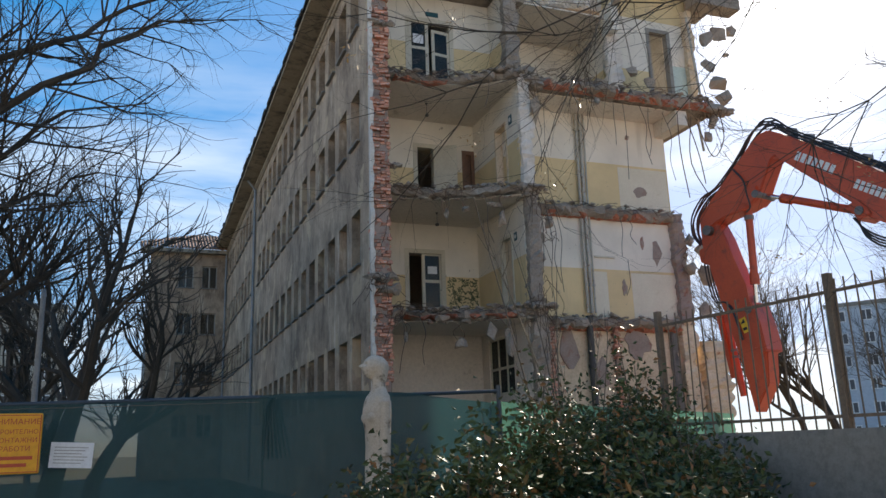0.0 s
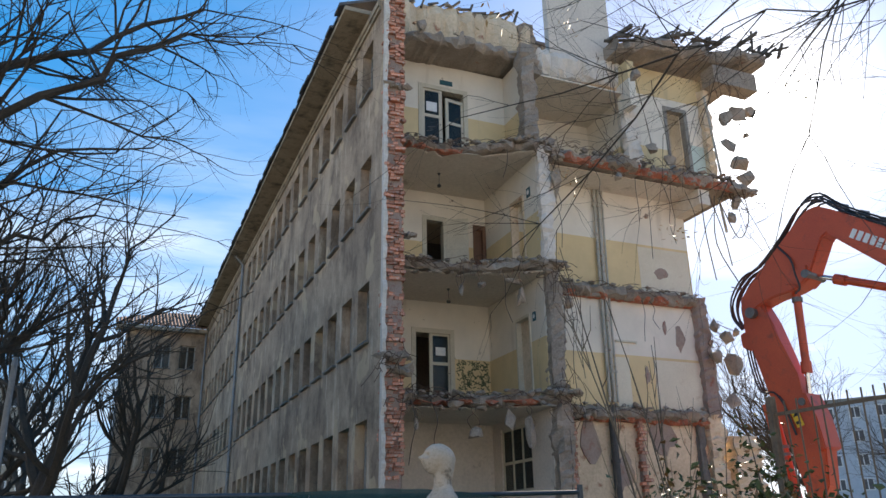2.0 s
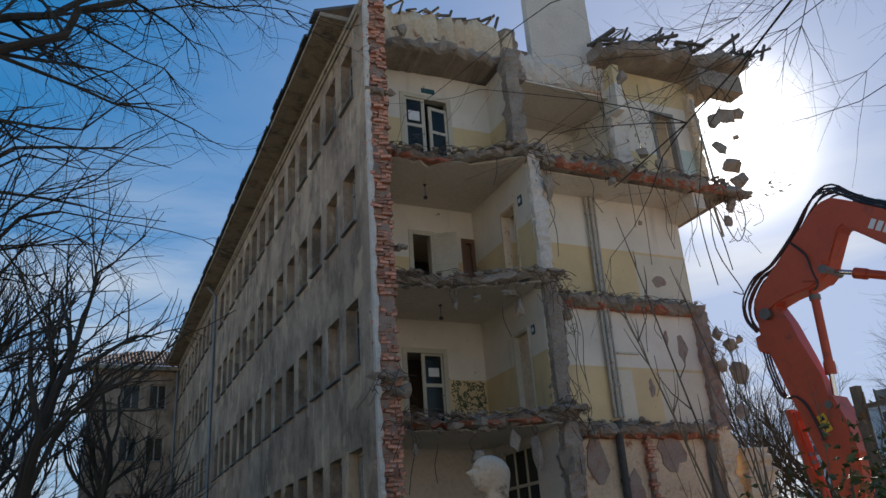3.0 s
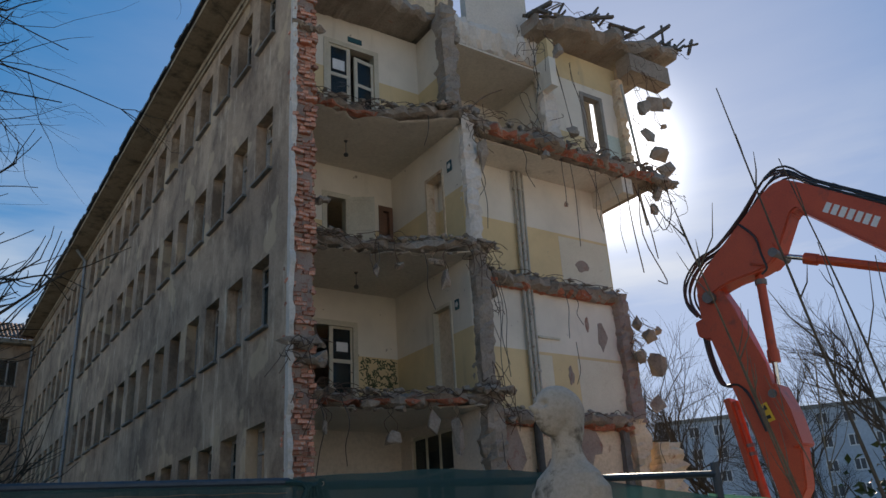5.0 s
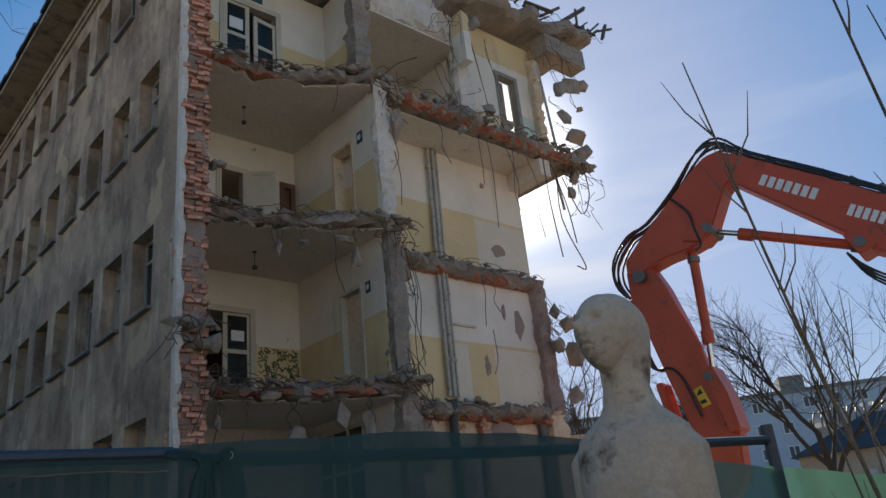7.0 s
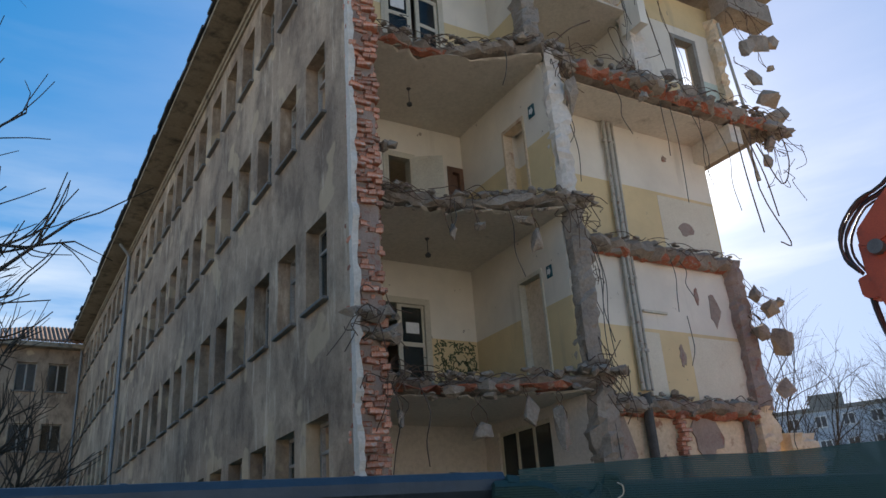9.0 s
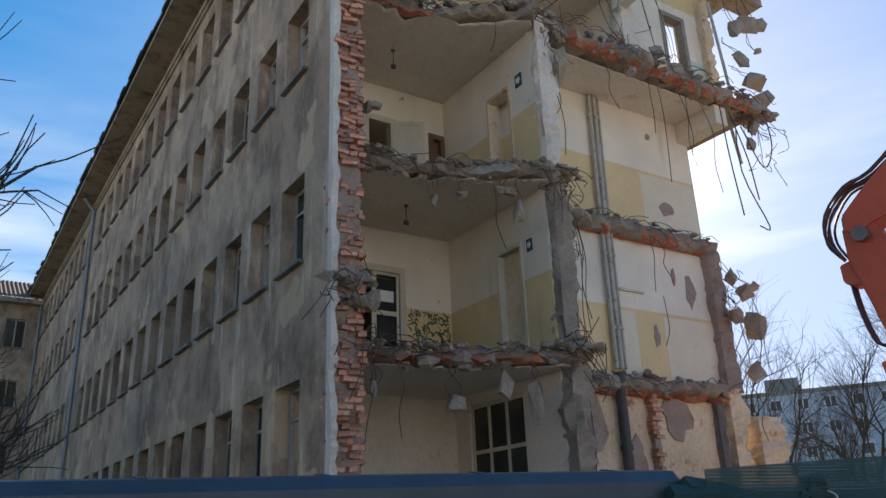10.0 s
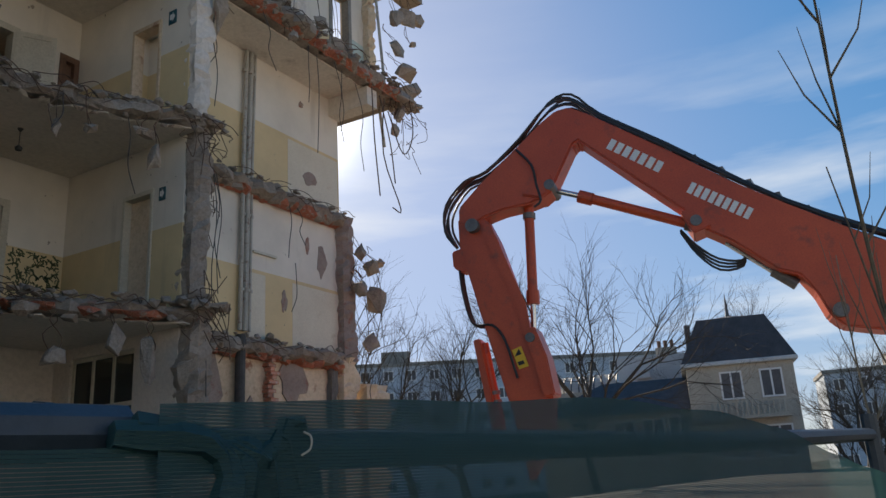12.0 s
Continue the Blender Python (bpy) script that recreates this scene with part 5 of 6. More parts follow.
# ---- iron fence on the retaining wall ----
def picket_fence():
    f = empty("picket_fence", "rusty iron picket fence with square posts on the retaining wall", "fence", (5.9, 8, 1.6))
    a, b = Vector((5.75, 8.6, 1.6)), Vector((6.6, 2.4, 1.6))

    def fp(name, bm, mat, label=""):
        o = part(name, bm, mat, None, label)
        o.parent = f
        o.matrix_parent_inverse = f.matrix_world.inverted()

    d = (b - a).normalized()
    ln = (b - a).length
    for z in (0.12, 1.3):
        bm = bmesh.new()
        tube(bm, [a + Vector((0, 0, z)), b + Vector((0, 0, z))], 0.022, 4)
        fp("rail", bm, RUSTY_FENCE)
    rng = random.Random(9)
    for k in range(int(ln / 0.13)):
        p = a + d * (0.13 * k + 0.05)
        bm = bmesh.new()
        tube(bm, [p + Vector((0, 0, 0.0)), p + Vector((rng.uniform(-0.02, 0.02), rng.uniform(-0.02, 0.02), 1.42))], 0.009, 5)
        fp("picket", bm, RUSTY_FENCE)
    for k in (0.0, 2.35, 4.7):
        p = a + d * k
        fp("post", boxes((p.x - 0.035, p.x + 0.035, p.y - 0.035, p.y + 0.035, 1.6, 3.08)), RUSTY_FENCE, "rusty square post")


picket_fence()


# ---- notices on the fence ----
def notices():
    s = empty("warning_sign", "orange construction warning sign with dark red lettering", "sign", (-1.28, 9.95, 1.66))
    part("panel", soft_box(-0.24, 0.24, -0.012, 0.012, -0.3, 0.3, 0.01), SIGN_ORANGE, s)
    bm = bmesh.new()
    for z0, z1 in ((-0.285, -0.277), (0.277, 0.285)):
        box(bm, -0.225, 0.225, -0.016, -0.0125, z0, z1)
    for x0 in (-0.225, 0.217):
        box(bm, x0, x0 + 0.008, -0.016, -0.0125, -0.277, 0.277)
    part("border", bm, SIGN_RED, s, "dark red border line")
    for txt, z, sz in (("ВНИМАНИЕ", 0.19, 0.078), ("СТРОИТЕЛНО-", 0.095, 0.062), ("МОНТАЖНИ", 0.01, 0.066), ("РАБОТИ", -0.075, 0.07)):
        cu = bpy.data.curves.new("lettering", "FONT")
        cu.body, cu.size, cu.align_x, cu.extrude = txt, sz, "CENTER", 0.001
        cu.materials.append(SIGN_RED)
        o = new("lettering", cu)
        o.parent = s
        o.matrix_basis = pose(0, -0.0145, z, 90, 0, 0)
    for k, z in enumerate((-0.16, -0.23)):
        part("text_bar", boxes((-0.17, 0.17 - 0.05 * k, -0.016, -0.0125, z, z + 0.035)), SIGN_RED, s)
    s.matrix_basis = pose(-1.30, 9.75, 1.73, 0, 0, 8)
    p = empty("paper_notice", "white paper notice in a plastic sleeve on the netting", "notice", (-0.73, 10.2, 1.55))
    part("sheet", boxes((-0.21, 0.21, -0.004, 0.004, -0.13, 0.13)), PAPER, p)
    for k in range(6):
        part("text_bar", boxes((-0.17, 0.16 - 0.03 * (k % 3), -0.0065, -0.0045, 0.075 - 0.032 * k, 0.083 - 0.032 * k)), FRAME_OLD, p)
    p.matrix_basis = pose(-0.78, 9.93, 1.60, 0, 3, -6)


notices()


def lamp_post():
    t = empty("lamp_post", "slim grey metal lamp post behind the fence", "lamp post", (-1.75, 15.0, 0))
    bm = bmesh.new()
    tube(bm, [(0, 0, 0), (0, 0, 1.2), (0, 0, 4.2)], [0.06, 0.05, 0.04], 10)
    part("pole", bm, ZINC, t)
    bm = bmesh.new()
    tube(bm, [(0, 0, 4.2), (0, 0, 4.32)], [0.05, 0.03], 10)
    part("cap", bm, ZINC, t)


lamp_post()


# ---- town behind ----
def panel_block(at, w, d, h, floors, cols, rot, label, mat=BLOCK):
    b = empty("apartment_block", label, "building", at)
    part("wall", boxes((0, w, 0, d, 0, h)), mat, b)
    bm = boxes((-0.2, w + 0.2, -0.2, d, h, h + 0.5))
    box(bm, w * 0.2, w * 0.28, 1, 4, h + 0.5, h + 2.2)
    box(bm, w * 0.6, w * 0.66, 1, 4, h + 0.5, h + 2.4)
    part("roof", bm, OLD_CONC, b)
    fh = h / floors
    frame_mesh = pane_mesh = None
    for i in range(cols):
        for j in range(floors):
            x, z = (i + 0.28) * w / cols, j * fh + 0.9
            ww, hh = w / cols * 0.45, fh * 0.5
            if frame_mesh is None:
                bm = boxes((0, ww, -0.08, 0.0, 0, 0.12), (0, ww, -0.08, 0, hh - 0.12, hh), (0, 0.12, -0.08, 0, 0.12, hh - 0.12), (ww - 0.12, ww, -0.08, 0, 0.12, hh - 0.12), (ww / 2 - 0.06, ww / 2 + 0.06, -0.08, 0, 0.12, hh - 0.12))
                o = part("window", bm, WHITE, b)
                frame_mesh = o.data
                q = part("pane", boxes((0.12, ww - 0.12, -0.03, -0.004, 0.12, hh - 0.12)), TIN, o)
                pane_mesh = q.data
            else:
                o = new("window", frame_mesh)
                o.parent = b
                q = new("pane", pane_mesh)
                q.parent = o
            o.matrix_basis = Matrix.Translation((x, 0, z))
    b.matrix_basis = pose(*at, 0, 0, rot)
    return b


panel_block((84, 80, 0), 50, 11, 17.5, 6, 16, -56, "long blue-grey panel apartment block with rows of windows")
# blue-grey walls here: distance haze is painted into the colour
panel_block((118, 20, 0), 40, 11, 13, 4, 12, -78, "far apartment block on the skyline, haze painted in as grey")
panel_block((-30, 90, 0), 22, 12, 17, 6, 7, 8, "sunlit cream apartment block behind the trees", HOUSE)


def mansard_house():
    h = empty("mansard_house", "old rendered villa with a slate mansard tower and lower slate roofs", "house", (44, 22, 0))

    def hp(name, bm, mat, label="", parent=None):
        return part(name, bm, mat, parent or h, label)

    def frustum(x0, x1, y0, y1, z0, z1, inset):
        bm = bmesh.new()
        v = [bm.verts.new(c) for c in ((x0, y0, z0), (x1, y0, z0), (x1, y1, z0), (x0, y1, z0), (x0 + inset, y0 + inset, z1), (x1 - inset, y0 + inset, z1), (x1 - inset, y1 - inset, z1), (x0 + inset, y1 - inset, z1))]
        for f in ((3, 2, 1, 0), (4, 5, 6, 7), (0, 1, 5, 4), (1, 2, 6, 5), (2, 3, 7, 6), (3, 0, 4, 7)):
            bm.faces.new([v[i] for i in f])
        return bm

    hp("wall", boxes((0, 6.2, 0, 6, 0, 7.6)), HOUSE, "weathered tower walls")
    hp("cornice", soft_box(-0.3, 6.5, -0.3, 6.3, 7.6, 7.85, 0.04), PALE_WALL)
    hp("roof", frustum(-0.25, 6.45, -0.25, 6.25, 7.85, 10.7, 1.3), SLATE, "dark slate mansard roof of the tower")
    hp("roof_cap", frustum(1.0, 5.2, 1.0, 5.0, 10.6, 11.1, 1.9), TIN, "flat metal cap with a finial")
    bm = bmesh.new()
    tube(bm, [(3.1, 3, 11), (3.1, 3, 11.3), (3.1, 3, 12.6)], [0.18, 0.12, 0.02], 8)
    hp("finial", bm, TIN)
    hp("balcony", boxes((0.1, 5.6, -0.75, 0, 4.3, 4.5), (0.1, 5.6, -0.75, -0.68, 5.25, 5.35), *[(0.15 + 0.3 * k, 0.25 + 0.3 * k, -0.74, -0.69, 4.5, 5.25) for k in range(18)]), HOUSE, "balustraded balcony")
    hp("wall", boxes((-9.5, 0, 1.0, 7, 0, 5.2)), HOUSE, "low rendered side wing")
    bm = bmesh.new()
    v = [bm.verts.new(c) for c in ((-9.9, 0.4, 5.2), (0.0, 0.4, 5.2), (0.0, 4, 7.5), (-5.6, 4, 7.5), (-9.9, 7.4, 5.2), (0, 7.4, 5.2))]
    for f in ((0, 1, 2, 3), (3, 2, 5, 4), (0, 3, 4), (1, 5, 2), (0, 4, 5, 1)):
        bm.faces.new([v[i] for i in f])
    hp("roof", bm, SLATE, "dark slate roof of the side wing")
    hp("wall", boxes((-4.7, 1.2, 7.5, 14, 0, 9.6)), PALE_WALL, "pale stucco rear block")
    hp("chimney", boxes((-1.9, -0.4, 8.0, 9.0, 9.6, 10.2)), HOUSE, "rendered chimney stack")
    for k in range(3):
        bm = bmesh.new()
        tube(bm, [(-1.6 + 0.45 * k, 8.5, 10.2), (-1.6 + 0.45 * k, 8.5, 10.75)], 0.14, 8)
        hp("chimney_pot", bm, TILE)
    bm = bmesh.new()
    tube(bm, [(0.5, 8.0, 9.6), (0.5, 8.0, 11.6)], 0.22, 10)
    hp("flue", bm, TIN)
    hp("air_conditioner", soft_box(-3.4, -2.4, 7.2, 7.49, 8.0, 8.7, 0.05), PALE_WALL, "white air conditioning unit")
    hp("air_conditioner", soft_box(-6.1, -5.4, 0.7, 0.99, 3.4, 4.0, 0.05), PALE_WALL, "white air conditioning unit")
    for x, z, w2, h2, y in ((1.9, 5.5, 1.3, 1.7, 0), (4.2, 5.5, 1.3, 1.7, 0), (1.9, 2.0, 1.3, 1.9, 0), (4.1, 2.0, 1.5, 1.9, 0), (-4.9, 3.6, 1.4, 1.2, 1.0), (-3.1, 3.6, 1.4, 1.2, 1.0), (-1.5, 3.6, 1.4, 1.3, 1.0)):
        o = hp("window", boxes((x, x + w2, y - 0.06, y, z, z + 0.1), (x, x + w2, y - 0.06, y, z + h2 - 0.1, z + h2), (x, x + 0.1, y - 0.06, y, z + 0.1, z + h2 - 0.1), (x + w2 - 0.1, x + w2, y - 0.06, y, z + 0.1, z + h2 - 0.1), (x + w2 / 2 - 0.05, x + w2 / 2 + 0.05, y - 0.06, y, z + 0.1, z + h2 - 0.1)), WHITE, "pale casement window")
        hp("pane", boxes((x + 0.1, x + w2 - 0.1, y - 0.02, y - 0.004, z + 0.1, z + h2 - 0.1)), TIN, "", o)
    canopy = hp("canopy", boxes((-9.3, -4.9, 7.2, 7.5, 5.6, 7.4)), HOUSE, "glazed lean-to with an arched translucent roof")
    for k in range(9):
        bm = bmesh.new()
        x = -9.3 + 0.55 * k
        tube(bm, [(x, 7.4 + 3.2 * (1 - math.cos(a)), 7.4 + 1.5 * math.sin(a)) for a in (math.pi / 2 * i / 6 for i in range(7))], 0.05, 5)
        hp("arch_rib", bm, TIN, "", canopy)
    bm = bmesh.new()
    rows = [[bm.verts.new((x, 7.46 + 3.2 * (1 - math.cos(a)), 7.37 + 1.5 * math.sin(a))) for a in (math.pi / 2 * i / 6 for i in range(7))] for x in (-9.3, -4.9)]
    for i in range(6):
        bm.faces.new((rows[0][i], rows[1][i], rows[1][i + 1], rows[0][i + 1]))
    bmesh.ops.solidify(bm, geom=list(bm.faces), thickness=0.02)
    hp("arched_panel", bm, PALE_WALL, "cream translucent roof sheet", canopy)
    h.matrix_basis = pose(51.0, 21.5, 0.4, 0, 0, -76)


mansard_house()


# ---- rooms laid open: doors, signs, lamps ----
def glazed_door(x0, x1, y, z0, z1, lean=0.0, label="cream door leaf with three glazed panels", fill=GLASS):
    """A framed door leaf with glazed panels over a solid kick panel."""
    w, h = x1 - x0, z1 - z0
    d = empty("door", label, "door", (x0, y, z0))
    bm = boxes((0, 0.1, -0.02, 0.02, 0, h), (w - 0.1, w, -0.02, 0.02, 0, h), (0.1, w - 0.1, -0.02, 0.02, 0, 0.32), (0.1, w - 0.1, -0.02, 0.02, h - 0.1, h), (0.1, w - 0.1, -0.02, 0.02, h * 0.58, h * 0.58 + 0.09))
    part("leaf", bm, DOOR_CREAM, d)
    part("pane", boxes((0.1, w - 0.1, -0.004, 0.004, 0.32, h * 0.58)), fill, d)
    part("pane", boxes((0.1, w - 0.1, -0.004, 0.004, h * 0.58 + 0.09, h - 0.1)), fill, d)
    bm = bmesh.new()
    tube(bm, [(w - 0.06, -0.02, h * 0.48), (w - 0.06, -0.06, h * 0.48), (w - 0.16, -0.06, h * 0.48)], 0.01, 6)
    part("handle", bm, STEEL, d)
    d.matrix_basis = pose(x0, y, z0, 0, 0, lean)
    return d


def door_frame(x0, x1, y, z0, z1, mat=DOOR_CREAM):
    f = part("door_frame", boxes((x0 + 0.003, x0 + 0.06, y - 0.03, y + 0.2, z0, z1 - 0.065), (x1 - 0.06, x1 - 0.003, y - 0.03, y + 0.2, z0, z1 - 0.065), (x0 + 0.003, x1 - 0.003, y - 0.03, y + 0.2, z1 - 0.065, z1 - 0.003),
                                 (x0 - 0.07, x0 + 0.002, y - 0.025, y - 0.003, z0, z1 + 0.07), (x1 - 0.002, x1 + 0.07, y - 0.025, y - 0.003, z0, z1 + 0.07), (x0 + 0.002, x1 - 0.002, y - 0.025, y - 0.003, z1 - 0.002, z1 + 0.07)), mat)
    return tagged(f, "painted wooden door frame in the back wall", "door frame")


door_frame(7.1, 8.25, BACK, 5.05, 7.3)
glazed_door(7.58, 8.24, BACK + 0.05, 5.06, 7.28, 0, "cream door leaf with glazed panels and a paper note")
tagged(part("paper_note", boxes((7.76, 8.06, BACK + 0.012, BACK + 0.02, 6.62, 6.85)), PAPER), "white paper note stuck on a door pane", "note")
glazed_door(7.12, 7.66, BACK + 0.1, 5.06, 7.28, 78, "cream door leaf standing open into the dark")
door_frame(7.45, 8.1, BACK, 8.45, 10.72)
glazed_door(8.1, 8.78, BACK - 0.03, 8.46, 10.72, -28, "grey-cream panelled door leaf hanging open", DOOR_CREAM)
door_frame(9.08, 9.38, BACK, 8.45, 10.62, DOOR_BROWN)
d3 = part("door", soft_box(9.09, 9.37, BACK + 0.08, BACK + 0.12, 8.46, 10.6, 0.01), DOOR_BROWN)
tagged(d3, "narrow dark brown door in the back wall", "door")
door_frame(6.75, 8.15, 20.95, 11.85, 14.15)
glazed_door(6.78, 7.42, 20.98, 11.86, 14.12, 0, "cream door leaf with a glazed top and paper note")
glazed_door(7.5, 8.12, 20.92, 11.86, 13.85, 8, "cream glazed door leaf, sagging on its hinges")
tagged(part("paper_note", boxes((6.92, 7.25, 20.94, 20.948, 13.35, 13.65)), PAPER), "white paper note stuck on a door pane", "note")
tagged(part("name_plate", soft_box(7.35, 7.75, 20.925, 20.945, 14.3, 14.45, 0.004), SIGN_GREEN), "small blue plate above a door", "sign")
# partition door on the first floor, and the frames of both doorways
for k in (1, 2):
    z = FLOORS[k]
    f = part("door_frame", boxes((PART_X - 0.03, PART_X + 0.2, 20.053, 20.11, z, z + 2.2), (PART_X - 0.03, PART_X + 0.2, 20.79, 20.847, z, z + 2.2), (PART_X - 0.03, PART_X + 0.2, 20.053, 20.847, z + 2.2, z + 2.277)), BARE if k == 2 else DOOR_CREAM)
    tagged(f, "stripped door frame in the partition wall", "door frame")
tagged(part("boarding", boxes((PART_X + 0.12, PART_X + 0.17, 20.112, 20.788, 5.06, 7.24)), BARE), "doorway boarded up with plastered panel", "panel")


def exit_sign(y0, y1, z0, z1):
    s = empty("exit_sign", "small dark teal emergency exit sign on the partition", "sign", (PART_X - 0.012, y0, z0))
    part("panel", soft_box(-0.01, 0.01, 0, y1 - y0, 0, z1 - z0, 0.003), SIGN_GREEN, s)
    w, h = y1 - y0, z1 - z0
    bm = bmesh.new()
    v = [bm.verts.new((-0.012, w * a, h * b)) for a, b in ((0.8, 0.3), (0.45, 0.3), (0.45, 0.15), (0.15, 0.5), (0.45, 0.85), (0.45, 0.7), (0.8, 0.7))]
    r = bmesh.ops.extrude_face_region(bm, geom=[bm.faces.new(v)])
    bmesh.ops.translate(bm, verts=[e for e in r["geom"] if isinstance(e, bmesh.types.BMVert)], vec=(-0.003, 0, 0))
    part("arrow", bm, WHITE, s, "white arrow")
    return s


exit_sign(19.66, 19.86, 10.52, 10.8)
exit_sign(19.74, 19.9, 7.06, 7.3)


def inner_window():
    y0, y1, z0, z1 = 20.35, 22.05, 2.9, 4.55
    w = empty("inner_window", "cream gridded window in the ground-floor partition", "window", (PART_X, y0, z0))
    bm = bmesh.new()
    X0, X1 = PART_X + 0.05, PART_X + 0.11
    for y in (y0, y0 + 0.55, y0 + 1.1, y1 - 0.06):
        box(bm, X0, X1, y, y + 0.06, z0, z1)
    ys = (y0 + 0.06, y0 + 0.55), (y0 + 0.61, y0 + 1.1), (y0 + 1.16, y1 - 0.06)
    for z in (z0, z0 + 0.72, z1 - 0.07):
        for a, b in ys:
            box(bm, X0, X1, a, b, z, z + 0.07)
    o = part("frame", bm, DOOR_CREAM)
    o.parent = w
    o.matrix_parent_inverse = w.matrix_world.inverted()
    for a, b in ys:
        for c, d in ((z0 + 0.07, z0 + 0.72), (z0 + 0.79, z1 - 0.07)):
            q = part("pane", boxes((X0 + 0.025, X0 + 0.031, a, b, c, d)), GLASS)
            q.parent = w
            q.matrix_parent_inverse = w.matrix_world.inverted()


inner_window()


def pendant(x, y, z_top, z_low):
    p = empty("pendant_lamp_holder", "bare lamp holder hanging from the ceiling on a rod", "lamp", (x, y, z_top))
    bm = bmesh.new()
    tube(bm, [(0, 0, 0), (0, 0, z_low - z_top + 0.05)], 0.008, 6)
    part("rod", bm, CABLE, p)
    bm = bmesh.new()
    tube(bm, [(0, 0, z_low - z_top + 0.09), (0, 0, z_low - z_top + 0.05), (0, 0, z_low - z_top)], [0.02, 0.06, 0.05], 10)
    part("socket", bm, CABLE, p)
    bm = bmesh.new()
    tube(bm, [(0, 0, 0), (0, 0, -0.05)], [0.05, 0.02], 10)
    part("ceiling_rose", bm, CABLE, p)


pendant(7.39, 21.2, FLOORS[3] - 0.31, 11.12)
pendant(7.61, 21.2, FLOORS[2] - 0.31, 7.75)


def scribble():
    """Sprayed marks over the dado of the first-floor room, short dark strokes."""
    rng = random.Random(21)
    bm = bmesh.new()
    for k in range(190):
        x, z = rng.uniform(8.4, 9.36), rng.uniform(5.4, 6.5)
        a, ln, wd = rng.choice((0.6, -0.7, 1.3, 0.1, 2.2)) + rng.uniform(-0.3, 0.3), rng.uniform(0.05, 0.16), rng.uniform(0.008, 0.02)
        d, s = Vector((math.cos(a), 0, math.sin(a))) * ln / 2, Vector((-math.sin(a), 0, math.cos(a))) * wd
        c = Vector((x, BACK - 0.004, z))
        bend = s * rng.uniform(-2, 2)
        bm.faces.new([bm.verts.new(v) for v in (c - d - s, c - s + bend, c + d - s, c + d + s, c + s + bend, c - d + s)])
    o = part("graffiti", bm, GRAFFITI)
    o["kind"] = "stuff"
    return tagged(o, "tangled dark green sprayed graffiti strokes on the dado", "graffiti")


GRAFFITI = surface("dark_green_spray", (0.05, 0.06, 0.025), (0.13, 0.14, 0.06), 0.7, 5, 30, 0.0)
scribble()

# ---- pipes on the open wall ----
for x, r in ((11.98, 0.045), (12.12, 0.055), (12.24, 0.03)):
    bm = bmesh.new()
    tube(bm, [(x + 0.05, BAY_Y - 0.09, 11.45), (x, BAY_Y - 0.09, 9.0), (x - 0.02, BAY_Y - 0.08, 5.2)], r, 8)
    for z in (6.0, 7.6, 9.4, 10.9):
        tube(bm, [(x, BAY_Y - 0.09, z), (x, BAY_Y - 0.09, z + 0.06)], r * 1.25, 8)
    tagged(part("riser_pipe", bm, PIPE), "old cream-painted riser pipe on the laid-open wall", "pipe", group="riser pipes")
bm = bmesh.new()
tube(bm, [(11.95, BAY_Y - 0.12, 5.1), (11.95, BAY_Y - 0.12, 1.0)], 0.1, 12)
for z in (4.9, 3.6, 2.2):
    tube(bm, [(11.95, BAY_Y - 0.12, z), (11.95, BAY_Y - 0.12, z + 0.1)], 0.125, 12)
tagged(part("soil_pipe", bm, CABLE), "thick dark cast-iron soil pipe on the ground-floor wall", "pipe")
for x, z0, z1, lean in ((16.35, 11.9, 15.2, 0.12), (16.2, 10.4, 12.0, 0.02)):
    bm = bmesh.new()
    tube(bm, [(x - lean, 19.9, z1), (x, 19.75, z0)], 0.04, 8)
    tagged(part("drain_tube", bm, PIPE), "pale plastic drain tube hanging loose", "pipe", group="hanging tubes")
# downstand beam and doorway frame of the top bay
bpart("beam", boxes((14.95, 15.35, 19.35, BAY_Y, FLOORS[3] - 0.85, FLOORS[3] - 0.372)), CEIL, "plastered downstand beam")
door_frame(15.1, 15.9, BAY_Y, 11.85, 14.9, OLD_CONC)
bpart("wall", boxes((15.2, 17.0, 22.0, 22.2, 12.75, 16.0)), OLD_CONC, "inner wall remnant behind the top doorway")
tagged(part("wall_panel", boxes((15.98, 16.5, BAY_Y - 0.012, BAY_Y - 0.003, 11.9, 13.7)), surface("pale_green_paint", (0.45, 0.55, 0.5), (0.58, 0.66, 0.6), 0.7, 2, 20, 0.2)), "pale green painted wall panel", "panel")
bpart("beam", boxes((13.3, 13.55, 19.9, 20.55, 14.3, 15.9)), PAINT, "plaster-coated stub of a ceiling beam")


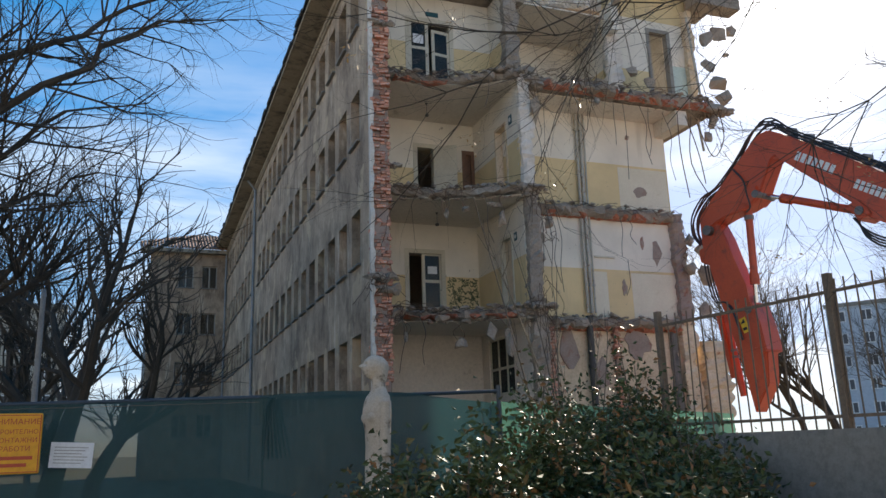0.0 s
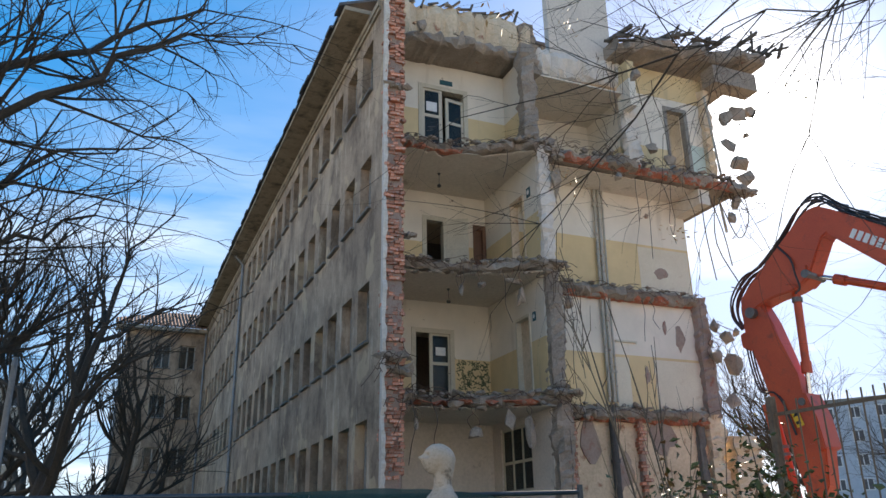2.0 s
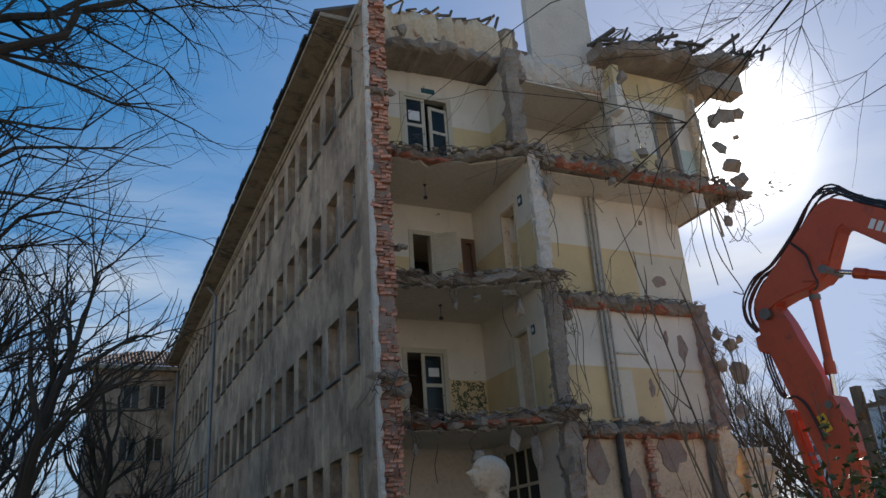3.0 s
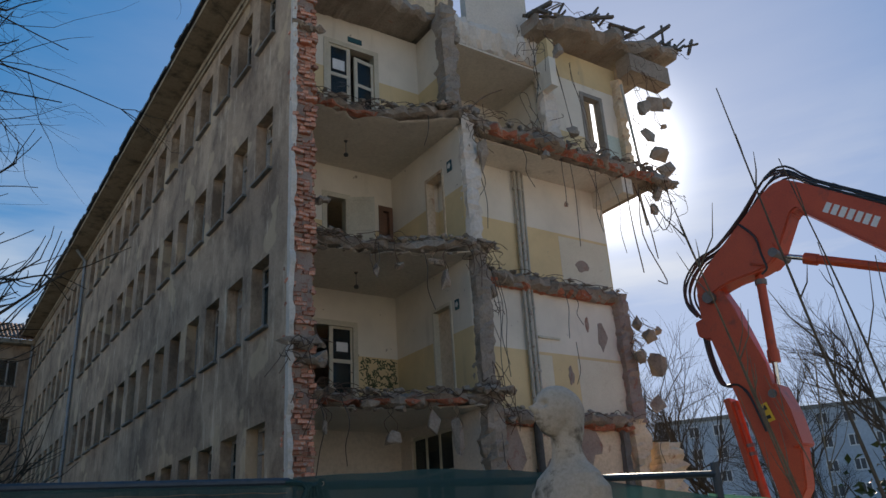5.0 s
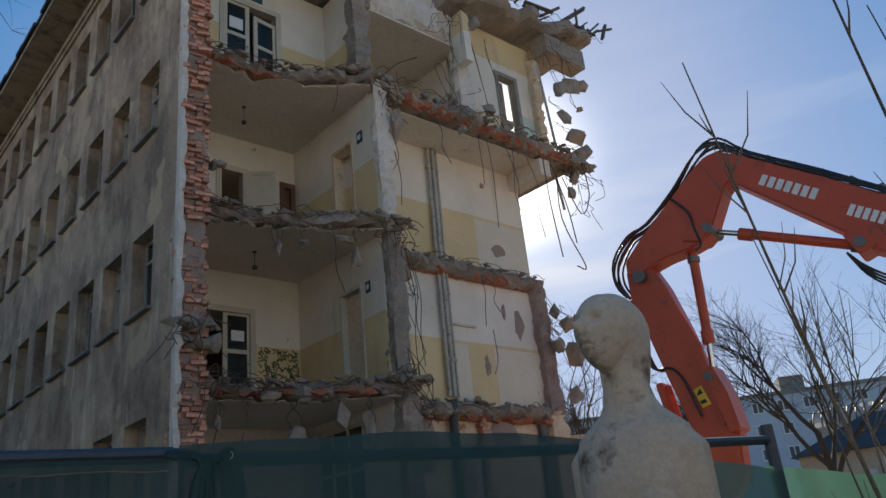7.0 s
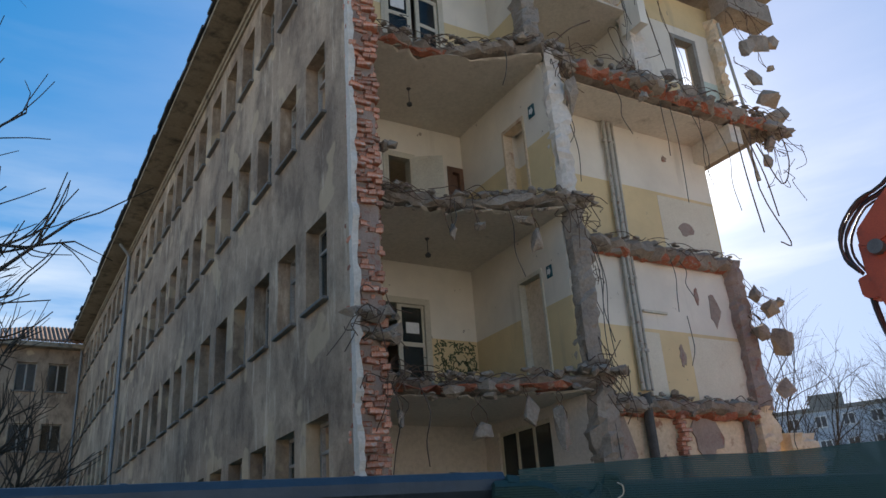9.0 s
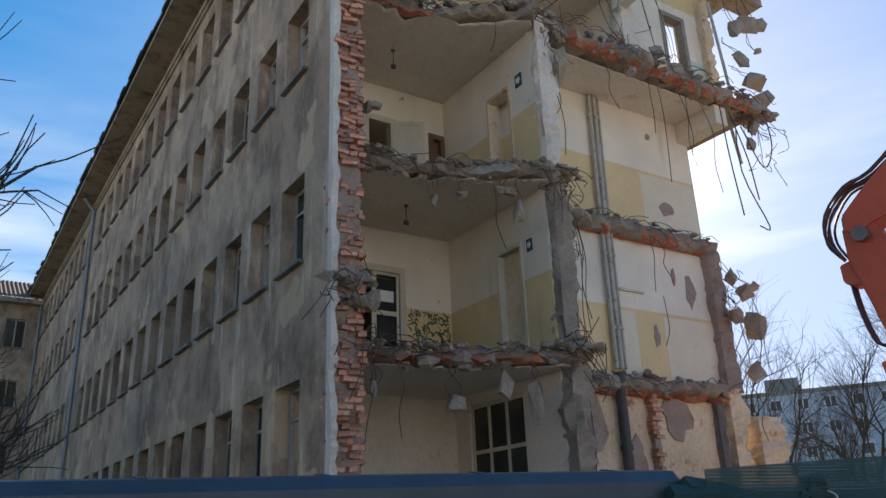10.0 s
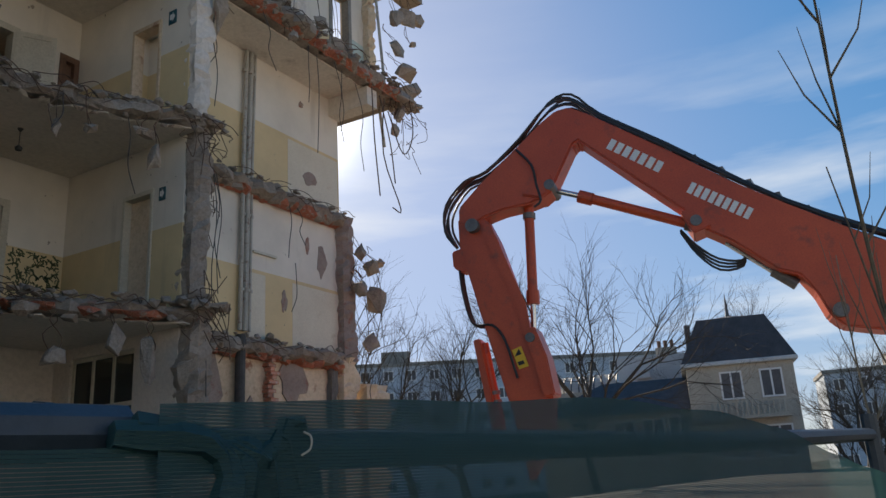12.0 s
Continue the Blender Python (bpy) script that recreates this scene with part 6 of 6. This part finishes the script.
# ---- wreckage: torn columns, rubble, lumps on bent bars ----
def torn_column(x0, x1, y0, y1, z0, z1, seed, label, mat=CONCRETE):
    rng = random.Random(seed)
    bm = bmesh.new()
    prev, z = None, z0
    while z <= z1:
        ring = []
        for k in range(10):
            a = 2 * math.pi * k / 10
            sx, sy = max(-1, min(1, 1.35 * math.cos(a))), max(-1, min(1, 1.35 * math.sin(a)))
            j = 1 + 0.42 * noise.noise((sx * 1.4, sy * 1.4 + seed, z * 1.8)) + rng.uniform(-0.22, 0.14)
            ring.append(bm.verts.new(((x0 + x1) / 2 + sx * (x1 - x0) / 2 * j, (y0 + y1) / 2 + sy * (y1 - y0) / 2 * j, z + rng.uniform(-0.03, 0.03))))
        if prev:
            for k in range(10):
                bm.faces.new((prev[k], prev[(k + 1) % 10], ring[(k + 1) % 10], ring[k]))
        else:
            bm.faces.new(ring[::-1])
        prev = ring
        z += 0.11
    bm.faces.new(prev)
    return bpart("torn_column", bm, mat, label)


torn_column(PART_X - 0.02, PART_X + 0.42, 18.95, 19.4, 0.0, 5.3, 31, "torn concrete column end of the partition")
torn_column(PART_X + 0.02, PART_X + 0.42, 19.05, 19.4, 5.0, 8.6, 32, "torn concrete column end of the partition")
torn_column(PART_X + 0.0, PART_X + 0.38, 19.1, 19.42, 8.4, 11.9, 33, "torn concrete column end of the partition", LIME)
torn_column(PART_X - 0.1, PART_X + 0.35, 19.5, 20.0, 11.7, 15.4, 34, "torn concrete column end of the partition")
torn_column(15.15, 15.6, 20.3, 20.75, 4.9, 8.5, 35, "torn brick end of the open wall", MORTAR)
torn_column(15.1, 15.6, 20.3, 20.75, 0.0, 5.0, 36, "torn plastered end of the open wall", BARE)
torn_column(10.38, 10.72, 20.36, 20.6, 0.0, 4.8, 37, "mortar bed of a torn brick strip", MORTAR)
torn_column(12.78, 12.94, 20.44, 20.6, 0.0, 4.8, 38, "mortar bed of a torn brick strip", MORTAR)
# solid strip; the shade of a chase is painted in as dark colour
torn_column(14.75, 14.95, 20.4, 20.6, 0.0, 4.8, 39, "torn strip in the ground-floor wall, painted dark as a shaded chase", SHADE_IN)
torn_column(13.35, 13.85, 20.3, 20.7, 11.8, 15.8, 40, "torn pier with pale plaster and brick", LIME)
torn_column(16.5, 16.8, 20.3, 20.8, 11.8, 15.8, 41, "torn end of the top-storey wall", BARE)
torn_column(9.7, 10.3, 20.2, 20.8, 14.9, 16.6, 42, "torn attic pier", CONCRETE)

# red brick layers showing under the torn slabs
for x0, x1, yf, z, th, sd in ((10.0, 15.1, 20.3, 8.28, 0.2, 51), (10.0, 15.3, 20.35, 4.84, 0.16, 52), (10.2, 16.2, 19.02, 11.72, 0.22, 53)):
    ragged_slab("brick_layer", x0, x1, yf, yf + 0.22, z, th, sd, "broken red brick layer in the slab edge", 0.1, 0.0, BRICK_TORN)
for x0, x1, z, sd in ((6.2, 9.0, 4.93, 54), (6.0, 7.6, 11.70, 55)):
    ragged_slab("brick_layer", x0, x1, 0.02, 20.2, z, 0.1, sd, "broken red brick layer in the slab edge", 0.08, 0.0, BRICK_TORN, follow=True)
# patches of bare mortar and plaster fallen from the open wall
rng = random.Random(77)
for x, z, w, h in ((14.6, 7.15, 0.2, 0.42), (14.1, 7.45, 0.08, 0.2), (13.33, 6.0, 0.1, 0.24), (13.9, 10.9, 0.1, 0.1), (11.3, 4.2, 0.35, 0.6), (13.6, 4.3, 0.5, 0.5), (12.3, 3.4, 0.3, 0.6), (14.2, 9.1, 0.25, 0.2)):
    bm = bmesh.new()
    ring = [(x + w * math.cos(a) * rng.uniform(0.6, 1.15), z + h * math.sin(a) * rng.uniform(0.6, 1.15)) for a in (2 * math.pi * k / 14 for k in range(14))]
    a = [bm.verts.new((p, BAY_Y - 0.012, q)) for p, q in ring]
    b = [bm.verts.new((p, BAY_Y + 0.03, q)) for p, q in ring]
    bm.faces.new(a)
    for k in range(14):
        bm.faces.new((a[k], b[k], b[(k + 1) % 14], a[(k + 1) % 14]))
    bmesh.ops.recalc_face_normals(bm, faces=bm.faces)
    bpart("bare_patch", bm, MORTAR, "patch of bare mortar where plaster fell")
PALE_FIELD = surface("pale_cream_paint", (0.62, 0.53, 0.40), (0.76, 0.68, 0.54), 0.75, 1.0, 45, 0.1, stain=(0.5, 0.38, 0.24), stain_at=(0.62, 0.75))
for x0, x1, z in ((13.45, 15.25, FLOORS[2]), (13.6, 15.25, FLOORS[1]), (12.3, 12.75, FLOORS[1])):
    bpart("paint_field", boxes((x0, x1, BAY_Y - 0.004, BAY_Y + 0.1, z + 0.02, z + 1.42)), PALE_FIELD, "paler repainted field of the wall")
bpart("beam", boxes((16.6, 18.4, 19.7, 20.3, 15.75, 16.4)), CONCRETE, "broken concrete edge beam")
ragged_slab("wall_remnant", 9.95, 13.5, 20.3, 20.6, 15.95, 0.85, 71, "hanging remnant of a whitewashed brick wall", 0.15, 0.2, LIME)
bpart("shelf_batten", boxes((12.35, 13.05, BAY_Y - 0.06, BAY_Y, 6.9, 6.95)), DOOR_CREAM)


def rubble_line(x0, x1, y, z, n, seed, label, big=0.115, spread=0.22, follow=False):
    """Loose broken concrete and brick heaped along a torn edge."""
    rng = random.Random(seed)
    bm = bmesh.new()
    for k in range(n):
        s = big * rng.uniform(0.25, 1.0) ** 1.4
        x = rng.uniform(x0, x1)
        chunk(bm, (x, (torn_y(x) + 0.1 if follow else y) + rng.uniform(-spread * 0.45, spread), z + rng.uniform(-0.02, 0.09) + s * 0.3), s, rng, (rng.uniform(0.8, 1.6), 1, rng.uniform(0.5, 0.9)))
    o = part("rubble", bm, DUSTY)
    return tagged(o, label, "rubble", kind="stuff")


for k, (x0, x1, y, z, n) in enumerate(((IN_X, 9.8, 19.15, 5.03, 70), (IN_X, 9.8, 19.1, 8.41, 60), (IN_X, 9.9, 19.15, 11.83, 85), (IN_X, 9.8, 20.3, 16.45, 50), (9.8, 15.3, 20.38, 5.03, 50), (9.8, 15.3, 20.35, 8.43, 45), (9.8, 16.4, 19.15, 11.83, 90), (12.9, 18.4, 19.8, 16.75, 80), (IN_X, 9.6, 19.1, 4.72, 25), (IN_X, 9.6, 19.12, 8.1, 25), (9.9, 16.2, 19.05, 11.5, 36), (9.8, 15.2, 20.3, 4.72, 25))):
    rubble_line(x0, x1, y, z, n, 100 + k, "grey broken concrete and brick heaped on a torn floor edge", follow=k in (0, 1, 2, 8, 9))
rubble_line(11.6, 12.6, 19.4, 11.9, 30, 131, "grey rubble heap with bent bars on the top slab", 0.25)
rubble_line(16.0, 16.9, 19.3, 11.5, 40, 132, "rubble hanging together at the torn slab corner", 0.24, 0.5)
rubble_line(9.3, 10.0, 19.0, 8.3, 26, 133, "rubble hanging together at the column head", 0.17, 0.3)
rubble_line(9.2, 9.9, 18.95, 5.0, 26, 134, "rubble hanging together at the column head", 0.18, 0.3)
rubble_line(5.02, 5.6, 18.78, 5.25, 16, 136, "lump of broken ring beam on the brick wall end", 0.2, 0.12)
rubble_line(5.02, 5.6, 18.78, 5.55, 14, 137, "lump of broken ring beam on the brick wall end", 0.2, 0.12)
rubble_line(5.05, 5.55, 18.8, 12.5, 14, 138, "lump of broken ring beam on the brick wall end", 0.16, 0.12)
rubble_line(5.3, 5.75, 19.0, 8.6, 14, 139, "broken plaster and concrete clinging to the brick wall end", 0.16, 0.2)
rubble_line(9.0, 10.0, 19.2, 11.9, 26, 135, "rubble hanging together at the column head", 0.17, 0.35)


def hanging_lump(at, size, top, seed, squash=(1, 1, 1), mat=DUSTY):
    """A lump of concrete hanging on bent reinforcing bars from a torn edge."""
    rng = random.Random(seed)
    t = empty("hanging_lump", "angular lump of broken concrete hanging on bent bars", "rubble", at, "lumps hanging on bars")
    bm = bmesh.new()
    chunk(bm, (0, 0, 0), size, rng, squash)
    bmesh.ops.subdivide_edges(bm, edges=list(bm.edges), cuts=1, use_grid_fill=True)
    bmesh.ops.triangulate(bm, faces=list(bm.faces))
    for v in bm.verts:
        v.co *= 1 + rng.uniform(-0.13, 0.10)
    part("lump", bm, mat, t)
    tv = Vector(top) - Vector(at)
    for k in range(2):
        bm = bmesh.new()
        j = Vector((rng.uniform(-0.08, 0.08), rng.uniform(-0.05, 0.05), 0))
        tube(bm, smooth([Vector((0, 0, size * 0.2)) + j, tv * 0.4 + j * 2 + Vector((rng.uniform(-0.1, 0.1), 0, 0)), tv * 0.75 - j, tv + j], 3), 0.008, 5)
        part("bar", bm, REBAR, t)
    return t


LUMPS = (((6.9, 19.1, 7.3), 0.13, (7.0, 19.2, 8.15), (0.6, 0.6, 1.3)), ((7.45, 19.1, 7.5), 0.12, (7.4, 19.2, 8.15), (1, 1, 0.9)), ((8.6, 19.1, 7.4), 0.2, (8.7, 19.15, 8.15), (0.7, 0.7, 1.2)), ((8.45, 19.15, 7.8), 0.17, (8.5, 19.2, 8.2), (1.1, 0.8, 0.8)),
         ((5.72, 19.05, 4.15), 0.13, (5.75, 19.15, 4.75), (0.7, 0.7, 1.2)), ((7.1, 19.05, 4.02), 0.19, (7.2, 19.2, 4.7), (1.2, 0.9, 0.85)), ((8.06, 19.05, 4.3), 0.22, (8.1, 19.2, 4.8), (0.75, 0.7, 1.3)), ((8.67, 19.05, 4.1), 0.25, (8.75, 19.15, 4.8), (0.6, 0.6, 1.6)),
         ((6.6, 19.0, 4.6), 0.17, (6.6, 19.2, 4.8), (1.4, 0.8, 0.6)), ((9.85, 18.98, 10.85), 0.34, (9.75, 19.15, 11.6), (0.45, 0.5, 1.5)), ((10.12, 19.6, 7.15), 0.16, (10.2, 20.25, 8.2), (0.8, 0.7, 1.2)), ((10.05, 19.6, 6.55), 0.2, (10.1, 20.2, 8.1), (1, 0.8, 1)), ((10.6, 20.0, 7.7), 0.2, (10.7, 20.3, 8.3), (0.8, 0.6, 1.1)),
         ((15.55, 20.1, 7.5), 0.2, (15.5, 20.4, 8.2), (0.8, 0.8, 1.1)), ((15.85, 20.05, 7.15), 0.26, (15.5, 20.4, 7.6), (1.1, 0.9, 0.9)), ((16.25, 20.05, 7.36), 0.13, (15.7, 20.3, 7.7), (1, 1, 1)), ((15.45, 20.05, 6.6), 0.24, (15.4, 20.4, 7.2), (0.9, 0.9, 1.1)), ((15.95, 20.0, 6.42), 0.33, (15.6, 20.4, 7.2), (0.8, 0.8, 1.15)), ((15.85, 20.1, 5.3), 0.27, (15.5, 20.4, 6.0), (1, 0.8, 0.9)),
         ((17.0, 19.4, 14.45), 0.32, (17.1, 19.7, 15.9), (0.9, 0.8, 1.0)), ((17.55, 19.4, 14.6), 0.25, (17.4, 19.8, 15.9), (0.7, 0.7, 1.2)), ((16.55, 19.4, 14.2), 0.27, (16.6, 19.8, 15.7), (0.9, 0.8, 1.1)), ((17.2, 19.4, 13.7), 0.12, (17.2, 19.7, 14.6), (1.3, 1, 0.8)), ((16.45, 19.4, 13.2), 0.28, (16.5, 19.9, 14.2), (1, 0.8, 1)), ((16.7, 19.3, 12.6), 0.33, (16.4, 19.7, 13.2), (1.2, 0.9, 0.8)),
         ((16.85, 19.3, 12.1), 0.3, (16.4, 19.5, 12.3), (1.1, 0.9, 0.9)), ((16.3, 19.3, 11.2), 0.24, (16.2, 19.5, 11.7), (1, 0.8, 1.1)), ((16.05, 19.3, 10.7), 0.2, (16.1, 19.5, 11.5), (0.9, 0.8, 1)), ((11.9, 19.0, 11.2), 0.13, (11.8, 19.1, 11.6), (1, 0.9, 1)), ((13.1, 19.3, 14.9), 0.22, (13.1, 19.8, 16.0), (0.9, 0.8, 1.1)), ((13.9, 19.9, 12.9), 0.2, (13.8, 20.2, 15.6), (1, 0.8, 1)), ((14.5, 19.9, 12.6), 0.22, (14.4, 20.2, 15.6), (0.9, 0.8, 1.1)), ((6.1, 19.2, 14.9), 0.22, (6.1, 19.8, 15.3), (0.7, 0.6, 1.4)), ((7.4, 19.5, 14.95), 0.2, (7.4, 19.9, 15.4), (0.7, 0.6, 1.4)))
for k, (at, size, top, sq) in enumerate(LUMPS):
    hanging_lump(drawn_back(at), size, drawn_back(top), 200 + k, sq, CONCRETE if k % 3 == 0 else DUSTY)
stub = torn_column(15.75, 16.6, 20.1, 20.9, 0.0, 4.5, 61, "broken masonry stub beside the wall", BARE)


def wires(name, label, paths, r, mat, category="cable"):
    for pts in paths:
        bm = bmesh.new()
        tube(bm, smooth(pts, 4), r, 5)
        tagged(part(name, bm, mat), label, category, group=name + "s hanging loose")


rng = random.Random(91)
hang = []
for x, y, z, ln in ((6.3, 19.1, 11.5, 0.2), (8.4, 19.1, 11.5, 1.0), (8.05, 19.1, 8.1, 1.5), (7.0, 19.1, 8.1, 0.9), (5.65, 19.1, 4.7, 1.5), (6.1, 19.1, 4.7, 1.3), (11.2, 19.2, 11.5, 1.2), (12.6, 19.2, 11.4, 1.4), (13.0, 19.3, 11.4, 2.4), (13.5, 19.2, 11.4, 1.9), (13.9, 19.3, 11.4, 1.6), (14.4, 19.3, 11.3, 2.2), (10.2, 19.4, 11.4, 2.4), (10.4, 19.6, 11.4, 1.6), (10.1, 19.5, 8.1, 2.6), (10.3, 19.6, 8.1, 3.0), (10.5, 19.8, 8.1, 2.2), (10.9, 20.1, 8.1, 2.4), (13.2, 20.3, 8.2, 1.3), (13.4, 20.3, 8.2, 0.9), (13.3, 20.2, 6.8, 1.1), (12.0, 19.3, 15.0, 1.6), (12.5, 19.6, 15.4, 2.2), (9.7, 19.0, 4.9, 2.2), (15.3, 19.9, 5.0, 1.2), (16.0, 20.0, 7.1, 1.8)):
    sw = rng.uniform(-0.35, 0.35)
    x, y, z = drawn_back((x, y, z))
    hang.append([(x, y, z), (x + sw * 0.5 + rng.uniform(-0.12, 0.12), y - 0.05, z - ln * 0.35), (x + sw * 0.3, y - 0.06, z - ln * 0.7), (x + sw + rng.uniform(-0.1, 0.1), y - 0.04, z - ln)])
wires("cable", "thin dark cable hanging loose from a torn edge", hang, 0.009, CABLE)
bars = []
for cx, cy, cz, n, s in ((9.6, 19.0, 8.2, 14, 0.45), (9.6, 18.95, 5.1, 16, 0.5), (9.8, 19.1, 11.6, 12, 0.45), (5.2, 18.75, 5.5, 12, 0.4), (12.0, 19.4, 12.3, 10, 0.6), (16.4, 19.3, 11.6, 12, 0.6), (15.6, 20.1, 7.3, 8, 0.5), (10.1, 19.9, 7.2, 12, 0.6), (10.1, 19.9, 6.0, 10, 0.6), (17.0, 19.5, 15.8, 8, 0.6), (12.5, 19.9, 14.9, 9, 0.7), (16.6, 19.3, 10.6, 8, 0.6), (5.6, 18.9, 4.9, 8, 0.4)):
    for k in range(n):
        p = Vector((cx, cy, cz)) + Vector((rng.gauss(0, s * 0.4), rng.gauss(0, 0.1), rng.gauss(0, s * 0.4)))
        pts = [p]
        for j in range(3):
            p = p + Vector((rng.gauss(0, s * 0.35), rng.gauss(-0.04, 0.1), rng.gauss(-0.1, s * 0.4)))
            pts.append(p)
        bars.append(pts)
for x0, x1, y, z, n in ((5.6, 9.6, 18.98, 5.0, 24), (5.6, 9.6, 18.95, 8.38, 24), (5.6, 9.8, 18.98, 11.8, 30), (9.9, 15.2, 20.2, 8.35, 14), (9.9, 16.2, 18.95, 11.75, 28), (9.9, 15.2, 20.2, 4.95, 12), (13.0, 18.5, 19.4, 16.7, 18)):
    for k in range(n):
        p = Vector((rng.uniform(x0, x1), y, z + rng.uniform(-0.1, 0.12)))
        if x1 < 9.9:
            p.y = torn_y(p.x)
        a, ln = rng.uniform(-0.5, 0.5), rng.uniform(0.25, 0.9)
        q = p + Vector((math.cos(a) * ln, -rng.uniform(0.0, 0.15), math.sin(a) * ln * 0.45))
        bars.append([p, p.lerp(q, 0.4) + Vector((0, -0.05, rng.uniform(0.0, 0.14))), p.lerp(q, 0.75) + Vector((0, -0.04, rng.uniform(-0.12, 0.08))), q])
wires("bent_bar", "thin rusty reinforcing bar bent out of the concrete", bars, 0.008, REBAR, "reinforcing bar")
# heavy bars dangling at the torn end
wires("dangling_bar", "dark steel bar dangling from the torn slab corner", [[(15.1, 19.1, 11.2), (15.35, 19.0, 10.0), (15.5, 19.0, 9.0)], [(15.3, 19.1, 11.2), (15.05, 19.0, 9.6), (15.7, 19.0, 8.4), (15.35, 19.0, 8.35)], [(14.8, 19.1, 11.3), (14.7, 19.0, 9.9), (14.85, 19.0, 8.5)], [(15.6, 19.2, 11.0), (15.9, 19.0, 9.9), (16.4, 19.0, 10.6), (16.3, 19.0, 11.6)], [(9.6, 19.0, 11.9), (10.0, 18.9, 12.3), (10.5, 18.8, 12.6)]], 0.016, REBAR, "reinforcing bar")


# splintered roof timbers over the torn top
def timbers():
    rng = random.Random(44)
    for k in range(60):
        x = rng.uniform(12.9, 19.0) if k < 40 else rng.gauss(19.0, 0.5)
        z = 16.6 + 0.13 * (x - 12.9) + rng.uniform(-0.05, 0.15)
        a = rng.uniform(-0.3, 1.1) if x < 16.5 else rng.uniform(0.2, 1.5)
        ln, w = rng.uniform(0.4, 1.5), rng.uniform(0.03, 0.08)
        bm = soft_box(-ln * 0.3, ln * 0.7, -w, w, -w * 0.6, w * 0.6, 0.006)
        o = part("roof_timber", bm, TIMBER)
        o.matrix_world = Matrix.Translation((x, 19.8 + rng.uniform(-0.3, 0.9), z)) @ Euler((rng.uniform(-0.4, 0.4), -a, rng.uniform(-0.5, 0.5))).to_matrix().to_4x4()
        tagged(o, "splintered dark roof timber on the torn top", "timber", group="splintered roof timbers")


TIMBER = surface("charred_timber", (0.05, 0.045, 0.04), (0.14, 0.12, 0.1), 0.9, 3, 20, 0.4, stretch=(0.2, 1, 1))
timbers()
for k in range(14):
    rngk = random.Random(300 + k)
    x = 5.7 + 0.3 * k
    bm = soft_box(-0.2, rngk.uniform(0.2, 0.5), -0.05, 0.05, -0.03, 0.03, 0.006)
    o = part("roof_timber", bm, TIMBER)
    o.matrix_world = Matrix.Translation((x, 20.3, 16.5 + 0.012 * k)) @ Euler((0.2, -rngk.uniform(0, 1.3), rngk.uniform(-0.6, 0.6))).to_matrix().to_4x4()
    tagged(o, "splintered dark roof timber on the torn top", "timber", group="splintered roof timbers")
brick_pier()
